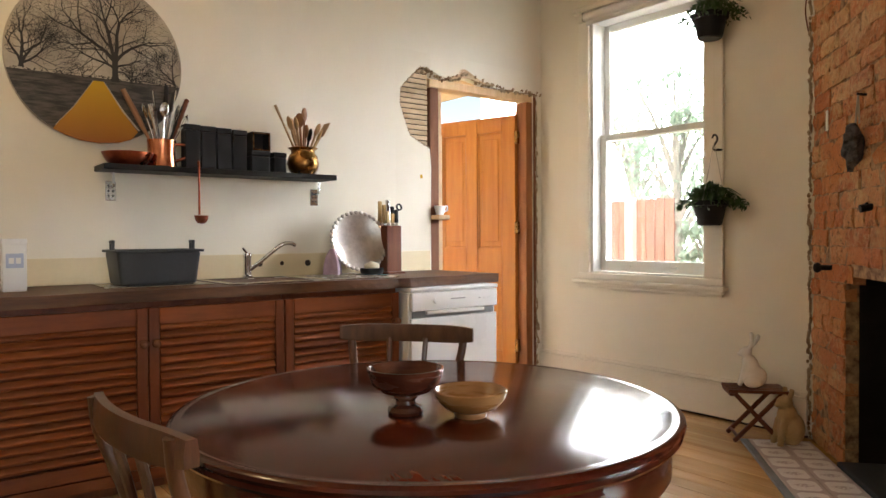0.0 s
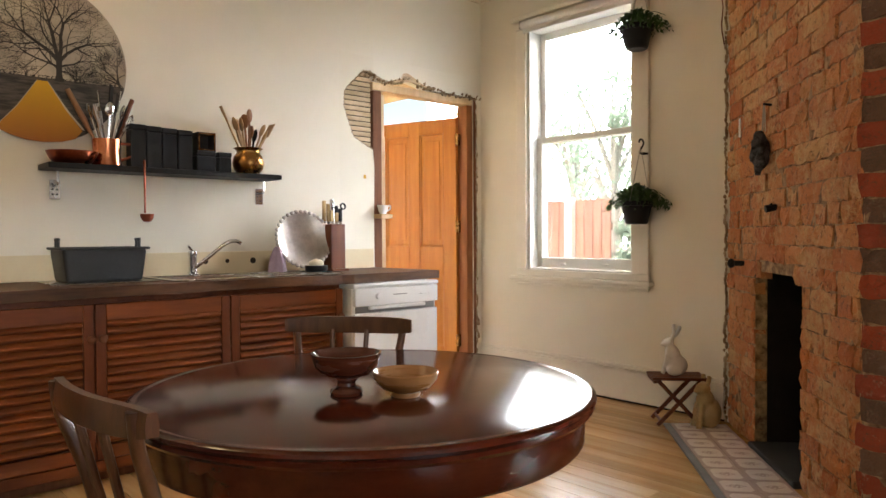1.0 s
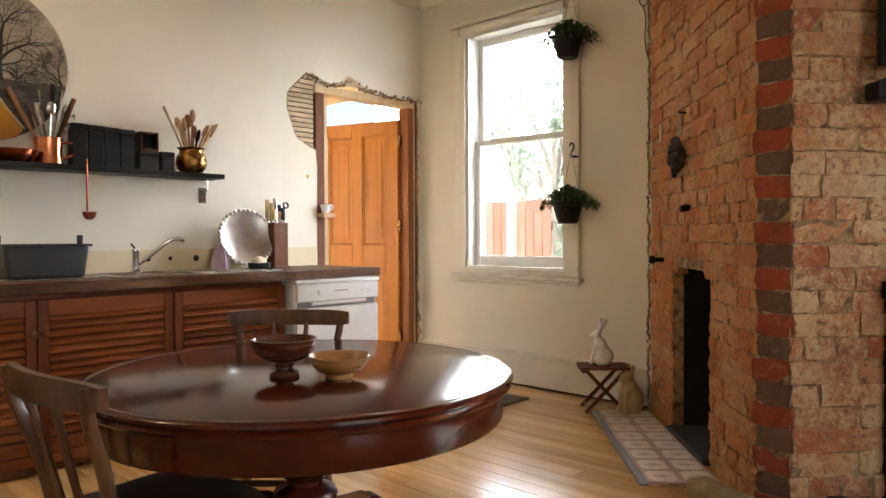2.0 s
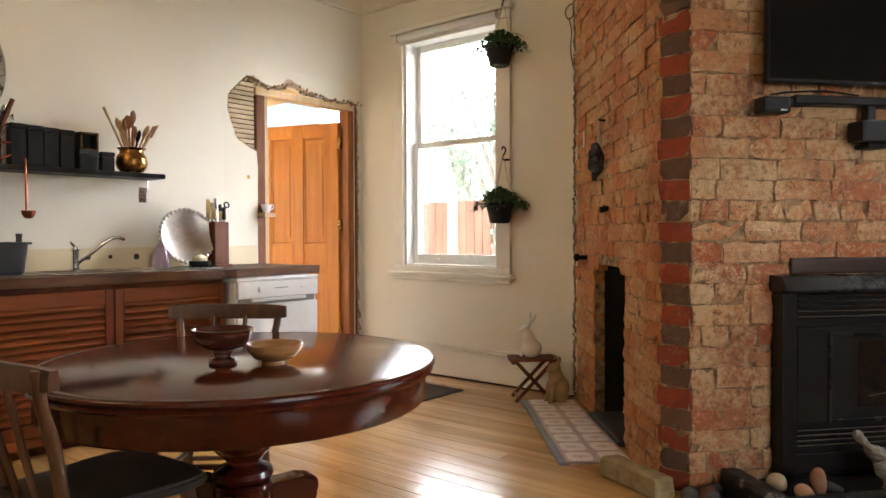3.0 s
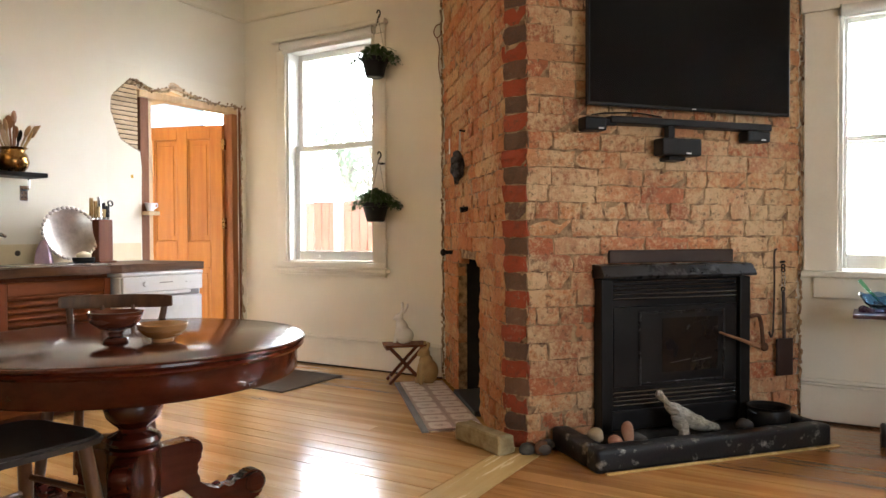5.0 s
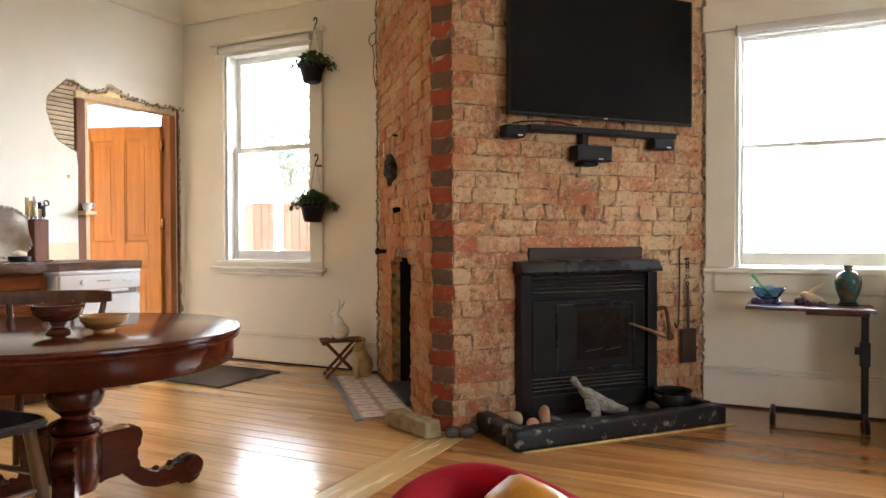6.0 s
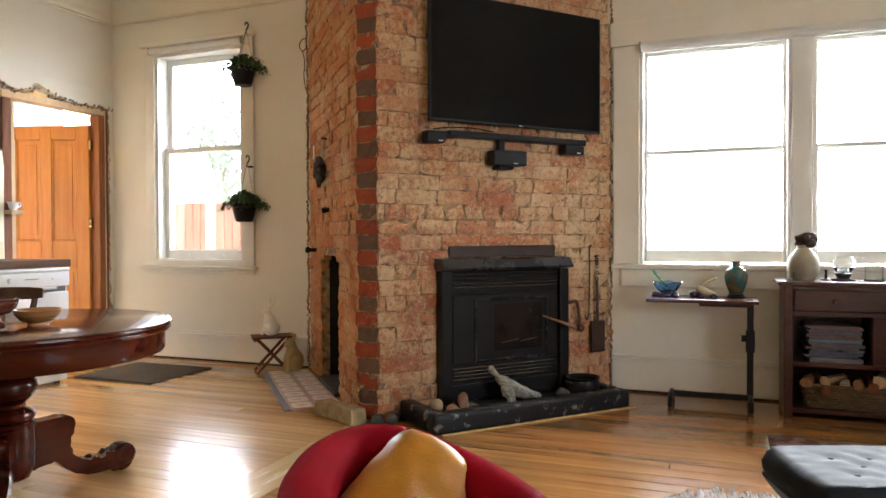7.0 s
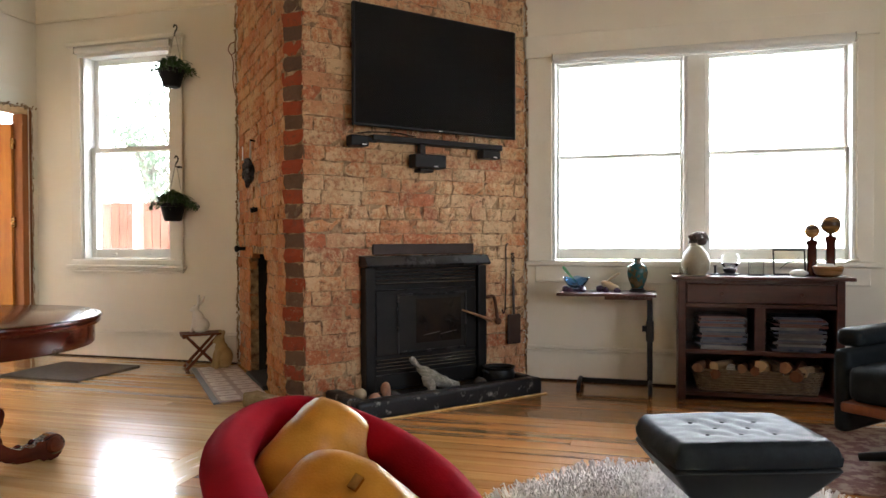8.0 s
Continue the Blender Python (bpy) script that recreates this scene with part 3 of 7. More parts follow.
# ---- windows ----
def sash_window(name, x0, x1, z0, z1, meet, label, lights=1, st=0.045, top=0.05, bar=0.034):
    """A double-hung window: boards round it, sill, two sashes in each light."""
    win = thing(name, label, "window", kind="structure")
    step = (x1 - x0 + 0.0) / lights
    mull = 0.115 if lights > 1 else 0
    for k in range(lights):
        a, b = x0 + k * step + (mull / 2 if k else 0), x0 + (k + 1) * step - (mull / 2 if k < lights - 1 else 0)
        part("jamb_lining", box(a, a + 0.02, 0.0, 0.2, z0, z1, 0.002), M_SASH, win)
        part("jamb_lining", box(b - 0.02, b, 0.0, 0.2, z0, z1, 0.002), M_SASH, win)
        part("head_lining", box(a + 0.02, b - 0.02, 0.0, 0.2, z1 - 0.02, z1, 0.002), M_SASH, win)
        for low, (s0, s1, y) in enumerate(((meet - 0.02, z1 - 0.02, 0.125), (z0 + 0.012, meet + 0.02, 0.08))):
            bm = bmesh.new()
            box(a + 0.02, a + 0.02 + st, y, y + 0.036, s0, s1, 0.003, bm=bm)
            box(b - 0.02 - st, b - 0.02, y, y + 0.036, s0, s1, 0.003, bm=bm)
            box(a + 0.02 + st, b - 0.02 - st, y + 0.001, y + 0.035, s1 - (bar + 0.006 if low else top), s1, 0.003, bm=bm)
            box(a + 0.02 + st, b - 0.02 - st, y + 0.001, y + 0.035, s0, s0 + (0.075 if low else bar), 0.003, bm=bm)
            sash = part("sash", bm, M_SASH, win)
            pane = part("pane", box(a + 0.02 + st - 0.005, b - 0.015 - st, y + 0.015, y + 0.019, s0 + 0.03, s1 - 0.03), M_GLASS, sash)
            pane.visible_shadow = False
            if low:
                for hx in (0.3, 0.7):
                    part("sash_lift", box(a + (b - a) * hx - 0.02, a + (b - a) * hx + 0.02, y - 0.018, y, s0 + 0.03, s0 + 0.042, 0.003), M_SASH, sash)
    if mull:
        c = (x0 + x1) / 2
        part("mullion", box(c - 0.0575, c + 0.0575, -0.012, 0.2, z0, z1, 0.003), M_SASH, win)
    return win


win1 = sash_window("window_1", *W1, 1.765, "tall white double-hung sash window with a cream frame")
part("window_sill", box(0.345, 1.515, -0.06, 0.0, 0.758, 0.786, 0.010, 3), M_TRIM, win1)
part("stool_board", box(0.385, 1.485, -0.022, 0.0, 0.787, 0.8295, 0.004), M_TRIM, win1)
part("inner_sill", box(0.481, 1.364, 0.001, 0.079, 0.8305, 0.841, 0.003), M_SASH, win1)
part("apron", box(0.375, 1.49, -0.032, 0.0, 0.736, 0.757, 0.008, 2), M_TRIM, win1)
part("apron_bead", box(0.385, 1.48, -0.018, 0.0, 0.718, 0.735, 0.006, 2), M_TRIM, win1)
for a, b in ((0.385, 0.478), (1.367, 1.485)):
    part("architrave", box(a, b, -0.022, 0.0, 0.8305, 2.57, 0.006, 2), M_TRIM, win1)
part("head_board", box(0.385, 1.485, -0.024, 0.0, 2.572, 2.668, 0.006, 2), M_TRIM, win1)
part("head_cap", box(0.355, 1.51, -0.06, 0.0, 2.63, 2.668, 0.012, 3), M_TRIM, win1)

win2 = sash_window("window_2", *W2, 1.557, "paired white sash windows with wide cream boards", 2, 0.02, 0.022, 0.018)
part("window_sill", box(4.30, 6.515, -0.05, 0.06, 0.806, 0.836, 0.006, 2), M_TRIM, win2)
part("apron", box(4.36, 6.455, -0.02, 0.0, 0.688, 0.804, 0.006, 2), M_TRIM, win2)
for a, b in ((4.31, 4.476), (6.372, 6.468)):
    part("architrave", box(a, b, -0.02, 0.0, 0.838, 2.252, 0.005, 2), M_TRIM, win2)
part("head_board", box(4.292, 6.50, -0.024, 0.0, 2.254, 2.41, 0.006, 2), M_TRIM, win2)


def roller_blind(x0, x1, z, drop, r):
    """A rolled-up fabric blind under a window's head."""
    ob = thing("roller_blind", "white roller blind wound up under the window head", "blind")
    part("roll", tube([(x0, -0.035, z), (x1, -0.035, z)], r, 20), M_BLIND, ob, smooth=True)
    part("fabric", box(x0 + 0.01, x1 - 0.01, -0.038, -0.035, z - drop, z), M_BLIND, ob)
    part("hem_bar", box(x0 + 0.01, x1 - 0.01, -0.043, -0.030, z - drop - 0.018, z - drop, 0.004), M_BLIND, ob)
    for x in (x0 - 0.006, x1 + 0.006):
        part("bracket", box(x - 0.004, x + 0.004, -0.06, -0.0, z - 0.03, z + 0.03, 0.002), M_STEEL, ob)
    return ob


M_BLIND = mat("blind_fabric", (0.72, 0.71, 0.68), (0.68, 0.66, 0.63), 0.8, 4, grain=200)
roller_blind(0.46, 1.39, 2.596, 0.045, 0.03)
roller_blind(4.49, 6.35, 2.236, 0.02, 0.03)


# ---- corner chimney of two old hearths ----
CA, CB, CC, CD = Vector((1.985, 0, 0)), Vector((3.072, -1.245, 0)), Vector((3.205, -1.268, 0)), Vector((4.29, 0, 0))


def face_pose(a, b):
    """x along the face from a to b, -y out of it into the room, z up."""
    d = (b - a).normalized()
    return Matrix(((d.x, -d.y, 0, a.x), (d.y, d.x, 0, a.y), (0, 0, 1, 0), (0, 0, 0, 1)))


F_LEFT, F_END, F_FRONT = face_pose(CA, CB), face_pose(CB, CC), face_pose(CC, CD)
LEN_L, LEN_E, LEN_F = (CB - CA).length, (CC - CB).length, (CD - CC).length
NICHE = (0.485, 1.105, 0.925)  # opening in the left face: from, to, crown
chimney = thing("chimney_breast", "exposed lime-stained red brick corner chimney with two hearths", "chimney", kind="structure")
for m_, spans in ((F_LEFT, ((0.02, NICHE[0], 0, CEIL), (NICHE[1], LEN_L, 0, CEIL), (NICHE[0], NICHE[1], NICHE[2] - 0.03, CEIL))), (F_END, ((0, LEN_E, 0, CEIL),)), (F_FRONT, ((0, LEN_F - 0.02, 0, CEIL),))):
    for a, b, z0, z1 in spans:
        part("mortar", box(a, b, 0.008, 0.10, z0, z1, m=m_), M_MORTAR, chimney, "crumbling lime mortar")
x0, x1, zt = NICHE
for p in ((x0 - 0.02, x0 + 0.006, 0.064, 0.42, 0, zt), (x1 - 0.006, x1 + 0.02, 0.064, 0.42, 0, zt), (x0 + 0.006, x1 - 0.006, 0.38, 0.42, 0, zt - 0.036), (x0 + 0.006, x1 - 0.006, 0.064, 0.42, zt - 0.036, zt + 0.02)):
    part("niche_lining", box(*p, m=F_LEFT), M_HEARTHBLACK, chimney, "near-black hearth lining")
# near-black grate shelf and slate threshold inside the niche
part("grate_shelf", box(x0, x1, 0.22, 0.38, 0.22, 0.25, m=F_LEFT), M_HEARTHBLACK, chimney, "near-black grate shelf")
part("threshold", box(x0 + 0.002, x1 - 0.002, -0.03, 0.37, 0.0, 0.03, 0.006, m=F_LEFT), M_SLATE, chimney, "dark slate threshold")
part("grate_block", box(x0 + 0.33, x1 - 0.01, 0.10, 0.21, 0.031, 0.17, 0.01, m=F_LEFT), M_SLATE, chimney)


# ---- doorway and the lean-to behind it ----
BASE = KITCHEN
lath_rng = random.Random(7)
laths = thing("lath_panel", "bare timber laths showing through broken plaster", "laths", kind="structure")
for i in range(15):
    z = 1.715 + i * 0.0335
    y0 = -1.305 + lath_rng.uniform(-0.01, 0.01)
    part("lath", box(-0.032, -0.02 + lath_rng.uniform(-0.002, 0.002), y0, DOOR[0] - 0.012, z, z + 0.026, 0.002), M_LATH, laths)
# near-black filling, the shade between the laths put into its colour
part("backing", box(-0.119, -0.034, -1.30, DOOR[0] - 0.012, 1.70, 2.28), M_DARK, laths)

frame_thing = thing("door_frame", "bare timber studs and lintel of an unfinished doorway", "door frame", kind="structure")
part("stud", box(-0.118, -0.012, DOOR[0], DOOR[0] + 0.075, 0.026, 2.10, 0.004), M_STUD, frame_thing, "dark brown old stud")
part("lining", box(-0.20, -0.02, DOOR[0] + 0.077, DOOR[0] + 0.105, 0.026, 2.08, 0.003), M_PINE, frame_thing, "pale pine lining board")
part("stop", box(-0.16, -0.07, DOOR[0] + 0.107, DOOR[0] + 0.150, 0.026, 1.80, 0.003), M_PINE, frame_thing)
part("lintel", box(-0.115, -0.008, DOOR[0] - 0.005, DOOR[1], 2.102, 2.155, 0.004), M_PINE, frame_thing, "pale sawn lintel")
part("stud", box(-0.118, -0.006, DOOR[1] - 0.062, DOOR[1], 0.026, 2.10, 0.004), M_STUD2, frame_thing, "orange brown stud")
part("stud_edge", box(-0.06, 0.006, DOOR[1] + 0.002, DOOR[1] + 0.028, 0.026, 2.165, 0.006), M_STUD, frame_thing)
# torn plaster and lath ends along the top and the right of the opening
rub = random.Random(11)
torn = thing("torn_plaster_edge", "ragged broken plaster and lath ends round the doorway", "plaster", kind="structure")
bm = bmesh.new()
for i in range(110):
    t = i / 109
    y = -1.10 + t * 1.10
    base = 2.165 + 0.05 * math.exp(-((y + 0.70) / 0.14) ** 2) + 0.035 * math.exp(-((y + 1.06) / 0.06) ** 2)
    r = rub.uniform(0.006, 0.013)
    blob((rub.uniform(0.008, 0.018), r * 1.6, r), 1, bm, pose(rub.uniform(-0.025, 0.004), y, base + rub.uniform(-0.018, 0.012), rub.uniform(0, 90), 0, 0))
part("crumbled_edge", rough_up(bm, 0.006, 60, 1), M_PLASTER, torn)
bm = bmesh.new()
for i in range(170):
    z = 0.05 + i / 169 * 2.11
    wide = 1.9 if 0.30 < z < 0.48 else 1.0
    blob((0.010 * wide, rub.uniform(0.003, 0.008) * wide, rub.uniform(0.010, 0.03)), 1, bm, pose(rub.uniform(-0.01, 0.004), DOOR[1] + 0.03 + rub.uniform(-0.006, 0.01) * wide, z))
part("crumbled_edge", rough_up(bm, 0.006, 60, 2), M_PLASTER, torn)
bm = bmesh.new()
for i in range(60):
    a = i / 59
    k = a * (len(left_edge) - 5)
    j = int(k)
    p, q = left_edge[4 + min(j, len(left_edge) - 6)], left_edge[5 + min(j, len(left_edge) - 6)]
    y, z = p[0] + (q[0] - p[0]) * (k - j), p[1] + (q[1] - p[1]) * (k - j)
    blob((0.012, rub.uniform(0.005, 0.011), rub.uniform(0.006, 0.014)), 1, bm, pose(-0.008, y, z - BASE))
part("crumbled_edge", rough_up(bm, 0.004, 70, 3), M_PLASTER, torn)
bm = bmesh.new()
for i in range(5):
    tube(bezier([(-0.012, -0.86 + 0.012 * i, 2.175 + 0.011 * i), (0.0, -0.74, 2.20 + 0.012 * i), (-0.004, -0.60 - 0.01 * i, 2.188 + 0.006 * i), (-0.01, -0.50, 2.165)], 6), 0.006, 6, bm)
part("split_lath", bm, M_LATH, torn)


def panel_door():
    """A four-panel timber door, hinged on the local z axis, its leaf along local -y."""
    door = thing("door_1", "orange varnished four-panel timber door, standing ajar", "door", pose(-0.10, -0.155, 0.0, 0, 0, -74), kind="structure")
    w, h, t = 0.78, 2.015, 0.048
    bm = bmesh.new()
    for a, b in ((0, 0.115), (w - 0.115, w), (w / 2 - 0.05, w / 2 + 0.05)):
        box(-t / 2, t / 2, -b, -a, 0.034, h, 0.003, bm=bm)
    for a, b, z0, z1 in ((0.115, w / 2 - 0.05, 0.034, 0.24), (0.115, w / 2 - 0.05, 0.80, 1.02), (0.115, w / 2 - 0.05, h - 0.115, h), (w / 2 + 0.05, w - 0.115, 0.034, 0.24), (w / 2 + 0.05, w - 0.115, 0.80, 1.02), (w / 2 + 0.05, w - 0.115, h - 0.115, h)):
        box(-t / 2 + 0.001, t / 2 - 0.001, -b, -a, z0, z1, 0.003, bm=bm)
    part("door_leaf", bm, M_DOOR, door)
    for a, b in ((0.115, w / 2 - 0.05), (w / 2 + 0.05, w - 0.115)):
        for z0, z1 in ((0.24, 0.80), (1.02, h - 0.115)):
            bm = bmesh.new()
            box(-0.008, 0.008, -b, -a, z0, z1, bm=bm)
            for side in (-1, 1):
                x = side * 0.012
                for p in ((-b, -b + 0.014, z0, z1), (-a - 0.014, -a, z0, z1), (-b + 0.014, -a - 0.014, z0, z0 + 0.014), (-b + 0.014, -a - 0.014, z1 - 0.014, z1)):
                    box(x - 0.006, x + 0.006, *p, 0.004, bm=bm)
                box(side * 0.010 - 0.003, side * 0.010 + 0.003, -b + 0.04, -a - 0.04, z0 + 0.05, z1 - 0.05, 0.0028, bm=bm)
            part("panel", bm, M_DOOR, door)
    for z in (0.25, 1.13, 1.80):
        part("hinge", box(-0.03, 0.03, -0.004, 0.022, z, z + 0.09, 0.002), M_BRASS, door)
    knob_z = 0.98
    for side in (-1, 1):
        k = part("door_handle", lathe([(0, 0), (0.024, 0), (0.024, 0.006), (0.009, 0.01), (0.009, 0.035), (0.024, 0.045), (0.026, 0.06), (0.015, 0.07), (0, 0.072)], 16, m=pose(side * 0.02, -w + 0.055, knob_z, 0, 90 * side, 0)), M_BRASS, door, smooth=True)
    part("lock", box(-0.028, 0.028, -w + 0.02, -w + 0.09, 1.06, 1.11, 0.006), M_BRASS, door)
    return door


panel_door()

# small shelf with a cup on the lean-to side
sh = tagged(part("ledge", box(-0.011, 0.075, DOOR[0] + 0.004, DOOR[0] + 0.10, 1.225, 1.255, 0.003), M_PINE), "small pale timber ledge beside the doorway", "shelf")
cup = thing("cup", "white china cup on the small ledge", "cup", pose(0.03, DOOR[0] + 0.05, 1.255))
part("bowl", lathe([(0, 0), (0.022, 0), (0.03, 0.02), (0.04, 0.06), (0.038, 0.06), (0.027, 0.02), (0, 0.006)], 20), M_WHITE, cup, smooth=True)
part("handle", tube(bezier([(0.0, 0.036, 0.05), (0.0, 0.058, 0.06), (0.0, 0.06, 0.035), (0.0, 0.032, 0.02)], 6), 0.005, 8), M_WHITE, cup, smooth=True)

# lean-to room: open frame, glazed sides, solid roof added against the sun
lean = thing("lean_to_room", "bright lean-to room with timber rails and slatted side", "lean-to", kind="structure")
part("side_wall", box(-2.7, -2.62, -3.0, 0.5, 0, 1.0, 0.003), M_PINE, lean)
part("back_panel", box(-2.7, -0.13, -3.1, -3.0, 0, 2.4), M_WALL, lean)
part("floor_slab", box(-2.7, -0.12, -3.0, 2.2, -0.12, -0.004), M_PINE, lean)
# opaque slab added to block the sun from the door, sky strip left open
part("roof", box(-2.7, -0.13, -3.1, 0.75, 2.52, 2.56), M_PINE, lean)
for z in (2.22, 2.34):
    part("rafter", box(-2.6, -0.13, -1.02 + (z - 2.2), -0.94 + (z - 2.2), z, z + 0.07, 0.004), M_PINE, lean)
for i in range(22):
    part("slat", box(-0.34, -0.325, 0.06 + 0.0, 0.9, 0.06 + i * 0.095, 0.115 + i * 0.095, 0.002), M_PINE, lean)

# ---- kitchen bench ----
SLAT = box(-0.012, 0.012, 0, 1, -0.017, 0.017, 0.004)
SLAT.transform(pose(0, 0, 0, 0, -38, 0))


def louvre_door(y0, y1, knob_y, parent):
    """A louvred cupboard door in the plane x = 0.58 to 0.605."""
    st, z0, z1 = 0.045, 0.13, 0.815
    # dark sheet behind the slats paints the shade between them
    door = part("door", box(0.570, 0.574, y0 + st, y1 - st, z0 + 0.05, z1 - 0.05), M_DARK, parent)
    for a, b in ((y0, y0 + st), (y1 - st, y1)):
        part("stile", box(0.578, 0.606, a, b, z0, z1, 0.003), M_CABV, door)
    part("rail", box(0.579, 0.605, y0 + st, y1 - st, z1 - 0.075, z1, 0.003), M_CAB, door)
    part("rail", box(0.579, 0.605, y0 + st, y1 - st, z0, z0 + 0.06, 0.003), M_CAB, door)
    n, first = 15, None
    for i in range(n):
        z = z0 + 0.085 + i * (z1 - 0.095 - z0 - 0.075) / (n - 1)
        if first is None:
            bm = SLAT.copy()
            bmesh.ops.scale(bm, vec=(1, y1 - y0 - 2 * st - 0.004, 1), verts=bm.verts)
            first = part("slat", bm, M_CAB, door)
            ob = first
        else:
            ob = new("slat", first.data)
            ob.parent = door
        ob.location = (0.591, y0 + st + 0.002, z)
    part("knob", lathe([(0, 0), (0.009, 0), (0.008, 0.012), (0.018, 0.022), (0.019, 0.032), (0.012, 0.04), (0, 0.042)], 16, m=pose(0.606, knob_y, 0.665, 0, 90, 0)), M_STUD, door, smooth=True)


def cabinet(y0, y1, doors):
    cab = thing("kitchen_cabinet", "red cedar base cabinet with louvred doors under a worktop", "cabinet", group="louvred base cabinets")
    part("carcass", box(0.02, 0.57, y0, y1, 0.09, 0.838, 0.002), M_CABV, cab)
    part("kickboard", box(0.08, 0.55, y0, y1, 0.026, 0.088, 0.002), M_STUD, cab)
    part("bottom_rail", box(0.57, 0.60, y0 + 0.001, y1 - 0.001, 0.075, 0.126, 0.003), M_CAB, cab)
    for d0, d1, k in doors:
        louvre_door(d0, d1, k, cab)
    return cab


cabinet(-2.365, -1.70, [(-2.363, -1.702, -1.73)])
cabinet(-3.63, -2.367, [(-3.628, -2.997, -3.018), (-2.993, -2.369, -2.970)])
cabinet(-4.92, -3.632, [(-4.918, -4.283, -4.30), (-4.279, -3.634, -4.26)])

bm = box(0.003, 0.625, -4.95, -1.012, 0.842, 0.892)
bmesh.ops.subdivide_edges(bm, edges=[e for e in bm.edges if abs(e.verts[0].co.y - e.verts[1].co.y) > 1], cuts=60, use_grid_fill=True)
for v in bm.verts:
    if v.co.x > 0.5:
        v.co.x += noise.noise(Vector((v.co.y * 2.3, v.co.z * 9, 2))) * 0.022 + (0.02 if v.co.y > -1.7 else 0)
        v.co.z += noise.noise(Vector((v.co.y * 3.1, 5, v.co.z * 9))) * 0.006
worktop = tagged(part("worktop", bm, M_TOP), "worn dark timber kitchen worktop with a rough front edge", "worktop")

sp = thing("splashback", "cream splashback strip with drilled holes above the worktop", "splashback", kind="structure")
part("panel", box(0.001, 0.008, -4.9, -1.045, 0.893, 1.02, 0.002), M_SPLASH, sp)
# holes are dark discs laid on the panel, their inner shade painted
for y, z, r in ((-2.232, 0.966, 0.016), (-2.10, 0.966, 0.012), (-1.938, 0.964, 0.018)):
    part("hole", lathe([(0, 0), (r, 0), (r, 0.0015), (0, 0.0015)], 20, m=pose(0.0085, y, z, 0, 90, 0)), M_DARK, sp)

sink = thing("sink", "stainless steel sink with a drainer set in the worktop", "sink")
bm = bmesh.new()
for p in ((0.09, 0.55, -2.62, -2.58), (0.09, 0.55, -2.14, -1.66), (0.09, 0.13, -2.58, -2.14), (0.51, 0.55, -2.58, -2.14)):
    box(*p, 0.8925, 0.899, 0.002, bm=bm)
part("rim", bm, M_STEEL, sink)
bm = bmesh.new()
for p in ((0.128, 0.132, -2.58, -2.14, 0.80, 0.896), (0.508, 0.512, -2.58, -2.14, 0.80, 0.896), (0.128, 0.512, -2.584, -2.58, 0.80, 0.896), (0.128, 0.512, -2.14, -2.136, 0.80, 0.896)):
    box(*p, bm=bm)
part("basin", bm, M_STEEL, sink)
for i in range(7):
    part("drainer_rib", box(0.16 + i * 0.05, 0.175 + i * 0.05, -2.06, -1.72, 0.899, 0.902, 0.001), M_STEEL, sink)
tap = thing("mixer_tap", "chrome mixer tap with a raised swivel spout", "tap", pose(0.10, -2.343, 0.899))
part("body", lathe([(0, 0), (0.028, 0), (0.028, 0.008), (0.022, 0.014), (0.021, 0.10), (0.024, 0.11), (0.022, 0.13), (0, 0.135)], 20), M_CHROME, tap, smooth=True)
part("spout", tube(bezier([(0.01, 0.01, 0.04), (0.05, 0.06, 0.09), (0.09, 0.15, 0.17), (0.10, 0.20, 0.182), (0.105, 0.232, 0.172)], 6), 0.011, 12), M_CHROME, tap, smooth=True)
part("lever", tube([(0, -0.005, 0.135), (0.01, -0.03, 0.16)], 0.007, 8), M_CHROME, tap, smooth=True)

tub = thing("dish_tub", "dark grey plastic dish tub with raised clip handles", "tub", pose(0.30, -2.885, 0.899))
bm = box(-0.105, 0.105, -0.168, 0.168, 0, 0.155, 0.018, 3)
for v in bm.verts:
    s = 1 + 0.11 * (v.co.z / 0.155)
    v.co.x *= s
    v.co.y *= s
part("body", bm, M_PLASTIC, tub, smooth=True)
bm = bmesh.new()
for p in ((-0.127, -0.114, -0.196, 0.196), (0.114, 0.127, -0.196, 0.196), (-0.114, 0.114, -0.196, -0.183), (-0.114, 0.114, 0.183, 0.196)):
    box(*p, 0.150, 0.162, 0.003, bm=bm)
part("rim", bm, M_PLASTIC, tub)
for s in (-1, 1):
    bm = bmesh.new()
    box(-0.025, -0.015, s * 0.18 - 0.006, s * 0.18 + 0.006, 0.16, 0.195, 0.002, bm=bm)
    box(0.015, 0.025, s * 0.18 - 0.006, s * 0.18 + 0.006, 0.16, 0.195, 0.002, bm=bm)
    box(-0.027, 0.027, s * 0.18 - 0.007, s * 0.18 + 0.007, 0.19, 0.205, 0.003, bm=bm)
    part("handle", bm, M_PLASTIC, tub)
tagged(part("drip_tray", box(-0.16, 0.16, -0.23, 0.23, 0.0, 0.006, 0.002, m=pose(0.30, -2.885, 0.8925)), M_STEEL), "shallow steel draining tray under the dish tub", "tray")

can = thing("tea_canister", "white tin canister with a pale blue label on the worktop", "canister", pose(0.30, -3.452, 0.892))
part("tin", box(-0.045, 0.045, -0.045, 0.045, 0, 0.20, 0.008, 2), M_WHITE, can, smooth=True)
part("lid", box(-0.047, 0.047, -0.047, 0.047, 0.196, 0.222, 0.006, 2), M_WHITE, can, smooth=True)
part("label", box(0.0452, 0.0462, -0.032, 0.032, 0.10, 0.16), M_BLUELAB, can, "pale blue paper label")
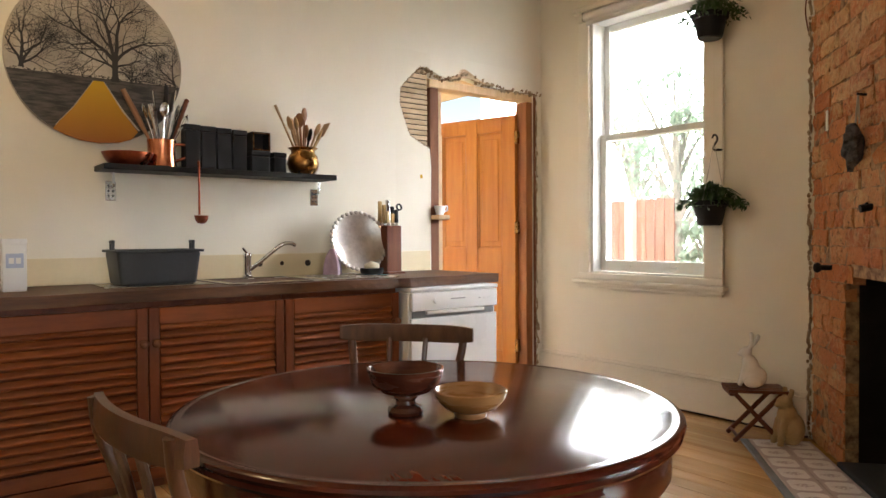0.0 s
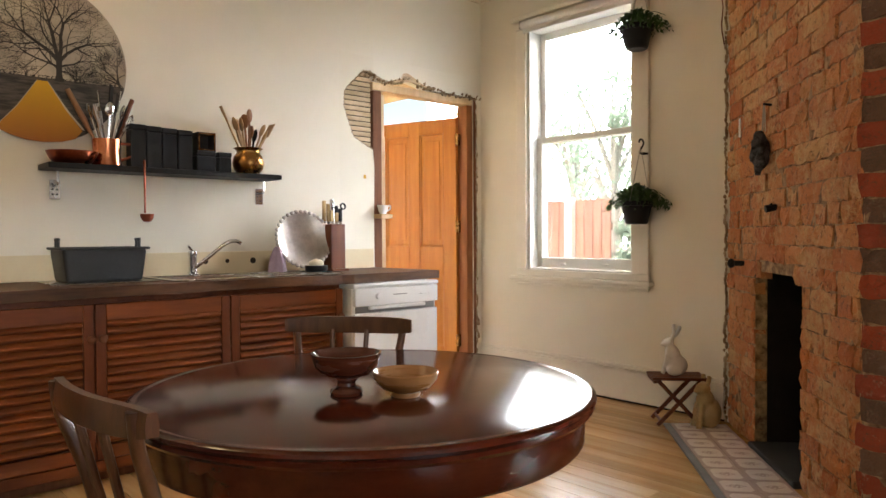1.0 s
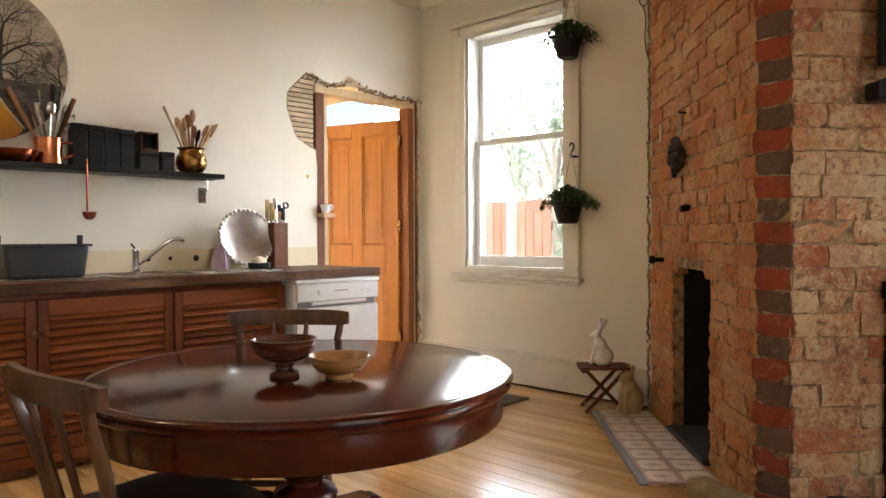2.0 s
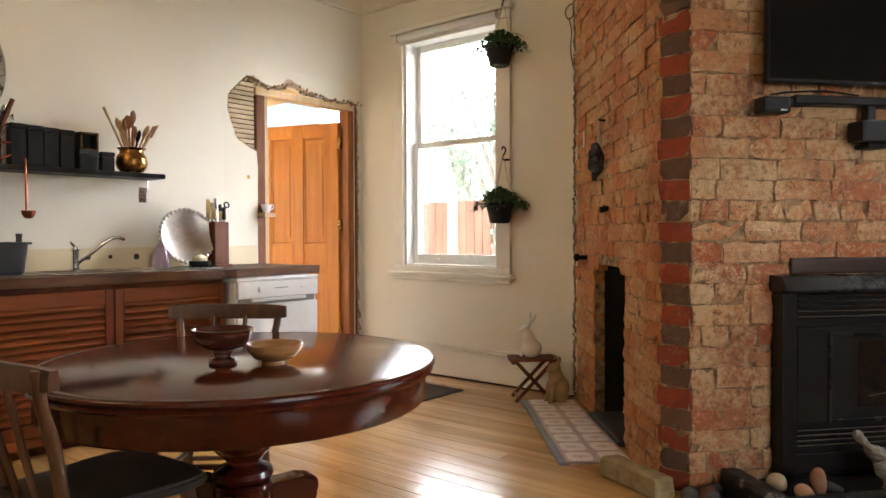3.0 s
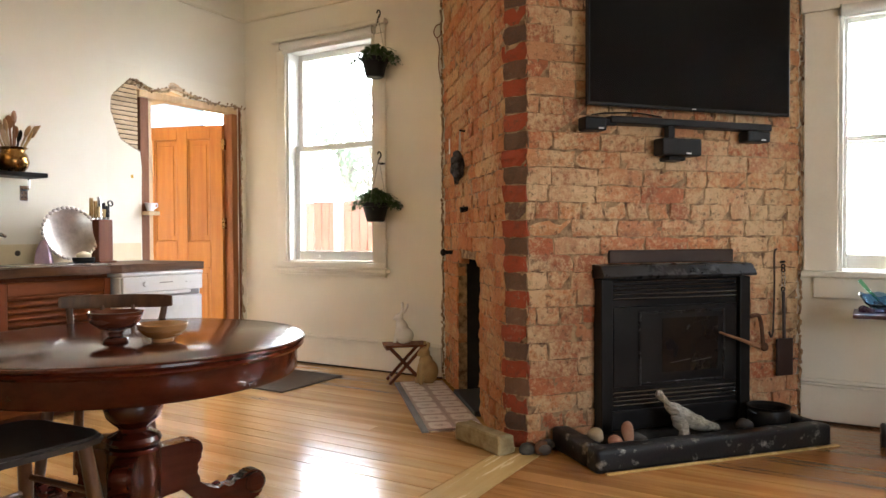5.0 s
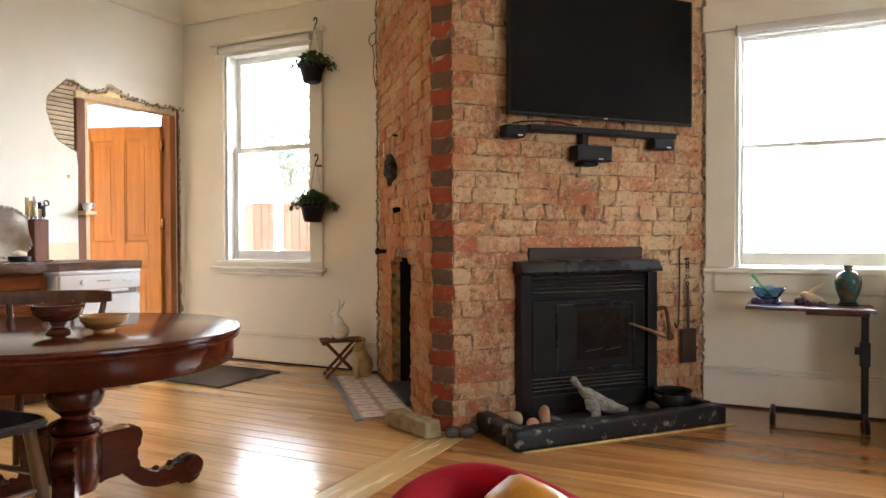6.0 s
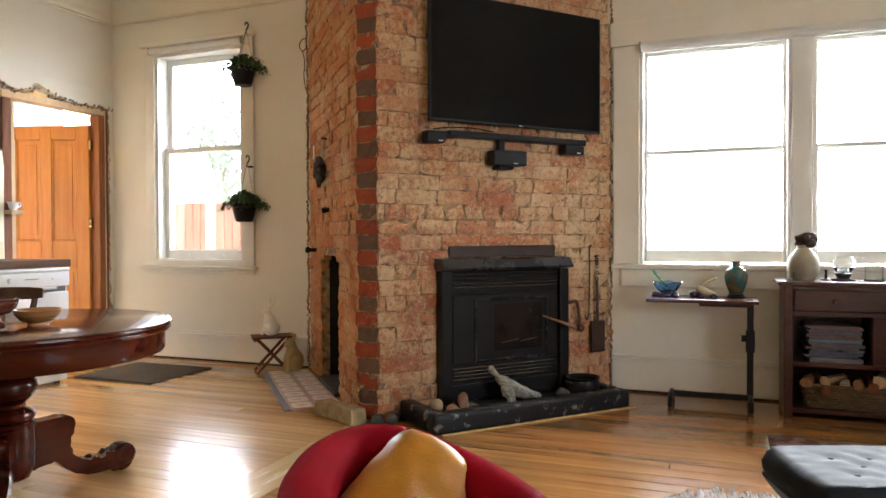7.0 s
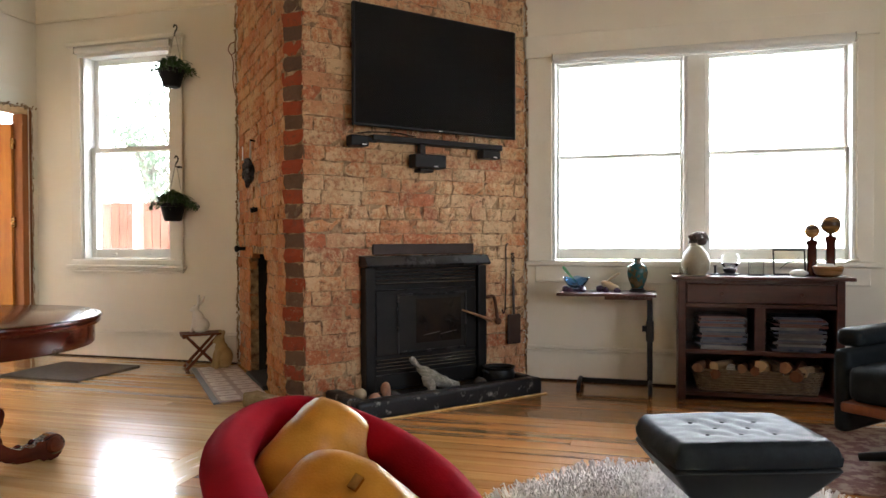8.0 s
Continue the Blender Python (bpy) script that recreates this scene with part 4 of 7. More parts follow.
part("mark", box(0.0463, 0.0468, -0.022, -0.002, 0.118, 0.142), M_WHITE, can)
part("mark", box(0.0463, 0.0468, 0.004, 0.022, 0.118, 0.142), M_WHITE, can)


def scalloped(n, r, wave, lobes):
    return [((r + wave * abs(math.sin(lobes * math.pi * i / n))) * math.cos(2 * math.pi * i / n), (r + wave * abs(math.sin(lobes * math.pi * i / n))) * math.sin(2 * math.pi * i / n)) for i in range(n)]


tray = thing("silver_tray", "round tarnished silver tray with a scalloped rim, leaning on the wall", "tray", pose(0.155, -1.682, 1.088, 0, 76, -8) @ Matrix.Scale(1.04, 4))
part("plate", lathe([(0, 0), (0.135, 0), (0.15, 0.01), (0.158, 0.012), (0.158, 0.009), (0.151, 0.006), (0.136, -0.004), (0, -0.004)], 48), M_SILVER, tray, smooth=True)
bm = bmesh.new()
for i in range(36):
    a = 2 * math.pi * i / 36
    blob((0.012, 0.014, 0.007), 2, bm, pose(0.165 * math.cos(a), 0.165 * math.sin(a), 0.012, 0, 0, math.degrees(a)))
lathe([(0.155, 0.005), (0.17, 0.008), (0.17, 0.013), (0.155, 0.013)], 48, bm)
part("scalloped_rim", bm, M_SILVER, tray, smooth=True)
block = thing("knife_block", "red-brown timber knife block holding several knives", "knife block", pose(0.17, -1.482, 0.892, 0, 0, 4))
part("body", box(-0.06, 0.06, -0.055, 0.055, 0, 0.288, 0.004), M_CABV, block)
part("foot", box(-0.07, 0.085, -0.065, 0.065, 0, 0.014, 0.003), M_CABV, block)
rk = random.Random(5)
for x, y, tall, col in ((-0.03, -0.04, 0.15, 1), (-0.02, -0.015, 0.13, 1), (0.02, -0.02, 0.09, 1), (0.02, 0.015, 0.075, 1), (-0.03, 0.025, 0.16, 0), (0.0, 0.04, 0.12, 2), (0.03, 0.04, 0.10, 2)):
    k = part("knife_handle", box(-0.007, 0.007, -0.011, 0.011, 0.02, tall, 0.004, 2, m=pose(x, y, 0.285, rk.uniform(-4, 4), rk.uniform(-3, 3), 0)), (M_STEEL, M_KNIFE, M_BLACK)[col], block)
    part("blade_neck", box(-0.002, 0.002, -0.009, 0.009, -0.01, 0.03, m=pose(x, y, 0.285)), M_STEEL, block)
scis = part("scissors", lathe([(0.014, -0.004), (0.022, -0.004), (0.022, 0.004), (0.014, 0.004), (0.014, -0.004)], 16, m=pose(0.03, 0.06, 0.40, 0, 80, 0)), M_BLACK, block)
butter = thing("butter_dish", "dark dish with a pale round of soap beside the tray", "dish", pose(0.33, -1.70, 0.892))
part("saucer", lathe([(0, 0), (0.075, 0), (0.095, 0.008), (0.095, 0.012), (0.07, 0.008), (0, 0.008)], 32), M_TEAL, butter, smooth=True)
part("dish", lathe([(0, 0.008), (0.055, 0.008), (0.066, 0.02), (0.066, 0.044), (0, 0.044)], 28), M_BLACK, butter, smooth=True)
part("soap", rough_up(blob((0.048, 0.045, 0.026), 3, m=pose(0, 0, 0.055)), 0.006, 30), M_CREAM, butter, smooth=True)
bm = lathe([(0, 0), (0.055, 0.0), (0.05, 0.05), (0.038, 0.10), (0.018, 0.14), (0.004, 0.155), (0, 0.155)], 24, m=pose(0.17, -1.865, 0.892))
for v in bm.verts:
    a = math.atan2(v.co.y + 1.865, v.co.x - 0.17)
    v.co.x += 0.008 * math.cos(7 * a)
    v.co.y += 0.008 * math.sin(5 * a)
tagged(part("dish_cloth", bm, M_LILAC, smooth=True), "crumpled lilac dish cloth beside the tray", "cloth")

# ---- dishwasher ----
dw = thing("dishwasher", "white freestanding dishwasher under the worktop's end", "dishwasher", pose(0.105, -1.675, 0) @ Matrix.Diagonal((1, 1.03, 1, 1)))
part("body", box(0.03, 0.545, 0.0, 0.60, 0.046, 0.812, 0.004), M_WHITE, dw)
part("lid", box(0.01, 0.575, -0.004, 0.604, 0.814, 0.838, 0.010, 3), M_WHITE, dw, smooth=True)
bm = box(0.548, 0.568, 0.004, 0.596, 0.13, 0.672, 0.006, 2)
part("door_panel", bm, M_WHITE, dw)
part("control_panel", box(0.548, 0.576, 0.004, 0.596, 0.712, 0.812, 0.008, 3), M_WHITE, dw)
part("grip_recess", box(0.549, 0.556, 0.02, 0.58, 0.674, 0.710), M_GREYP, dw)
part("grip_lip", box(0.556, 0.577, 0.10, 0.50, 0.690, 0.710, 0.006, 2), M_WHITE, dw)
part("dial", lathe([(0, 0), (0.018, 0), (0.016, 0.015), (0, 0.017)], 24, m=pose(0.576, 0.155, 0.765, 0, 90, 0)), M_WHITE, dw, smooth=True)
part("maker_mark", box(0.5762, 0.5768, 0.26, 0.36, 0.766, 0.772), M_GREYP, dw)
for y in (0.50, 0.53):
    part("button", box(0.576, 0.580, y - 0.01, y + 0.01, 0.757, 0.769, 0.002), M_WHITE, dw)
part("indicator", box(0.5762, 0.577, 0.455, 0.47, 0.762, 0.766), M_GREYP, dw)
part("kick_panel", box(0.50, 0.53, 0.01, 0.59, 0.046, 0.125, 0.003), M_WHITE, dw)
for y in (0.05, 0.55):
    part("foot", tube([(0.50, y, 0.026), (0.50, y, 0.046)], 0.02, 12), M_BLACK, dw)

# ---- wall shelf and what stands on it ----
SZ = 1.463
shelf = thing("wall_shelf", "black wall shelf on steel brackets above the sink", "shelf")
part("board", box(0.012, 0.215, -3.075, -1.855, SZ - 0.028, SZ, 0.003), M_BLACK, shelf)
for y in (-3.0, -1.892):
    bm = bmesh.new()
    tube(bezier([(0.012, y, SZ - 0.10), (0.05, y, SZ - 0.10), (0.062, y, SZ - 0.085), (0.064, y, SZ - 0.03)], 5), 0.006, 8, bm)
    box(0.001, 0.006, y - 0.025, y + 0.025, SZ - 0.165, SZ - 0.07, 0.002, bm=bm)
    br = part("bracket", bm, M_STEEL, shelf, "bright steel bracket")
    for dz in (-0.142, -0.118, -0.092):
        for dy in (-0.01, 0.01):
            part("screw", lathe([(0, 0), (0.005, 0), (0.004, 0.003), (0, 0.003)], 10, m=pose(0.006, y + dy, SZ + dz, 0, 90, 0)), M_BLACK, br)
pan = thing("copper_bowl", "shallow dark copper bowl on the black shelf", "bowl", pose(0.115, -2.946, SZ))
part("bowl", lathe([(0, 0), (0.075, 0), (0.10, 0.025), (0.112, 0.05), (0.118, 0.062), (0.114, 0.062), (0.096, 0.03), (0.07, 0.006), (0, 0.006)], 40), M_COPPERD, pan, smooth=True)


def utensil(parent, base, lean, turn, length, kind, material):
    m = pose(*base) @ pose(0, 0, 0, 0, 0, turn) @ pose(0, 0, 0, 0, lean, 0)
    bm = tube([(0, 0, 0), (0, 0, length * 0.72)], 0.0055, 8)
    if kind == "spoon":
        blob((0.008, 0.024, 0.036), 2, bm, pose(0, 0, length * 0.72 + 0.026))
    elif kind == "spatula":
        box(-0.003, 0.003, -0.03, 0.03, length * 0.70, length, 0.002, bm=bm)
    elif kind == "thick":
        tube([(0, 0, length * 0.35), (0, 0, length * 0.6), (0, 0, length)], [0.007, 0.013, 0.011], 10, bm)
    elif kind == "fork":
        for o in (-0.012, 0, 0.012):
            tube([(0, o * 0.3, length * 0.7), (0, o, length)], 0.003, 6, bm)
    elif kind == "whisk":
        for o in range(6):
            a = o * math.pi / 6
            tube(bezier([(0, 0, length * 0.7), (0.02 * math.cos(a), 0.02 * math.sin(a), length * 0.85), (0, 0, length)], 4), 0.0015, 4, bm)
    part("utensil", bm, material, parent, smooth=True).matrix_basis = m


jug = thing("copper_mug", "hammered copper mug packed with wooden and steel utensils", "mug", pose(0.115, -2.787, SZ) @ Matrix.Scale(1.08, 4))
part("mug", lathe([(0, 0), (0.062, 0), (0.066, 0.004), (0.06, 0.06), (0.064, 0.125), (0.06, 0.125), (0.055, 0.06), (0.058, 0.008), (0, 0.008)], 32), M_COPPER, jug, smooth=True)
part("handle", tube(bezier([(0.01, 0.062, 0.11), (0.02, 0.105, 0.105), (0.022, 0.112, 0.06), (0.01, 0.06, 0.03)], 6), 0.007, 10), M_COPPERD, jug, smooth=True)
for lean, turn, length, kind, m_ in ((27, -92, 0.36, "thick", M_WOODA), (17, -96, 0.30, "spoon", M_STEEL), (12, -80, 0.28, "spoon", M_WOODB), (6, -100, 0.33, "fork", M_STEEL), (4, 60, 0.36, "spatula", M_BLACK), (10, 88, 0.34, "spatula", M_STEEL), (16, 84, 0.31, "spoon", M_STEEL), (22, 96, 0.33, "thick", M_CABV), (27, 88, 0.26, "whisk", M_STEEL), (14, -60, 0.27, "fork", M_STEEL), (8, 10, 0.3, "spoon", M_STEEL), (19, 70, 0.28, "fork", M_BLACK)):
    utensil(jug, (0, 0, 0.02), lean, turn, length, kind, m_)
for i, (y, h) in enumerate(((-2.642, 0.225), (-2.56, 0.222), (-2.479, 0.219), (-2.395, 0.216))):
    c = thing("storage_tin", "tall black lidded storage tin on the shelf", "tin", pose(0.11, y, SZ), group="black storage tins")
    part("tin", box(-0.038, 0.038, -0.038, 0.038, 0, h - 0.03, 0.006, 2), M_BLACK, c)
    part("lid", box(-0.0395, 0.0395, -0.0395, 0.0395, h - 0.029, h, 0.005, 2), M_BLACK, c)
for y, w in ((-2.285, 0.105), (-2.175, 0.072)):
    c = thing("low_tin", "low black square tin on the shelf", "tin", pose(0.11, y, SZ), group="black storage tins")
    part("tin", box(-0.05, 0.05, -w / 2, w / 2, 0, 0.085, 0.006, 2), M_BLACK, c)
    part("lid", box(-0.052, 0.052, -w / 2 - 0.002, w / 2 + 0.002, 0.086, 0.112, 0.005, 2), M_BLACK, c)
op = thing("open_tin", "black square tin lying open on another tin", "tin", pose(0.11, -2.28, SZ + 0.1125) @ Matrix.Scale(0.88, 4))
bm = bmesh.new()
for p in ((-0.05, 0.05, -0.058, -0.05, 0, 0.115), (-0.05, 0.05, 0.05, 0.058, 0, 0.115), (-0.05, 0.05, -0.05, 0.05, 0, 0.008), (-0.05, 0.05, -0.05, 0.05, 0.107, 0.115), (-0.05, -0.045, -0.05, 0.05, 0.008, 0.107)):
    box(*p, bm=bm)
part("tin", bm, M_BLACK, op)
bm = bmesh.new()
for p in ((-0.052, -0.047, 0.006, 0.109), (0.047, 0.052, 0.006, 0.109), (-0.047, 0.047, 0.006, 0.010), (-0.047, 0.047, 0.105, 0.109)):
    box(0.0502, 0.053, p[0], p[1], p[2], p[3], bm=bm)
part("brass_edge", bm, M_BRASS, op)
pot = thing("brass_pot", "rounded aged brass pot holding wooden spoons", "pot", pose(0.115, -2.015, SZ) @ Matrix.Scale(1.15, 4))
part("pot", lathe([(0, 0), (0.05, 0), (0.07, 0.025), (0.078, 0.055), (0.07, 0.09), (0.058, 0.105), (0.058, 0.118), (0.072, 0.13), (0.068, 0.132), (0.053, 0.118), (0.053, 0.105), (0, 0.02)], 40), M_BRASS, pot, smooth=True)
for lean, turn, length, kind, m_ in ((25, -95, 0.33, "fork", M_WOODB), (18, -88, 0.28, "spoon", M_WOODB), (9, -95, 0.27, "spoon", M_WOODB), (2, 30, 0.33, "spoon", M_WOODA), (5, 95, 0.22, "spoon", M_WOODA), (12, 88, 0.20, "spoon", M_BLACK), (22, 92, 0.26, "spoon", M_WOODB), (30, 90, 0.27, "spatula", M_WOODB), (26, 75, 0.22, "spoon", M_KNIFE), (14, -120, 0.25, "thick", M_WOODB), (7, -60, 0.29, "spoon", M_WOODA)):
    utensil(pot, (0, 0, 0.03), lean, turn, length, kind, m_)
ladle = thing("copper_ladle", "copper ladle hanging from the front of the shelf", "ladle", pose(0.219, -2.641, SZ - 0.02))
part("handle", tube(bezier([(0.0, 0, 0.035), (0.006, 0, 0.05), (0.010, 0, 0.03), (0.008, 0, -0.02), (0.008, 0, -0.215)], 6), 0.0055, 8), M_COPPERD, ladle, smooth=True)
part("cup", lathe([(0, 0), (0.018, 0.004), (0.03, 0.02), (0.034, 0.042), (0.031, 0.042), (0.027, 0.022), (0, 0.006)], 28, m=pose(0.035, 0, -0.262)), M_COPPERD, ladle, smooth=True)

# ---- round picture ----
pic = thing("round_picture", "round black and white tree picture with a yellow path", "picture", pose(0.0, -3.052, 1.972, 0, 90, 0))
RP = 0.396
part("board", lathe([(0, 0.002), (RP, 0.002), (RP, 0.022), (RP - 0.003, 0.024), (0, 0.024)], 96), M_PHOTO, pic, "misty grey sky printed on a round board")


def chord(lo, hi, n=40):
    """Outline of the disc's part between two heights below its centre (local x is down)."""
    right = [(x, math.sqrt(max(0, (RP - 0.002) ** 2 - x * x))) for x in [lo + (hi - lo) * i / n for i in range(n + 1)]]
    return right + [(x, -y) for x, y in right[::-1] if y > 1e-4]


part("field", prism(chord(0.085, RP - 0.002), 0.0243, 0.0249), M_FIELD, pic, "dark ploughed field")
bm = bmesh.new()
vs = [bm.verts.new((x, y, 0.0254)) for x, y in ((0.10, -0.022), (0.10, 0.022), (0.235, 0.105), (0.33, 0.178), (0.372, 0.145), (0.392, 0.08), (0.3985, 0.0), (0.392, -0.08), (0.372, -0.145), (0.345, -0.20), (0.31, -0.175), (0.235, -0.11))]
bm.faces.new(vs)
part("path", bm, M_PATH, pic, "yellow path that turns orange towards its foot")
tr = random.Random(21)


def limb(bm, x, y, ang, length, width, depth):
    """A crooked bare limb printed on the disc, with twigs; angles from straight up (local -x)."""
    z = 0.0256 + 0.00012 * depth
    for k in range(3):
        x2, y2 = x - length / 3 * math.cos(ang), y + length / 3 * math.sin(ang)
        if x2 * x2 + y2 * y2 > (RP - 0.006) ** 2 or x2 > 0.088:
            return
        nx, ny = math.sin(ang), math.cos(ang)
        w2 = max(width * 0.84, 0.0006)
        bm.faces.new([bm.verts.new(p) for p in ((x - nx * width, y - ny * width, z), (x + nx * width, y + ny * width, z), (x2 + nx * w2, y2 + ny * w2, z), (x2 - nx * w2, y2 - ny * w2, z))])
        x, y, width = x2, y2, w2
        if depth:
            side = tr.choice((-1, 1)) * tr.uniform(0.45, 1.15)
            limb(bm, x, y, ang + side, length * tr.uniform(0.5, 0.8), width * tr.uniform(0.4, 0.6), depth - 1)
        ang += tr.uniform(-0.3, 0.3)
    if depth:
        for side in (-1, 1):
            limb(bm, x, y, ang + side * tr.uniform(0.15, 0.5), length * tr.uniform(0.55, 0.8), width * 0.7, depth - 1)


def printed_tree(y, base, trunk, width, limbs, depth):
    bm = bmesh.new()
    bm.faces.new([bm.verts.new((x_, y_, 0.0265)) for x_, y_ in ((base, y - width * 1.5), (base, y + width * 1.5), (base - trunk * 0.3, y + width), (base - trunk, y + width * 0.95), (base - trunk, y - width * 0.95), (base - trunk * 0.3, y - width))])
    for share, ang, length, w in limbs:
        limb(bm, base - trunk * share, y, ang, length, width * w, depth)
    part("tree", bm, M_TREEINK, pic)


printed_tree(0.075, 0.094, 0.10, 0.014, ((0.97, -0.75, 0.19, 0.7), (0.98, -0.25, 0.19, 0.75), (0.98, 0.15, 0.19, 0.75), (0.95, 0.65, 0.17, 0.6), (0.7, -1.25, 0.15, 0.4), (0.72, 1.2, 0.10, 0.4), (0.5, 1.5, 0.07, 0.3), (0.6, -0.95, 0.12, 0.4)), 3)
printed_tree(-0.325, 0.075, 0.02, 0.010, ((0.9, -0.35, 0.10, 0.7), (0.9, 0.05, 0.13, 0.8), (0.95, 0.5, 0.13, 0.7), (0.8, 1.05, 0.11, 0.6)), 3)
printed_tree(0.36, 0.09, 0.02, 0.006, ((0.9, -0.3, 0.09, 0.8), (0.9, -0.75, 0.09, 0.8), (0.8, -1.2, 0.07, 0.7)), 3)
printed_tree(0.15, 0.092, 0.012, 0.004, ((0.9, -0.9, 0.04, 0.9), (0.9, 0.9, 0.06, 0.9), (0.9, 0.2, 0.04, 0.9)), 2)
printed_tree(-0.07, 0.09, 0.01, 0.003, ((0.9, -0.4, 0.03, 0.9), (0.9, 0.4, 0.03, 0.9)), 2)
for side in (-1, 1):
    bm = bmesh.new()
    bm.faces.new([bm.verts.new((x_, y_, 0.0253)) for x_, y_ in ((0.10, side * 0.021), (0.10, side * 0.025), (0.235, side * 0.115), (0.325, side * 0.190), (0.325, side * 0.178), (0.235, side * 0.105))][::side])
    part("path_edge", bm, M_PHOTO, pic)
bm = bmesh.new()
for i in range(120):
    y = tr.uniform(-0.38, 0.38)
    x = tr.uniform(0.075, 0.09)
    if x * x + y * y < (RP - 0.01) ** 2:
        bm.faces.new([bm.verts.new((x + a, y + b, 0.0252)) for a, b in ((0, 0), (0, 0.012), (-tr.uniform(0.002, 0.008), 0.006))])
part("hedge", bm, M_TREEINK, pic)
part("sticker", box(0.001, 0.002, -1.12, -1.10, 1.467, 1.492), M_YELLOW, wall_kitchen)


# ---- dining table, bowls and chairs ----
BASE = 0.0
TX, TY, TZ, TS = 2.37, -2.82, 0.682, 0.998
table = thing("dining_table", "round polished mahogany pedestal table with a moulded edge", "table", pose(TX, TY, 0, 0, 0, 73))
part("tabletop", lathe([(0, TZ - 0.03), (0.55, TZ - 0.03), (0.575, TZ - 0.042), (0.592, TZ - 0.040), (0.598, TZ - 0.032), (0.592, TZ - 0.025), (0.596, TZ - 0.020), (0.604, TZ - 0.013), (0.603, TZ - 0.006), (0.596, TZ - 0.001), (0.585, TZ), (0.578, TZ - 0.002), (0.572, TZ), (0, TZ)], 128, m=Matrix.Diagonal((TS, TS, 1, 1))), M_MAHOGTOP, table, smooth=True)
part("apron", lathe([(0.55, TZ - 0.031), (0.574, TZ - 0.036), (0.574, TZ - 0.118), (0.569, TZ - 0.125), (0.55, TZ - 0.125), (0.55, TZ - 0.031)], 96, m=Matrix.Diagonal((TS, TS, 1, 1))), M_MAHOG, table, smooth=True)
part("bearer", box(-0.53, 0.53, -0.06, 0.06, TZ - 0.125, TZ - 0.03, 0.004), M_MAHOG, table)
part("pedestal", lathe([(0, 0.56), (0.13, 0.565), (0.13, 0.545), (0.095, 0.535), (0.058, 0.525), (0.05, 0.505), (0.062, 0.49), (0.085, 0.475), (0.098, 0.45), (0.1, 0.43), (0.09, 0.40), (0.068, 0.378), (0.052, 0.365), (0.05, 0.352), (0.066, 0.345), (0.088, 0.335), (0.094, 0.32), (0.088, 0.308), (0.074, 0.302), (0.09, 0.296), (0.096, 0.285), (0.09, 0.275), (0.092, 0.20), (0.088, 0.12), (0.07, 0.075), (0.04, 0.06), (0, 0.055)], 40), M_MAHOG, table, smooth=True)
LEG = [(.05, .28), (.14, .282), (.20, .285), (.235, .268), (.242, .235), (.225, .20), (.205, .17), (.215, .135), (.26, .095), (.32, .075), (.38, .085), (.42, .112), (.465, .112), (.495, .085), (.495, .04), (.465, .0), (.42, .0), (.40, .018), (.33, .016), (.26, .026), (.205, .06), (.165, .10), (.13, .115), (.05, .085)]
smooth_leg = [(p.x, p.y) for p in bezier([(a, b, 0) for a, b in LEG] + [(LEG[0][0], LEG[0][1], 0)], 3)][:-1]
for k in range(3):
    leg = part("leg", prism(smooth_leg, -0.036, 0.036, 0.012, seg=2, m=pose(0, 0, 0, 0, 0, 120 * k) @ pose(0, 0, 0, 90, 0, 0)), M_MAHOG, table, smooth=True)
    part("scroll", lathe([(0, -0.05), (0.03, -0.05), (0.042, -0.04), (0.042, 0.04), (0.03, 0.05), (0, 0.05)], 20, m=pose(0, 0, 0, 0, 0, 120 * k) @ pose(0.452, 0, 0.066, 90, 0, 0)), M_MAHOG, leg, smooth=True)

bowl = thing("footed_bowl", "dark turned timber footed bowl on the table", "bowl", pose(2.425, -2.925, TZ) @ Matrix.Scale(0.93, 4))
part("bowl", lathe([(0.0, 0.044), (0.03, 0.045), (0.06, 0.054), (0.085, 0.075), (0.094, 0.105), (0.0955, 0.113), (0.091, 0.114), (0.084, 0.098), (0.07, 0.075), (0.04, 0.06), (0, 0.057)], 48), M_BOWLD, bowl, smooth=True)
part("foot", lathe([(0, 0), (0.042, 0), (0.045, 0.008), (0.04, 0.018), (0.026, 0.024), (0.024, 0.032), (0.032, 0.042), (0.03, 0.048), (0, 0.048)], 36), M_BOWLD, bowl, smooth=True)
b2 = thing("wooden_bowl", "small honey-brown turned timber bowl on the table", "bowl", pose(2.545, -2.83, TZ))
part("bowl", lathe([(0, 0.004), (0.034, 0), (0.037, 0.006), (0.036, 0.012), (0.06, 0.022), (0.078, 0.042), (0.083, 0.06), (0.08, 0.063), (0.074, 0.058), (0.066, 0.04), (0.045, 0.025), (0, 0.018)], 48), M_BOWLL, b2, smooth=True)


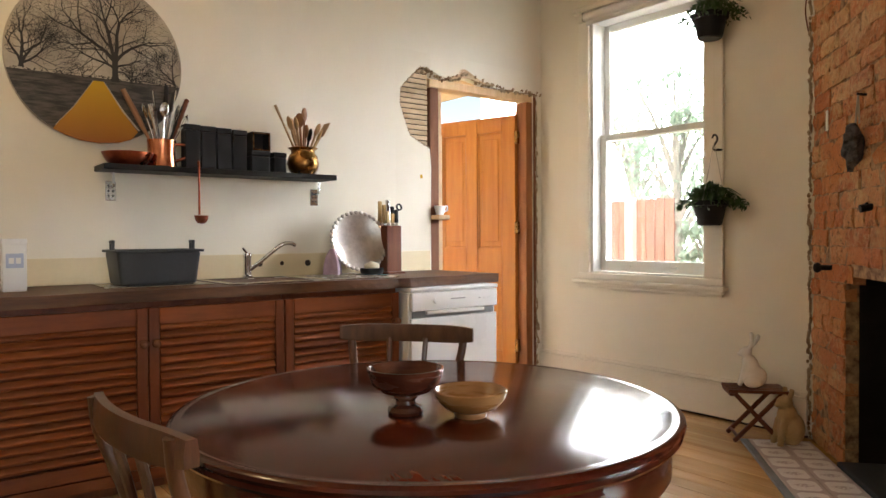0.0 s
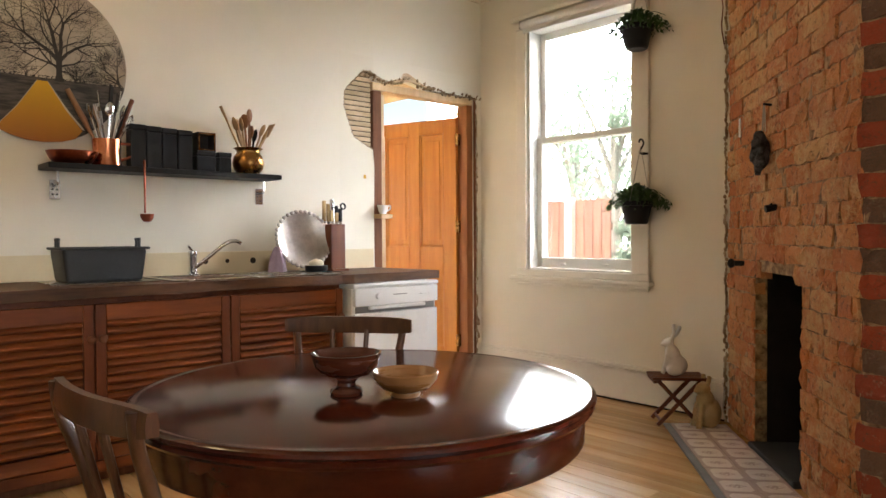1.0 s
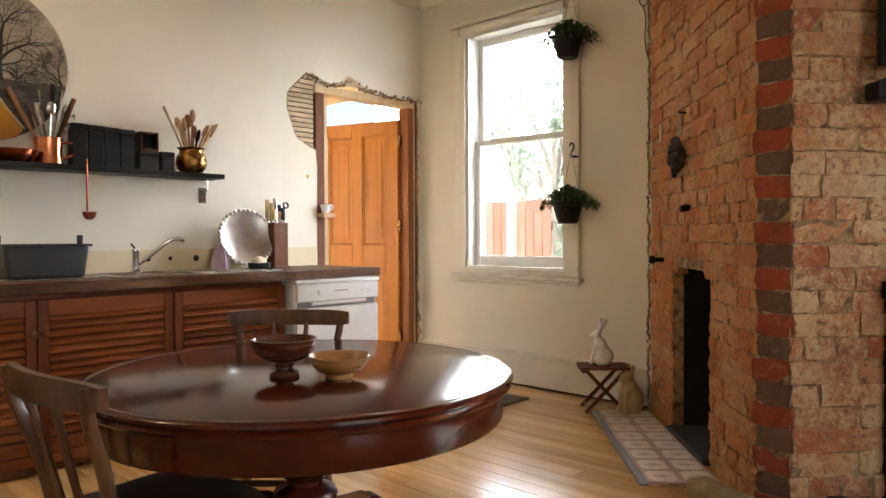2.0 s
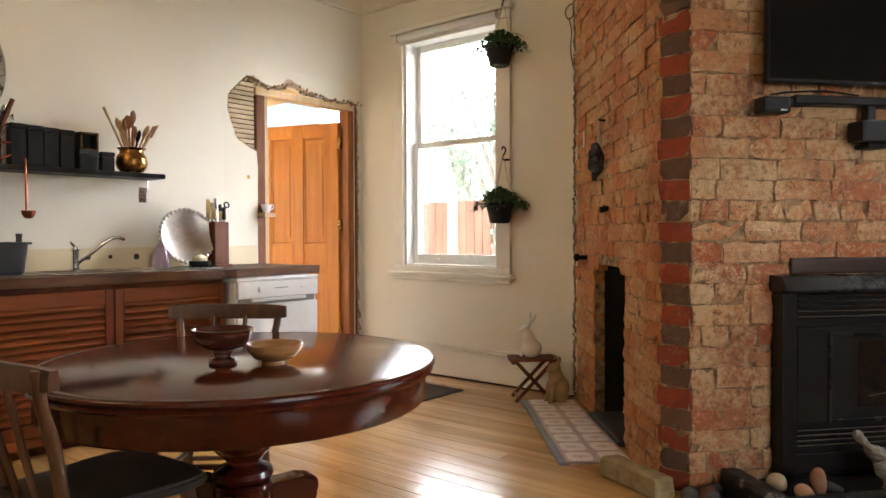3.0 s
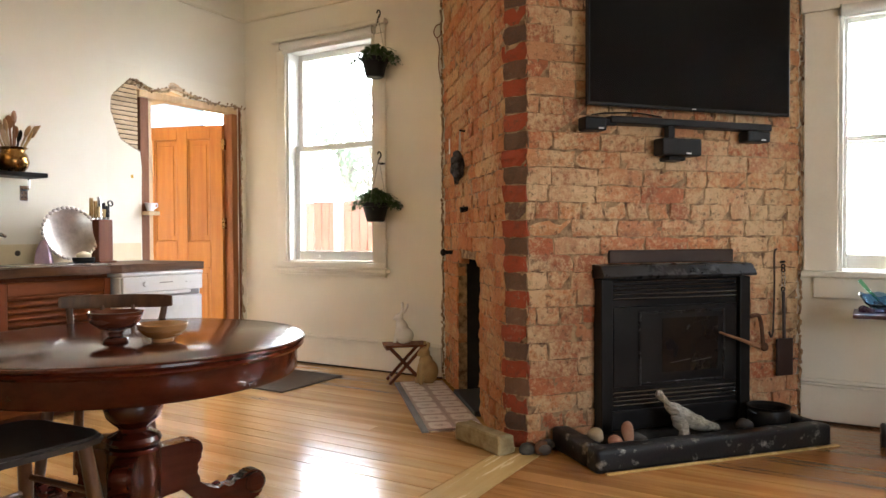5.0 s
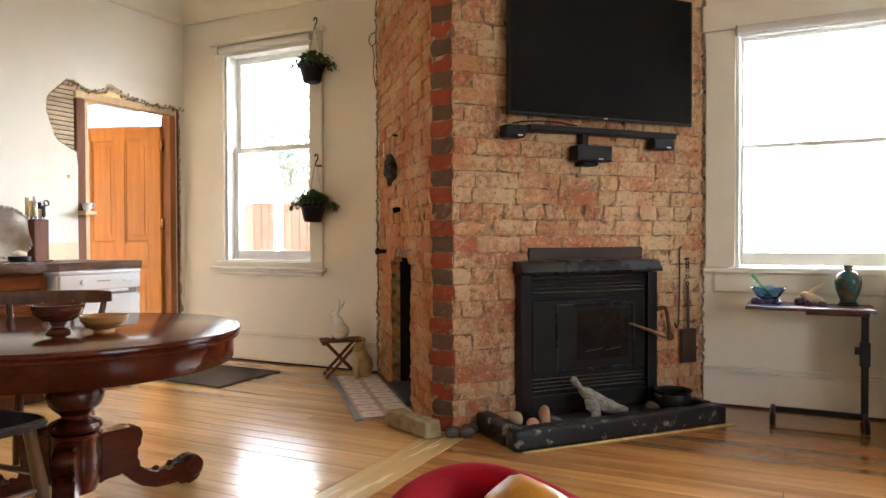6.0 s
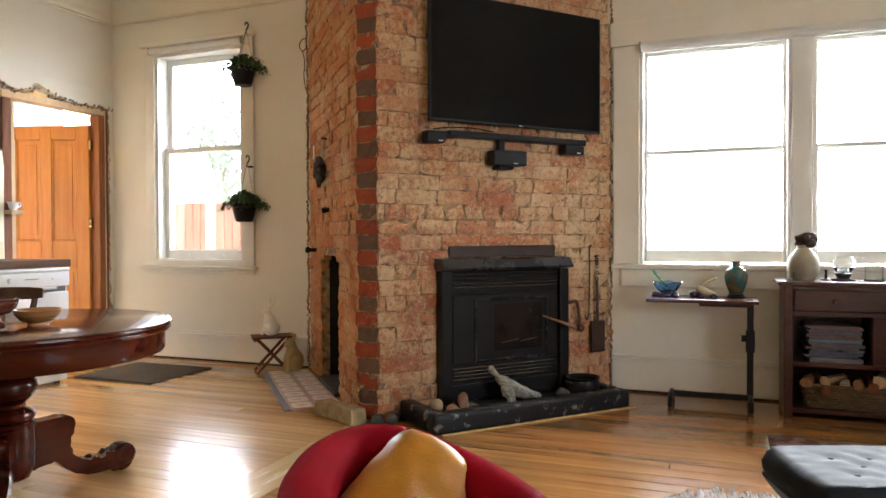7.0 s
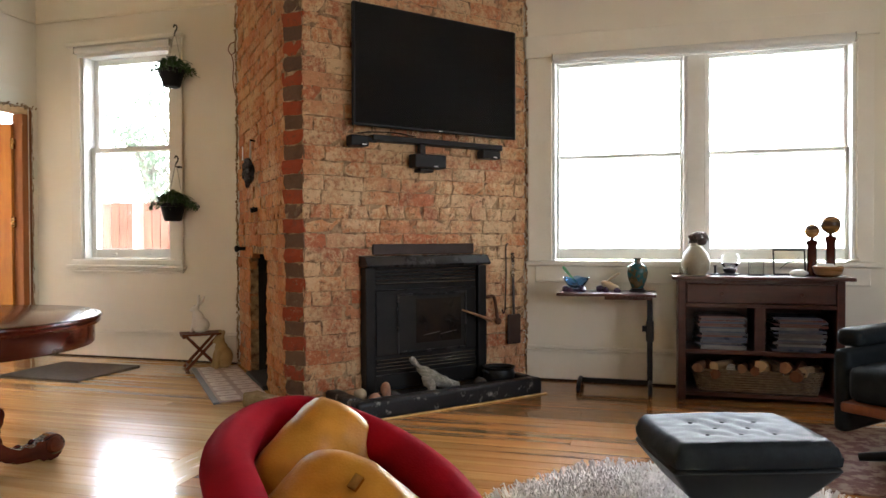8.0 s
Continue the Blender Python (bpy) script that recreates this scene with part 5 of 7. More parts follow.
def dining_chair():
    """A small stick-back kitchen chair facing local +y."""
    ch = thing("dining_chair", "dark-stained wooden stick-back chair with a dark seat", "chair", group="chairs round the table")
    part("seat", prism([(-0.17, -0.19), (0.17, -0.19), (0.205, 0.12), (0.19, 0.19), (0.12, 0.215), (-0.12, 0.215), (-0.19, 0.19), (-0.205, 0.12)], 0.405, 0.435, 0.009, seg=2), M_SEAT, ch, "dark brown worn seat")
    for s in (-1, 1):
        part("front_leg", tube([(s * 0.15, 0.15, 0.406), (s * 0.172, 0.172, 0.22), (s * 0.19, 0.19, 0)], [0.02, 0.023, 0.015], 12), M_CHAIR, ch, smooth=True)
        part("back_leg", tube([(s * 0.13, -0.15, 0.406), (s * 0.15, -0.18, 0.2), (s * 0.168, -0.21, 0)], [0.019, 0.021, 0.015], 12), M_CHAIR, ch, smooth=True)
        part("side_stretcher", tube([(s * 0.172, 0.172, 0.20), (s * 0.150, -0.178, 0.20)], 0.010, 8), M_CHAIR, ch, smooth=True)
        part("post", tube(bezier([(s * 0.15, -0.165, 0.43), (s * 0.17, -0.195, 0.58), (s * 0.195, -0.235, 0.70), (s * 0.20, -0.245, 0.775)], 5), [0.016] * 8 + [0.014] * 8, 10), M_CHAIR, ch, smooth=True)
        part("spindle", tube([(s * 0.05, -0.175, 0.43), (s * 0.058, -0.215, 0.58), (s * 0.065, -0.252, 0.735)], 0.0095, 8), M_CHAIR, ch, smooth=True)
    part("front_stretcher", tube([(-0.175, 0.175, 0.25), (0.175, 0.175, 0.25)], 0.011, 8), M_CHAIR, ch, smooth=True)
    part("back_stretcher", tube([(-0.155, -0.185, 0.17), (0.155, -0.185, 0.17)], 0.010, 8), M_CHAIR, ch, smooth=True)
    # curved top rail
    bm = bmesh.new()
    rings = []
    for i in range(17):
        u = i / 16 * 2 - 1
        x, y = u * 0.235, -0.262 + 0.035 * u * u
        h = 0.032 * (1 - 0.25 * u ** 6)
        rings.append([bm.verts.new((x, y + dy, 0.752 + dz * h)) for dy, dz in ((-0.012, -0.9), (0.012, -0.9), (0.013, 0), (0.009, 0.95), (-0.009, 0.95), (-0.013, 0))])
    for a, b in zip(rings, rings[1:]):
        for k in range(6):
            bm.faces.new((a[k], a[(k + 1) % 6], b[(k + 1) % 6], b[k]))
    bm.faces.new(rings[0][::-1])
    bm.faces.new(rings[-1])
    part("top_rail", bm, M_CHAIR, ch, smooth=True)
    return ch


chair = dining_chair()
chair.matrix_basis = pose(2.415, -3.285, 0, 0, 0, 4)
copy_thing(chair, pose(1.904, -2.63, 0, 0, 0, -139))

# ---- by the single window ----
lf = random.Random(3)


def hanging_plant(z_hook, z_pot):
    pl = thing("hanging_plant", "leafy green plant in a black pot hung on an iron hook", "plant", pose(1.462, -0.115, 0), group="hanging plants")
    part("hook", tube(bezier([(0, 0.088, z_hook - 0.055), (0.006, 0.075, z_hook - 0.06), (-0.012, 0.05, z_hook - 0.055), (0.018, 0.045, z_hook - 0.01), (0.015, 0.045, z_hook + 0.015), (-0.005, 0.05, z_hook + 0.025), (-0.022, 0.06, z_hook + 0.01)], 5), 0.0055, 8), M_BLACK, pl, smooth=True)
    part("hook_plate", box(-0.02, 0.025, 0.078, 0.093, z_hook - 0.068, z_hook - 0.056, 0.002), M_BLACK, pl)
    part("pot", lathe([(0, 0), (0.06, 0), (0.068, 0.006), (0.092, 0.11), (0.102, 0.112), (0.104, 0.14), (0.098, 0.14), (0.088, 0.115), (0, 0.11)], 28, m=pose(0, 0, z_pot - 0.01)), M_BLACK, pl, smooth=True)
    part("saucer", lathe([(0, -0.012), (0.06, -0.012), (0.068, 0.008), (0.055, 0.004), (0, 0.0)], 24, m=pose(0, 0, z_pot)), M_BLACK, pl, smooth=True)
    for k in range(3):
        a = 2.1 * k + 0.5
        part("cord", tube([(0.085 * math.cos(a), 0.075 * math.sin(a), z_pot + 0.125), (0, 0.045, z_hook - 0.02)], 0.0022, 5), M_CORD, pl)
    bm = bmesh.new()
    for i in range(1000):
        a, r = lf.uniform(0, 2 * math.pi), min(abs(lf.gauss(0, 0.10)), lf.uniform(0.16, 0.2))
        x, y = r * math.cos(a) * 1.15, min(r * math.sin(a) * 0.75, 0.088)
        z = z_pot + 0.16 + lf.uniform(-0.035, 0.075) * (1 - r / 0.3) - r * r * 2.2
        s = lf.uniform(0.009, 0.019)
        m = pose(x, y, z, lf.uniform(-70, 70), lf.uniform(-70, 70), math.degrees(a))
        vs = [bm.verts.new(m @ Vector(p)) for p in ((-s, 0, 0), (0, -s * 0.55, s * 0.2), (s * 1.3, 0, 0), (0, s * 0.55, s * 0.2))]
        bm.faces.new(vs)
    part("foliage", bm, M_PLANT, pl)
    bm = bmesh.new()
    for i in range(26):
        a = lf.uniform(0, 2 * math.pi)
        r = lf.uniform(0.12, 0.21)
        ex, ey = r * math.cos(a), min(r * math.sin(a) * 0.6, 0.08)
        tube(bezier([(0, 0, z_pot + 0.11), (ex * 0.5, ey * 0.5, z_pot + 0.2), (ex, ey, z_pot + 0.12 + lf.uniform(-0.04, 0.05))], 4), 0.0016, 4, bm)
    part("stems", bm, M_PLANT, pl)
    return pl


hanging_plant(2.70, 2.225)
hanging_plant(1.645, 1.155)

stool = thing("folding_stool", "small red-brown slatted folding stool by the wall", "stool", pose(1.80, -0.235, 0, 0, 0, 42))
for i in range(5):
    part("seat_slat", box(-0.15, 0.15, -0.10 + i * 0.041, -0.064 + i * 0.041, 0.262, 0.278, 0.003), M_CABV, stool)
for y in (-0.085, 0.085):
    for s in (-1, 1):
        part("leg", box(-0.011, 0.011, y - 0.008 + s * 0.009, y + 0.008 + s * 0.009, -0.175, 0.175, 0.003, m=pose(0, 0, 0.133, 0, s * 43, 0)), M_CABV, stool)
for s in (-1, 1):
    part("rail", box(s * 0.135 - 0.01, s * 0.135 + 0.01, -0.10, 0.10, 0.245, 0.261, 0.003), M_CABV, stool)
    part("stretcher", tube([(s * 0.10, -0.085, 0.03), (s * 0.10, 0.085, 0.03)], 0.008, 8), M_CABV, stool)


def animal(name, label, category, m, blobs, limbs, material, voxel=0.007):
    """One plain mesh out of swollen shapes."""
    bm = bmesh.new()
    for c, r, rot in blobs:
        blob(r, 3, bm, pose(*c, *rot))
    for pts, rad in limbs:
        tube(bezier(pts, 5) if len(pts) > 2 else pts, rad, 10, bm)
    ob = tagged(part(name, bm, material, smooth=True), label, category)
    ob.matrix_basis = m
    md = ob.modifiers.new("skin", "REMESH")
    md.mode, md.voxel_size, md.use_smooth_shade = "VOXEL", voxel, True
    return ob


animal("hare_statue", "white glazed hare statue sitting on the folding stool", "statue", pose(1.80, -0.235, 0.279, 0, 0, -150),
       [((0, 0, 0.055), (0.062, 0.05, 0.06), (0, 0, 0)), ((0.02, 0, 0.115), (0.042, 0.038, 0.062), (0, 18, 0)), ((0.045, 0, 0.185), (0.034, 0.024, 0.026), (0, 25, 0)), ((0.07, 0, 0.175), (0.018, 0.015, 0.014), (0, 20, 0)), ((0.01, 0.045, 0.03), (0.045, 0.02, 0.03), (0, 0, 0)), ((0.01, -0.045, 0.03), (0.045, 0.02, 0.03), (0, 0, 0))],
       [([(0.05, 0.02, 0.12), (0.06, 0.022, 0.06), (0.075, 0.024, 0.006)], 0.013), ([(0.05, -0.02, 0.12), (0.06, -0.022, 0.06), (0.075, -0.024, 0.006)], 0.013), ([(0.03, 0.012, 0.20), (0.015, 0.018, 0.24), (0.018, 0.022, 0.292)], 0.011), ([(0.03, -0.012, 0.20), (-0.005, -0.018, 0.24), (-0.02, -0.022, 0.275)], 0.011)], M_CHINA)
animal("cat_statue", "pale tan rabbit-eared animal statue on the floor", "statue", pose(1.985, -0.215, 0.0, 0, 0, -125),
       [((0, 0, 0.09), (0.07, 0.06, 0.09), (0, 0, 0)), ((0.02, 0, 0.16), (0.05, 0.048, 0.06), (0, 0, 0)), ((0.035, 0, 0.225), (0.042, 0.038, 0.036), (0, 0, 0)), ((0.07, 0, 0.215), (0.018, 0.018, 0.014), (0, 0, 0))],
       [([(0.05, 0.03, 0.14), (0.065, 0.032, 0.07), (0.075, 0.034, 0.01)], 0.017), ([(0.05, -0.03, 0.14), (0.065, -0.032, 0.07), (0.075, -0.034, 0.01)], 0.017), ([(0.02, 0.025, 0.25), (0.012, 0.034, 0.30)], 0.013), ([(0.02, -0.025, 0.25), (0.012, -0.034, 0.30)], 0.013)], M_TANPOT)

mat_bm = box(0.56, 1.29, -0.935, -0.30, 0.001, 0.011, 0.003)
tagged(part("door_mat", mat_bm, M_MAT), "flat dark grey-brown door mat on the boards", "mat")

# ---- tiled strip before the niche ----
strip = thing("hearth_tiles", "old maroon and cream patterned tiles with a slate border", "tiles", F_LEFT.copy(), kind="structure")
part("bed", box(0.10, 1.375, -0.335, -0.032, 0.0005, 0.004), M_MORTAR, strip)
part("border", box(0.10, 1.375, -0.375, -0.337, 0.0005, 0.012, 0.003), M_SLATEG, strip, "grey slate border")
TILE = None
for i in range(8):
    for j in range(2):
        if TILE is None:
            TILE = part("tile", box(-0.0762, 0.0762, -0.0752, 0.0752, 0, 0.009, 0.0015), M_TILE, strip)
            ob = TILE
        else:
            ob = new("tile", TILE.data)
            ob.parent = strip
        ob.location = (0.18 + i * 0.157, -0.108 - j * 0.153, 0.0042)
st = box(-0.175, 0.175, -0.05, 0.05, 0, 0.088, 0.008, 1)
bmesh.ops.subdivide_edges(st, edges=st.edges[:], cuts=2, use_grid_fill=True)
st = rough_up(rough_up(st, 0.012, 9, 4), 0.004, 40, 5)
for v in st.verts:
    v.co.z = max(0, v.co.z)
ob = tagged(part("loose_stone", st, M_STONE), "long rough tan stone lying on the floor", "stone")
ob.matrix_basis = pose(2.992, -1.315, 0, 0, 0, -25)

# bits on the left face
tag_ob = tagged(part("paper_tag", box(0.235, 0.262, -0.006, -0.002, 1.60, 1.70, m=F_LEFT), M_TAG), "small white paper tag pinned on the brick", "tag")
orn = thing("hanging_ornament", "dark woven ornament hung on a nail in the brick", "ornament", F_LEFT @ pose(0.70, 0, 0))
part("nail", tube([(0.03, 0.01, 1.685), (0.03, -0.035, 1.69)], 0.006, 8), M_BLACK, orn)
part("string", tube([(0.03, -0.03, 1.685), (0.0, -0.03, 1.56)], 0.005, 6), M_CORD, orn)
part("string", tube([(0.03, -0.03, 1.685), (0.045, -0.03, 1.56)], 0.004, 6), M_CORD, orn)
part("woven_pouch", rough_up(blob((0.045, 0.04, 0.095), 3, m=pose(0.015, -0.045, 1.475)), 0.018, 35, 6), M_BUNDLE, orn)
part("tassel", tube([(-0.01, -0.045, 1.40), (-0.015, -0.045, 1.36)], [0.02, 0.012], 8), M_BUNDLE, orn)
wire = thing("wire_loop", "loose loop of old wire hanging at the plaster edge", "wire", pose(1.962, -0.012, 2.46))
part("strand", tube(bezier([(0.01, 0.004, 0.10), (-0.02, -0.012, 0.085), (-0.035, -0.02, 0.04), (-0.015, -0.018, 0.0), (0.012, -0.008, 0.015), (0.016, 0.0, 0.05)], 6), 0.004, 7), M_STUD, wire, smooth=True)
part("tail", tube(bezier([(-0.012, -0.014, 0.0), (0.004, -0.01, -0.08), (-0.004, -0.008, -0.20), (0.006, 0.004, -0.30)], 6), 0.0035, 7), M_STUD, wire, smooth=True)
it = thing("iron_fitting", "small rusted iron fitting in the brickwork", "fitting", F_LEFT @ pose(0.80, 0, 1.205))
part("body", tube([(0, 0.01, 0), (0, -0.045, -0.01)], [0.014, 0.018], 10), M_BLACK, it)
part("arm", tube([(-0.03, -0.03, 0.0), (0.035, -0.03, 0.012)], 0.005, 6), M_BLACK, it)
kn = thing("iron_peg", "black iron peg set in the brick by the niche", "peg", F_LEFT @ pose(0.305, 0, 0.925))
part("shank", tube([(0.0, 0.02, 0), (-0.006, -0.05, 0)], 0.014, 10), M_BLACK, kn)
part("knob", blob((0.024, 0.02, 0.026), 2, m=pose(-0.008, -0.06, 0)), M_BLACK, kn, smooth=True)

# ---- heater in the old fireplace ----
stove = thing("gas_heater", "black enamelled gas log heater with louvred vents", "heater", F_FRONT @ pose(0.368, 0, 0.055))
W, H = 0.90, 0.825
for p in ((0, 0.065, 0, H - 0.06), (W - 0.065, W, 0, H - 0.06)):
    part("side_frame", box(p[0], p[1], -0.07, 0.03, p[2], p[3], 0.006, 2), M_IRON, stove)
part("body", box(0.06, W - 0.06, -0.035, 0.03, 0, H - 0.02, 0.004), M_IRON, stove)
hood = prism([(0.03, H - 0.055), (-0.11, H - 0.055), (-0.115, H - 0.042), (-0.075, H + 0.008), (0.03, H + 0.015)], -0.012, W + 0.006, 0.003, m=Matrix(((0, 0, 1, 0), (1, 0, 0, 0), (0, 1, 0, 0), (0, 0, 0, 1))))
part("hood", hood, M_IRONB, stove)
part("backplate", box(0.08, W - 0.06, -0.012, 0.02, H + 0.016, H + 0.083, 0.004), M_BROWNMETAL, stove, "dark brown sheet metal plate")
for i in range(5):
    part("vent_bar", tube([(0.075, -0.05, H - 0.072 - i * 0.022), (W - 0.075, -0.05, H - 0.072 - i * 0.022)], 0.0085, 8, flat=0.7), M_VENT, stove, smooth=True)
for i in range(4):
    part("vent_bar", tube([(0.075, -0.05, 0.197 - i * 0.021), (W - 0.075, -0.05, 0.197 - i * 0.021)], 0.0085, 8, flat=0.7), M_VENT, stove, smooth=True)
part("ash_lip", box(0.07, W - 0.07, -0.058, -0.036, 0.02, 0.105, 0.006, 2), M_IRON, stove)
heater_door = part("door", box(0.075, W - 0.075, -0.055, -0.036, 0.222, 0.625, 0.004), M_IRON, stove)
for p in ((0.218, 0.232, 0.226, 0.598), (W - 0.170, W - 0.156, 0.226, 0.598), (0.232, W - 0.170, 0.226, 0.240), (0.232, W - 0.170, 0.584, 0.598)):
    part("moulding", box(p[0], p[1], -0.064, -0.0555, p[2], p[3], 0.003), M_IRONB, heater_door)
part("glass", box(0.36, W - 0.20, -0.0585, -0.0552, 0.285, 0.56), M_FIREGLASS, stove, "dark heat-proof glass")
part("handle", tube([(W - 0.20, -0.07, 0.475), (W - 0.10, -0.13, 0.435), (W - 0.02, -0.16, 0.40)], [0.006, 0.009, 0.013], 10), M_WOODA, stove, "wooden poker handle", smooth=True)
for x in (0.47, 0.60):
    part("log", tube([(x - 0.06, -0.0585, 0.33), (x + 0.06, -0.0585, 0.345)], 0.002, 8), M_STONEG, stove)

hearth = thing("hearth_kerb", "black painted concrete hearth kerb with chipped paint", "hearth", F_FRONT.copy(), kind="structure")
part("slab", box(0.20, 1.40, -0.36, 0.0, 0.0, 0.045, 0.004), M_HEARTHBLACK, hearth)


def kerb(x0, x1, y0, y1, seed):
    bm = box(x0, x1, y0, y1, 0.0, 0.105, 0.022, 3)
    bmesh.ops.subdivide_edges(bm, edges=[e for e in bm.edges if e.calc_length() > 0.2], cuts=12)
    return rough_up(bm, 0.005, 14, seed)


part("kerb_side", kerb(0.125, 0.215, -0.335, 0.0, 1), M_KERB, hearth, smooth=True)
part("kerb_front", kerb(0.125, 1.44, -0.435, -0.335, 2), M_KERB, hearth, smooth=True)
part("kerb_side", kerb(1.355, 1.44, -0.335, -0.04, 3), M_KERB, hearth, smooth=True)
part("trim", box(0.16, 1.46, -0.462, -0.437, 0.0005, 0.008, 0.002), M_STRIP, hearth, "pale timber trim strip")
rr = random.Random(9)


def pebble(name, label, x, out, r, material, z=0.045, seed=0):
    ob = tagged(part(name, rough_up(blob(r, 3), min(r) * 0.55, 1.6 / min(r) * 0.25, seed), material, smooth=True), label, "stone", group="hearth stones")
    ob.matrix_basis = F_FRONT @ pose(x, -out, z + r[2] * 0.85, 0, 0, rr.uniform(0, 180))


pebble("hearth_stone", "rounded pale beige stone on the hearth", 0.285, 0.16, (0.036, 0.033, 0.044), M_STONEP, 0.045, 1)
pebble("hearth_stone", "pinkish broken brick lump on the hearth", 0.33, 0.25, (0.045, 0.035, 0.032), M_STONER, 0.045, 2)
pebble("hearth_stone", "pinkish upright stone on the hearth", 0.415, 0.22, (0.035, 0.03, 0.06), M_STONER, 0.045, 3)
pebble("hearth_stone", "grey flat stone on the hearth", 0.55, 0.30, (0.06, 0.04, 0.018), M_STONEG, 0.045, 4)
pebble("hearth_stone", "grey flat stone on the hearth", 0.48, 0.20, (0.05, 0.04, 0.025), M_STONEG, 0.045, 5)
pebble("hearth_stone", "brown stone by the heater", 1.12, 0.20, (0.042, 0.034, 0.03), M_STONEG, 0.045, 6)
for i in range(9):
    pebble("rubble", "dark rubble at the foot of the chimney", 0.0 + rr.uniform(-0.04, 0.10), rr.uniform(0.03, 0.10), (rr.uniform(0.025, 0.05), rr.uniform(0.02, 0.035), rr.uniform(0.02, 0.04)), M_STONEG if i % 4 else M_RUST, 0.0, 10 + i)
drift = bmesh.new()
tube(bezier([(0.61, -0.17, 0.27), (0.64, -0.17, 0.252), (0.68, -0.18, 0.20), (0.75, -0.19, 0.15), (0.85, -0.21, 0.10), (0.94, -0.22, 0.085)], 6), [0.011, 0.012, 0.013, 0.014, 0.015, 0.016, 0.017, 0.018, 0.018, 0.02, 0.022, 0.025, 0.03, 0.034, 0.038, 0.041, 0.044, 0.046, 0.048, 0.05, 0.05, 0.05, 0.048, 0.046, 0.042, 0.038, 0.034, 0.03, 0.025, 0.02, 0.014], 12, drift, flat=0.8)
tube(bezier([(0.70, -0.20, 0.16), (0.73, -0.22, 0.10), (0.72, -0.23, 0.05)], 4), [0.03, 0.034, 0.034, 0.034, 0.032, 0.03, 0.028, 0.026, 0.024], 10, drift)
drift.transform(F_FRONT)
tagged(part("driftwood", rough_up(rough_up(drift, 0.012, 28, 8), 0.005, 70, 9), M_DRIFT, smooth=True), "weathered grey driftwood branch on the hearth", "driftwood")
pt = thing("iron_pot", "small black cast iron pot on the hearth", "pot", F_FRONT @ pose(1.27, -0.20, 0.045))
part("pot", lathe([(0, 0), (0.08, 0), (0.10, 0.03), (0.105, 0.075), (0.098, 0.10), (0.108, 0.115), (0.102, 0.115), (0.09, 0.10), (0.095, 0.05), (0, 0.012)], 32), M_IRON, pt, smooth=True)
for s in (-1, 1):
    part("handle", tube(bezier([(s * 0.10, -0.02, 0.085), (s * 0.13, 0, 0.10), (s * 0.10, 0.02, 0.085)], 5), 0.007, 8), M_IRON, pt, smooth=True)
tool = thing("fire_shovel", "dark iron fire shovel hung on the brick by a chain", "fire tool", F_FRONT @ pose(1.535, 0, 0))
part("nail", tube([(0, 0.01, 0.885), (0, -0.03, 0.89)], 0.006, 8), M_BLACK, tool)
for i in range(7):
    part("chain_link", lathe([(0.008, -0.003), (0.014, -0.003), (0.014, 0.003), (0.008, 0.003), (0.008, -0.003)], 10, m=pose(0, -0.02, 0.865 - i * 0.021, 90, 0, 90 * (i % 2))), M_CHROME if 1 < i < 6 else M_BLACK, tool)
part("shaft", tube([(0, -0.022, 0.725), (0.0, -0.03, 0.46)], 0.009, 8), M_BROWNMETAL, tool)
part("blade", box(-0.055, 0.055, -0.04, -0.022, 0.265, 0.47, 0.008, 2), M_BROWNMETAL, tool)
bar2 = thing("fire_poker", "thin dark iron poker hung beside the shovel", "fire tool", F_FRONT @ pose(1.475, 0, 0))
part("rod", tube(bezier([(0.02, -0.012, 0.96), (0.0, -0.018, 0.93), (0.0, -0.02, 0.75), (-0.01, -0.022, 0.50)], 5), 0.005, 7), M_BROWNMETAL, bar2, smooth=True)
part("hook", tube(bezier([(-0.01, -0.022, 0.51), (-0.03, -0.03, 0.48), (-0.045, -0.03, 0.51)], 4), 0.005, 7), M_BROWNMETAL, bar2, smooth=True)
tool2 = thing("gas_pipe", "rusty gas pipe elbow on the brick beside the heater", "pipe", F_FRONT @ pose(1.34, 0, 0))
part("pipe", tube(bezier([(-0.05, -0.04, 0.60), (0.0, -0.045, 0.605), (0.02, -0.045, 0.57), (0.035, -0.04, 0.50), (0.05, -0.03, 0.44)], 5), 0.011, 10), M_RUST, tool2, smooth=True)
part("valve", blob((0.024, 0.02, 0.024), 2, m=pose(0.055, -0.035, 0.43)), M_RUST, tool2, smooth=True)

# ---- television and speakers on the chimney ----
tv = thing("television", "large black flat television fixed on the brick", "television", F_FRONT @ pose(0.895, 0, 2.035))
part("back", box(-0.52, 0.52, -0.055, -0.03, -0.30, 0.30, 0.01), M_BLACK, tv)
part("bezel", box(-0.612, 0.612, -0.085, -0.056, -0.365, 0.365, 0.004), M_BLACK, tv)
part("screen", box(-0.60, 0.60, -0.0866, -0.0855, -0.350, 0.357), M_SCREEN, tv)
for s in (1,):
    part("edge_strip", box(s * 0.6145 - 0.002, s * 0.6145 + 0.002, -0.084, -0.06, -0.365, 0.365), M_STEEL, tv)
part("indicator", box(-0.012, 0.012, -0.0875, -0.0855, -0.3605, -0.3555), M_WHITE, tv)
part("wall_bracket", box(-0.2, 0.2, -0.03, 0.012, -0.15, 0.15), M_BLACK, tv)
bar = thing("speaker_bar", "black speaker bar fixed below the television", "speaker", F_FRONT.copy())
part("bar", box(0.42, 1.41, -0.07, 0.012, 1.59, 1.626, 0.005), M_BLACK, bar)
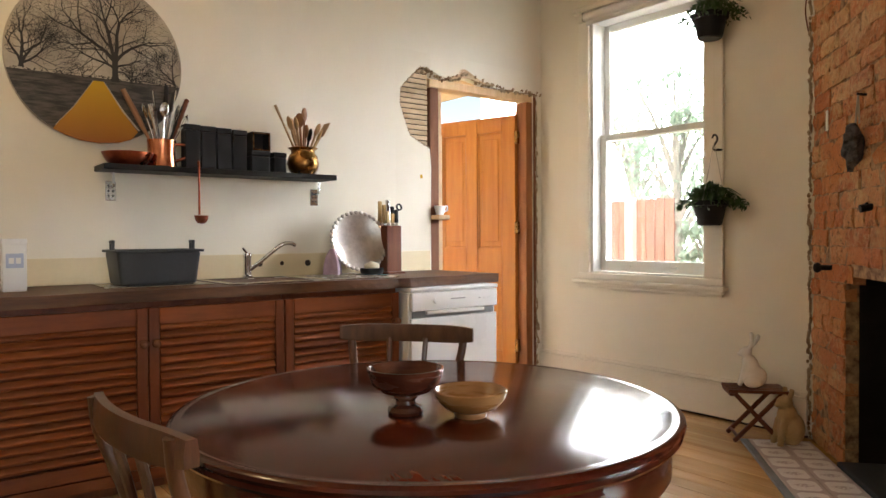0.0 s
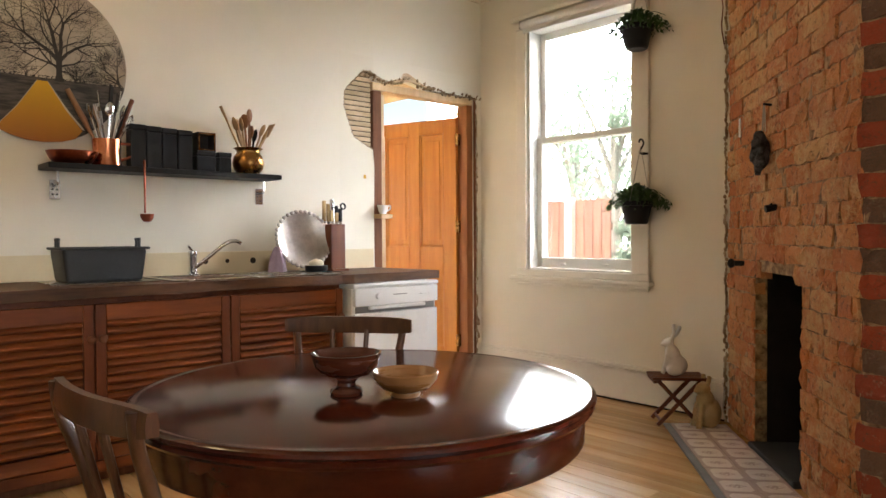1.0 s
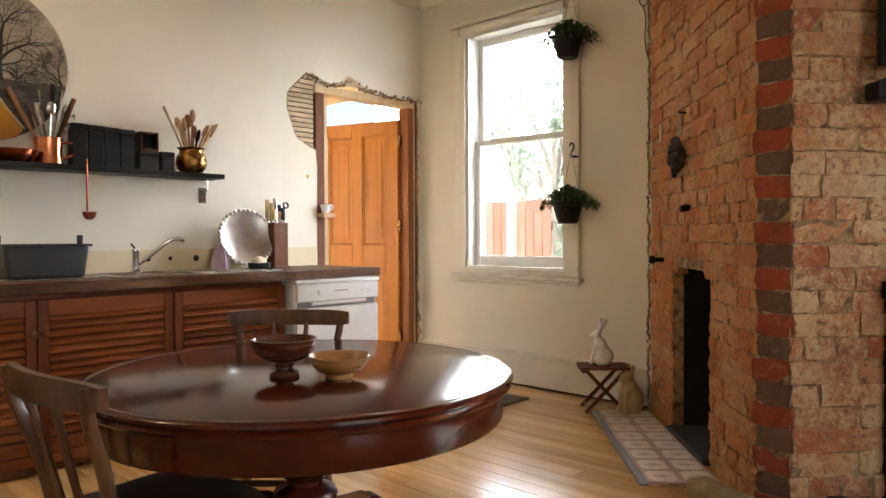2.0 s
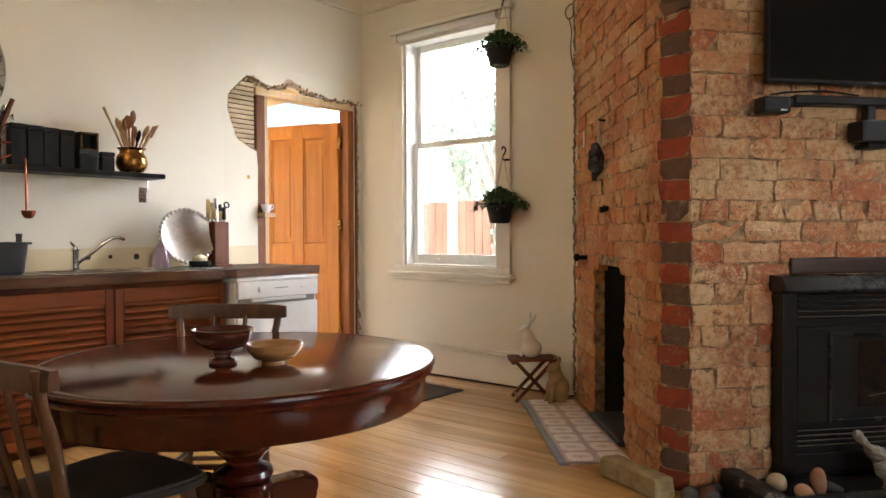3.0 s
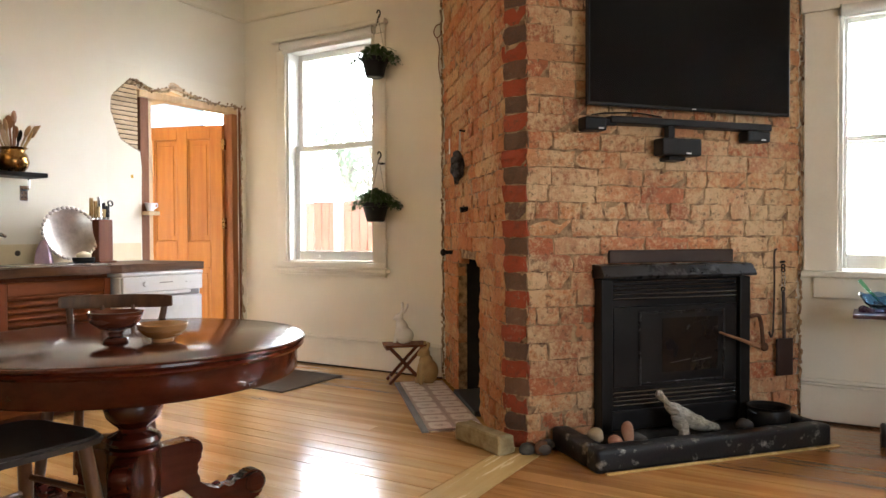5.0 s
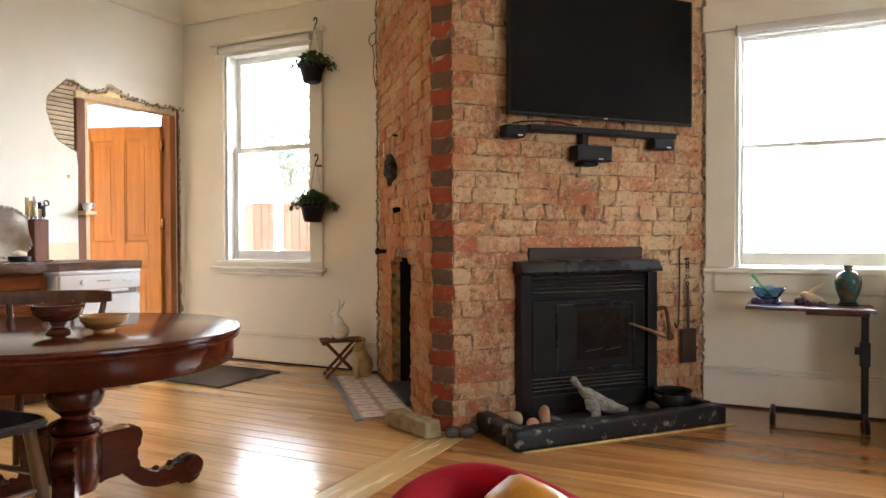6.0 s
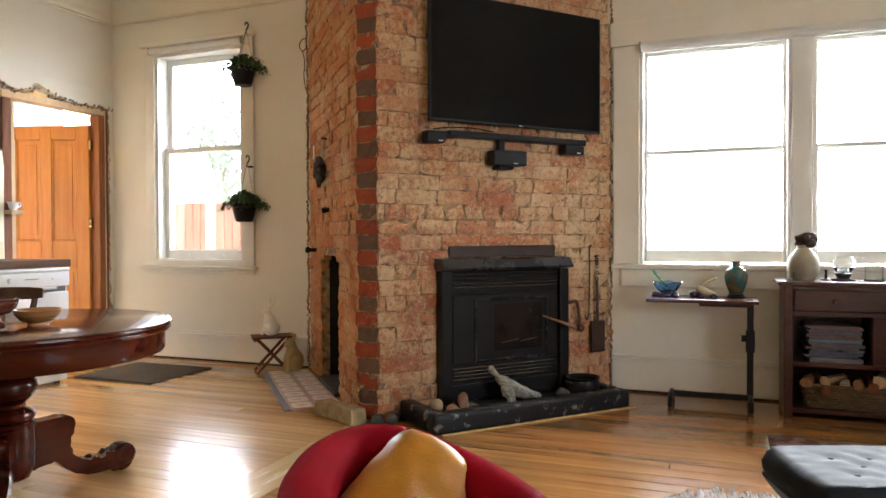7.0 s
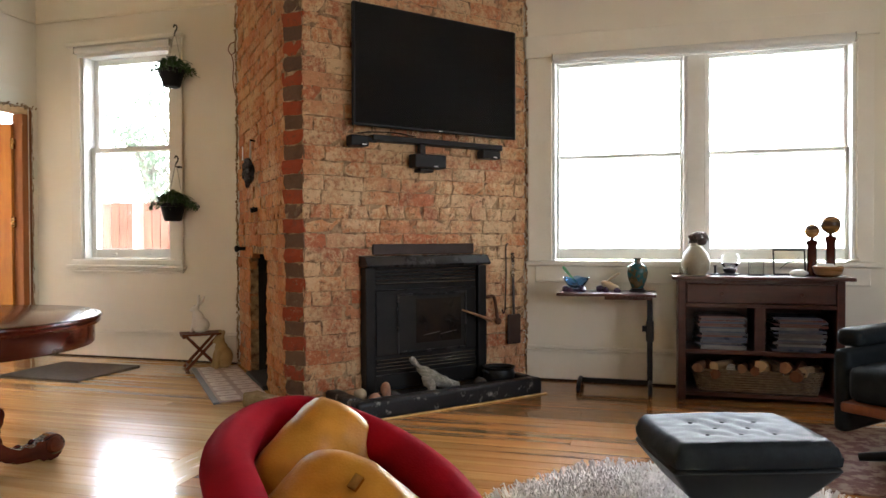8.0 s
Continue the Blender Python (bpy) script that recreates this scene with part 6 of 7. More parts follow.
for x0, x1, z0, z1, o in ((0.262, 0.38, 1.545, 1.612, 0.10), (1.225, 1.37, 1.525, 1.584, 0.10)):
    sp_ = part("satellite_speaker", box(x0, x1, -o, -0.02, z0, z1, 0.012, 2), M_BLACK, bar)
    part("badge", box((x0 + x1) / 2 + 0.012, (x0 + x1) / 2 + 0.04, -o - 0.0015, -o + 0.001, z0 + 0.008, z0 + 0.015), M_WHITE, sp_)
part("arm", box(0.38, 0.46, -0.06, -0.03, 1.58, 1.612, 0.004), M_BLACK, bar)
cs = part("centre_speaker", box(0.695, 0.925, -0.11, -0.02, 1.438, 1.525, 0.010, 2), M_BLACK, bar)
part("badge", box(0.83, 0.86, -0.1115, -0.109, 1.446, 1.453), M_WHITE, cs)
part("stand", box(0.75, 0.85, -0.08, 0.012, 1.415, 1.437, 0.008, 2), M_BLACK, cs)
part("stem", box(0.76, 0.80, -0.06, -0.02, 1.52, 1.592, 0.003), M_BLACK, bar)
part("cable", tube(bezier([(0.335, -0.03, 1.63), (0.42, -0.015, 1.645), (0.6, -0.012, 1.655), (0.75, -0.02, 1.64)], 5), 0.004, 6), M_BLACK, bar)


# ---- under the paired window ----
ot = thing("tilting_side_table", "dark timber cantilever side table on an iron base", "table")
part("tabletop", box(4.555, 5.172, -0.42, -0.09, 0.626, 0.646, 0.005, 2), M_DARKWOOD, ot)
part("cleat", box(4.85, 5.15, -0.30, -0.16, 0.598, 0.621, 0.003), M_DARKWOOD, ot)
part("column", box(5.115, 5.150, -0.25, -0.215, 0.06, 0.600, 0.003), M_IRON, ot)
part("sleeve", box(5.108, 5.157, -0.257, -0.208, 0.33, 0.46, 0.004), M_IRON, ot)
part("knob", tube([(5.085, -0.235, 0.41), (5.11, -0.235, 0.41)], 0.02, 10), M_IRON, ot)
part("base_bar", box(4.68, 5.13, -0.245, -0.22, 0.045, 0.075, 0.004), M_IRON, ot)
for x in (4.69, 5.135):
    part("foot", tube(bezier([(x, -0.39, 0.012), (x, -0.34, 0.05), (x, -0.232, 0.068), (x, -0.13, 0.05), (x, -0.08, 0.012)], 5), 0.014, 10), M_IRON, ot, smooth=True)
    for y in (-0.385, -0.085):
        part("castor", lathe([(0, -0.008), (0.014, -0.008), (0.016, 0), (0.014, 0.008), (0, 0.008)], 14, m=pose(x, y, 0.016, 0, 90, 0)), M_BLACK, ot)

gb = thing("blue_glass_bowl", "blue cut glass bowl with a green glass piece", "bowl", pose(4.665, -0.24, 0.642))
bm = lathe([(0, 0.02), (0.03, 0.02), (0.035, 0.026), (0.06, 0.045), (0.088, 0.095), (0.082, 0.095), (0.055, 0.05), (0, 0.03)], 24)
for i, v in enumerate(bm.verts):
    if v.co.z > 0.09:
        v.co.z += 0.008 * math.sin(5 * math.atan2(v.co.y, v.co.x))
part("bowl", bm, M_BLUEGLASS, gb, smooth=True)
part("foot", lathe([(0, 0), (0.04, 0), (0.045, 0.01), (0.03, 0.022), (0, 0.022)], 20), M_PURPLE, gb, smooth=True)
part("glass_piece", tube(bezier([(0.0, 0, 0.06), (-0.05, -0.01, 0.12), (-0.085, -0.01, 0.165)], 5), [0.012] * 6 + [0.016] * 5, 10, flat=0.6), M_GREENGLASS, gb, "bright green glass piece", smooth=True)
for x, r in ((4.60, 0.026), (4.63, 0.022), (4.71, 0.025), (4.82, 0.03), (4.855, 0.024), (4.93, 0.022)):
    ob = tagged(part("crystal", rough_up(blob((r, r, r * 0.8), 2), 0.008, 40, int(r * 1000)), M_PURPLE), "small dark purple crystal on the side table", "crystal", group="crystals on the side table")
    ob.matrix_basis = pose(x, -0.30 + (r - 0.02) * 4, 0.642 + r * 0.7)
animal("bird_figure", "pale carved bird figure with a raised beak", "figurine", pose(4.89, -0.23, 0.642, 0, 0, 10),
       [((0.0, 0, 0.035), (0.06, 0.028, 0.028), (0, 20, 0)), ((-0.045, 0, 0.06), (0.022, 0.018, 0.018), (0, 0, 0))],
       [([(-0.03, 0, 0.055), (0.0, 0, 0.09), (0.055, 0, 0.125)], 0.009), ([(0.03, 0, 0.02), (0.05, 0, 0.002)], 0.01), ([(-0.02, 0, 0.02), (-0.03, 0, 0.002)], 0.01)], M_STONEP, 0.005)
vz = thing("cloisonne_vase", "teal patterned enamel vase on a small black stand", "vase", pose(5.055, -0.20, 0.642))
part("stand", lathe([(0, 0), (0.05, 0), (0.052, 0.012), (0.042, 0.02), (0.044, 0.026), (0, 0.026)], 24), M_BLACK, vz, smooth=True)
part("vase", lathe([(0, 0.027), (0.036, 0.027), (0.045, 0.05), (0.06, 0.09), (0.066, 0.13), (0.06, 0.165), (0.04, 0.185), (0.022, 0.193), (0.02, 0.21), (0.028, 0.222), (0.024, 0.222), (0.017, 0.21), (0, 0.20)], 36), M_VASE, vz, smooth=True)

cab = thing("media_cabinet", "dark timber open cabinet with a drawer and magazine shelf", "cabinet")
X0, X1, Y0, Y1 = 5.30, 6.222, -0.40, -0.05
part("top", box(5.265, 6.272, -0.435, -0.035, 0.740, 0.762, 0.006, 2), M_DARKWOOD, cab)
for a in (X0, X1 - 0.045):
    part("side", box(a, a + 0.045, Y0, Y1, 0.0, 0.739, 0.004), M_DARKWOOD, cab)
part("back", box(X0 + 0.045, X1 - 0.045, Y1 - 0.012, Y1, 0.05, 0.739), M_DARKWOOD, cab)
dr = part("drawer", box(X0 + 0.05, X1 - 0.05, Y0 - 0.004, Y0 + 0.02, 0.60, 0.715, 0.004), M_DARKWOOD, cab)
for x in (5.55, 5.99):
    part("knob", lathe([(0, 0), (0.006, 0), (0.006, 0.01), (0.013, 0.018), (0.008, 0.026), (0, 0.027)], 14, m=pose(x, Y0 - 0.004, 0.655, 90, 0, 0)), M_DARKWOOD, dr, smooth=True)
part("top_rail", box(X0 + 0.045, X1 - 0.045, Y0 + 0.002, Y0 + 0.02, 0.717, 0.739), M_DARKWOOD, cab)
for z in (0.572, 0.29, 0.03):
    part("shelf", box(X0 + 0.045, X1 - 0.045, Y0 + 0.003, Y1 - 0.013, z, z + 0.024, 0.002), M_DARKWOOD, cab)
part("divider", box(5.735, 5.795, Y0 + 0.004, Y1 - 0.013, 0.3145, 0.5715, 0.002), M_DARKWOOD, cab)
mr = random.Random(13)
for x0, x1, n in ((5.42, 5.68, 17), (5.85, 6.12, 16)):
    z = 0.3145
    for i in range(n):
        h = mr.uniform(0.007, 0.017)
        if z + h > 0.555:
            break
        dx = mr.uniform(-0.025, 0.025)
        mg = thing("magazine", "magazine lying in a stack on the cabinet shelf", "magazine", pose((x0 + x1) / 2 + dx, -0.23, z, 0, 0, mr.uniform(-3, 3)), group="stacked magazines")
        col = mr.choice((M_MAG1, M_MAG2, M_MAG3, M_MAG4))
        part("pages", box(-0.125, 0.127, -0.136, 0.13, 0.001, h - 0.001), M_PAGES, mg)
        bm = box(-0.13, 0.13, -0.138, 0.132, 0, 0.001)
        box(-0.13, 0.13, -0.138, 0.132, h - 0.001, h, bm=bm)
        box(-0.13, 0.13, -0.140, -0.138, 0, h, bm=bm)
        part("cover", bm, col, mg)
        z += h + 0.0006
bk = thing("log_basket", "long woven wicker basket full of firewood", "basket", pose(5.76, -0.235, 0.0545))
bm = bmesh.new()
for k in range(9):
    s = 0.92 + 0.09 * k / 8
    ring = [(0.37 * s * math.copysign(abs(math.cos(a)) ** 0.5, math.cos(a)), 0.13 * s * math.copysign(abs(math.sin(a)) ** 0.5, math.sin(a)), 0.008 + k * 0.015) for a in [2 * math.pi * i / 64 for i in range(65)]]
    tube([(x + 0.003 * math.sin(40 * i + k * math.pi), y + 0.003 * math.cos(i * math.pi + k * math.pi), z) for i, (x, y, z) in enumerate(ring)], 0.008, 6, bm)
part("weave", bm, M_WICKER, bk)
part("bottom", box(-0.33, 0.33, -0.11, 0.11, 0, 0.006), M_WICKER, bk)
for i in range(11):
    x = -0.32 + i * 0.062
    m_ = pose(x, mr.uniform(-0.05, -0.02), 0.135 + mr.uniform(-0.012, 0.012), mr.uniform(-12, 12), 0, mr.uniform(-35, 35))
    tagged(part("firewood", rough_up(tube([(0, -0.11, 0), (0, -0.03, 0.004), (0, 0.05, 0), (0, 0.12, 0.0)], [mr.uniform(0.024, 0.036)] * 4, 8, m=m_), 0.010, 25, i), (M_WOODA, M_STUD, M_WOODB, M_DRIFT)[i % 4], bk), "split firewood")

TOPZ = 0.762
jv = thing("stoneware_vase", "cream stoneware vase with a dark knotted stopper", "vase", pose(5.41, -0.24, TOPZ) @ Matrix.Scale(1.08, 4))
part("vase", lathe([(0, 0), (0.055, 0), (0.075, 0.03), (0.082, 0.07), (0.072, 0.12), (0.045, 0.155), (0.032, 0.17), (0.034, 0.185), (0.028, 0.185), (0, 0.17)], 36), M_STONEWARE, jv, smooth=True)
bm = bmesh.new()
for i in range(7):
    blob((0.028, 0.024, 0.022), 2, bm, pose(0.012 + 0.034 * math.cos(i * 0.9), 0.028 * math.sin(i * 0.9), 0.21 + 0.022 * math.sin(i * 1.7), i * 40, 0, 0))
part("stopper", rough_up(bm, 0.012, 30, 3), M_BUNDLE2, jv, "dark brown knotted stopper", smooth=True)
tum = thing("small_tumbler", "small pale glass tumbler beside the vase", "glass", pose(5.335, -0.30, TOPZ))
part("glass", lathe([(0, 0), (0.022, 0), (0.025, 0.05), (0.023, 0.05), (0.02, 0.006), (0, 0.006)], 20), M_CLEARGLASS, tum, smooth=True)
cn = thing("candle_holder", "small dark candle holder on the cabinet", "candle holder", pose(5.525, -0.25, TOPZ))
part("base", lathe([(0, 0), (0.03, 0), (0.03, 0.006), (0.008, 0.012), (0.006, 0.05), (0.012, 0.06), (0, 0.06)], 18), M_BLACK, cn, smooth=True)
gl = thing("glass_bowl_on_stand", "clear round glass bowl on a dark stand", "bowl", pose(5.612, -0.25, TOPZ))
part("stand", lathe([(0, 0), (0.06, 0), (0.06, 0.008), (0.03, 0.014), (0.045, 0.04), (0.04, 0.042), (0, 0.02)], 24), M_BLACK, gl, smooth=True)
part("bowl", lathe([(0, 0.043), (0.035, 0.046), (0.058, 0.075), (0.058, 0.11), (0.042, 0.135), (0.039, 0.135), (0.054, 0.108), (0.054, 0.077), (0.03, 0.05), (0, 0.048)], 32), M_CLEARGLASS, gl, smooth=True)
gt = thing("glass_tumbler", "clear straight glass on the cabinet", "glass", pose(5.762, -0.25, TOPZ))
part("glass", lathe([(0, 0), (0.045, 0), (0.045, 0.09), (0.042, 0.09), (0.042, 0.008), (0, 0.008)], 28), M_CLEARGLASS, gt, smooth=True)
part("base_ring", lathe([(0.045, 0), (0.05, 0), (0.05, 0.008), (0.0455, 0.008), (0.045, 0)], 28), M_BLACK, gt)
fr = thing("picture_frame", "small dark metal framed glass picture leaning back", "picture frame", pose(5.96, -0.20, TOPZ, -8, 0, 6) @ Matrix.Diagonal((0.94, 1, 1.3, 1)))
bm = bmesh.new()
for p in ((-0.10, -0.092, 0, 0.125), (0.092, 0.10, 0, 0.125), (-0.092, 0.092, 0, 0.008), (-0.092, 0.092, 0.117, 0.125)):
    box(p[0], p[1], -0.006, 0.006, p[2], p[3], 0.001, bm=bm)
part("frame", bm, M_BLACK, fr)
part("glass", box(-0.092, 0.092, -0.001, 0.001, 0.008, 0.117), M_CLEARGLASS, fr)
part("pressed_leaf", tube(bezier([(-0.06, 0, 0.03), (-0.01, 0, 0.06), (0.04, 0, 0.07), (0.065, 0, 0.09)], 4), [0.002, 0.003, 0.005, 0.007, 0.008, 0.007, 0.006, 0.007, 0.008, 0.006, 0.004, 0.002, 0.001], 6, flat=0.4), M_BLACK, fr)
tagged(part("sea_shell", rough_up(blob((0.05, 0.035, 0.022), 3, m=pose(5.985, -0.35, TOPZ + 0.02)), 0.006, 35, 2), M_CHINA, smooth=True), "white ridged sea shell on the cabinet", "shell")
wb = thing("brown_bowl", "brown pottery bowl holding a long pale spoon", "bowl", pose(6.145, -0.33, TOPZ))
part("bowl", lathe([(0, 0), (0.05, 0), (0.075, 0.02), (0.085, 0.06), (0.08, 0.062), (0.07, 0.025), (0, 0.01)], 32), M_BOWLL, wb, smooth=True)
part("spoon", tube([(-0.02, 0, 0.04), (0.10, 0, 0.085), (0.16, 0, 0.105)], [0.005, 0.005, 0.012], 8), M_CREAM, wb, smooth=True)
part("cloth", rough_up(blob((0.06, 0.05, 0.02), 3, m=pose(-0.02, 0, 0.058)), 0.008, 30, 5), M_BLIND, wb, smooth=True)
for x, h, r in ((6.084, 0.232, 0.043), (6.186, 0.256, 0.057)):
    f = thing("turned_finial", "dark turned timber finial with a polished ball", "ornament", pose(x, -0.20, TOPZ), group="turned finials")
    part("post", lathe([(0, 0), (0.034, 0), (0.036, 0.01), (0.028, 0.03), (0.026, h - 0.05), (0.034, h - 0.04), (0.034, h - 0.02), (0.012, h - 0.012), (0.012, h), (0, h)], 20), M_MAHOG, f, smooth=True)
    part("ball", blob((r, r, r), 3, m=pose(0, 0, h + r * 0.93)), M_BALL, f, smooth=True)

# ---- seating ----
rug2 = thing("patterned_rug", "worn brown patterned rug with a pale fringe", "rug")
part("weave", box(5.19, 7.6, -1.95, -0.86, 0.001, 0.009, 0.002), M_PERSIAN, rug2)
bm = bmesh.new()
for i in range(260):
    y = -1.94 + i * 0.00415
    dy = mr.uniform(-0.006, 0.006)
    bm.faces.new([bm.verts.new(p) for p in ((5.19, y, 0.004), (5.19, y + 0.0025, 0.004), (5.155 + mr.uniform(-0.008, 0.008), y + dy, 0.002))])
tagged(part("fringe", bm, M_FRINGE, rug2), kind="stuff")

sheep = thing("shaggy_rug", "white long-haired shaggy rug on the floor", "rug", pose(5.33, -2.66, 0))


def rug_r(a):
    return 0.80 + 0.05 * math.sin(3 * a + 1) + 0.04 * math.sin(7 * a)


outline = [(rug_r(a) * 0.92 * math.cos(a), rug_r(a) * 0.92 * math.sin(a)) for a in [2 * math.pi * i / 72 for i in range(72)]]
part("hide", prism(outline, 0.010, 0.022), M_WOOL, sheep)
bm = bmesh.new()
for i in range(15000):
    a, q = mr.uniform(0, 2 * math.pi), math.sqrt(mr.random())
    R = rug_r(a) * 0.97
    x, y = q * R * math.cos(a), q * R * math.sin(a)
    if y < -0.75:
        continue
    b = mr.uniform(0, 2 * math.pi) if q < 0.93 else a + mr.uniform(-0.8, 0.8)
    ln, h = mr.uniform(0.02, 0.05), mr.uniform(0.012, 0.035)
    w = 0.003
    nx, ny = -math.sin(b) * w, math.cos(b) * w
    p0, p1, p2 = Vector((x, y, 0.02)), Vector((x + 0.5 * ln * math.cos(b), y + 0.5 * ln * math.sin(b), 0.02 + h)), Vector((x + ln * math.cos(b), y + ln * math.sin(b), 0.014 + h * 0.6))
    s = Vector((nx, ny, 0))
    vs = [bm.verts.new(p) for p in (p0 - s, p0 + s, p1 + s, p1 - s, p2)]
    bm.faces.new(vs[:4])
    bm.faces.new((vs[3], vs[2], vs[4]))
tagged(part("wool", bm, M_WOOL, sheep), kind="stuff")


def pillow(w, h, t, seed, n=28):
    bm = bmesh.new()
    grid = {}
    for s in (1, -1):
        for i in range(n + 1):
            for j in range(n + 1):
                u, v = i / n * 2 - 1, j / n * 2 - 1
                e = (1 - u ** 4) * (1 - v ** 4)
                if e < 1e-6 and s == -1:
                    grid[s, i, j] = grid[1, i, j]
                    continue
                c = Vector((u * w / 2 * math.sqrt(1 - 0.34 * v * v), v * h / 2 * math.sqrt(1 - 0.34 * u * u), s * t / 2 * max(e, 0) ** 0.45))
                c += noise.noise_vector(c * 9 + Vector((seed, 0, 0))) * 0.014 + noise.noise_vector(c * 26 + Vector((seed, 3, 0))) * 0.005
                grid[s, i, j] = bm.verts.new(c)
    for s in (1, -1):
        for i in range(n):
            for j in range(n):
                vs = [grid[s, i, j], grid[s, i + 1, j], grid[s, i + 1, j + 1], grid[s, i, j + 1]]
                if len(set(vs)) == 4:
                    try:
                        bm.faces.new(vs)
                    except ValueError:
                        pass
    return bm


# low tub chair: swept rim, upholstered inside, pale shell outside
arm = thing("tub_chair", "low red velvet tub armchair with a pale outer shell", "armchair")
RIM = bezier([(4.60, -4.10, 0.42), (4.40, -3.88, 0.51), (4.25, -3.70, 0.545), (4.19, -3.55, 0.56), (4.195, -3.42, 0.566), (4.27, -3.36, 0.565), (4.42, -3.40, 0.55), (4.60, -3.48, 0.515), (4.75, -3.59, 0.455), (4.85, -3.75, 0.37)], 6)
centre = Vector((4.48, -3.74, 0))
RIM = [p + (centre - p).normalized() * 0.025 + Vector((0.012, 0, -0.006)) for p in RIM]
part("rim", tube(RIM, 0.056, 16), M_VELVET, arm, smooth=True)


def skirt_wall(inset, drop, z_low, material, name, label=""):
    bm = bmesh.new()
    rows = []
    for p in RIM:
        d = (centre - Vector((p.x, p.y, 0)))
        d.z = 0
        d.normalize()
        q = p + d * inset
        rows.append([bm.verts.new((q.x + d.x * drop * k, q.y + d.y * drop * k, p.z + (z_low - p.z) * k)) for k in (0, 0.25, 0.5, 0.75, 1)])
    for a, b in zip(rows, rows[1:]):
        for k in range(4):
            bm.faces.new((a[k], b[k], b[k + 1], a[k + 1]))
    ob = part(name, bm, material, arm, label, smooth=True)
    md = ob.modifiers.new("thick", "SOLIDIFY")
    md.thickness = 0.02
    return ob


skirt_wall(0.03, 0.02, 0.24, M_VELVET, "inner_back")
skirt_wall(-0.035, 0.10, 0.08, M_SHELL, "outer_shell", "cream leather outer shell")
part("seat", prism([(p.x + (centre.x - p.x) * 0.12, p.y + (centre.y - p.y) * 0.12) for p in RIM[::3]], 0.20, 0.29, 0.02, seg=2), M_VELVET, arm, smooth=True)
part("base", lathe([(0, 0), (0.22, 0), (0.22, 0.02), (0.06, 0.03), (0.05, 0.08), (0.2, 0.10), (0.2, 0.2), (0, 0.2)], 32, m=pose(4.47, -3.72, 0)), M_SHELL, arm, smooth=True)
for (x, y, z), yaw, tilt, roll, w, h, t, lab, sd in (((4.398, -3.515, 0.447), 40, 68, -46, 0.29, 0.32, 0.17, "mustard gold velvet cushion against the chair back", 1), ((4.54, -3.72, 0.395), 6, 46, -25, 0.37, 0.32, 0.18, "mustard gold velvet cushion with a small shiny tag", 2)):
    cu = thing("cushion", lab, "cushion", pose(x, y, z, 0, 0, yaw) @ pose(0, 0, 0, tilt, 0, 0) @ pose(0, 0, 0, 0, 0, roll), group="velvet cushions")
    part("cover", pillow(w, h, t, sd), M_MUSTARD, cu, smooth=True)
    if sd == 2:
        part("tag", box(-0.018, 0.002, 0.075, 0.105, 0.080, 0.0905), M_BRASS, cu, "shiny gold tag")

otto = thing("ottoman", "black tufted leather ottoman on a swivel base", "ottoman", pose(5.375, -2.60, 0, 0, 0, 18) @ Matrix.Diagonal((0.87, 0.80, 1, 1)))
n = 36
bm = bmesh.new()
BUT = [(-0.4, -0.35), (0.0, -0.35), (0.4, -0.35), (-0.4, 0.35), (0.0, 0.35), (0.4, 0.35), (-0.2, 0), (0.2, 0)]
rows = []
for i in range(n + 1):
    row = []
    for j in range(n + 1):
        u, v = i / n * 2 - 1, j / n * 2 - 1
        x = u * 0.30 * math.sqrt(1 - 0.10 * v * v)
        y = v * 0.255 * math.sqrt(1 - 0.10 * u * u)
        edge = max(abs(u), abs(v))
        z = 0.388 + 0.012 * (1 - u * u) - 0.045 * max(0, (edge - 0.86) / 0.14) ** 2 + 0.02 * u * u * 0.4
        for a, b in BUT:
            d = math.hypot((u - a) * 1.15, v - b)
            z -= 0.006 * math.exp(-(d / 0.11) ** 2)
            z -= 0.0035 * math.exp(-((abs(u - a) - abs(v - b)) / 0.09) ** 2) * math.exp(-(d / 0.35) ** 2)
        row.append(bm.verts.new((x, y, z + 0.002 * noise.noise(Vector((u * 6, v * 6, 1))))))
    rows.append(row)
for i in range(n):
    for j in range(n):
        bm.faces.new((rows[i][j], rows[i + 1][j], rows[i + 1][j + 1], rows[i][j + 1]))
border = [rows[i][0] for i in range(n + 1)] + [rows[n][j] for j in range(1, n + 1)] + [rows[i][n] for i in range(n - 1, -1, -1)] + [rows[0][j] for j in range(n - 1, 0, -1)]
low = [bm.verts.new((v.co.x * 0.985, v.co.y * 0.985, 0.325)) for v in border]
for i in range(len(border)):
    j = (i + 1) % len(border)
    bm.faces.new((border[i], border[j], low[j], low[i]))
bm.faces.new(low)
part("cushion", bm, M_LEATHER, otto, smooth=True)
for a, b in BUT:
    part("button", blob((0.009, 0.009, 0.004), 2, m=pose(a * 0.30, b * 0.255, 0.391)), M_LEATHER, otto, smooth=True)
shell = box(-0.292, 0.292, -0.247, 0.247, 0.19, 0.324, 0.03, 3)
for v in shell.verts:
    k = 0.58 + 0.42 * min(1, max(0, (v.co.z - 0.19) / 0.12)) ** 0.8
    v.co.x *= k
    v.co.y *= k
part("shell", shell, M_HULL, otto, smooth=True)
part("stem", tube([(0, 0, 0.06), (0, 0, 0.191)], 0.042, 16), M_CABV, otto, smooth=True)
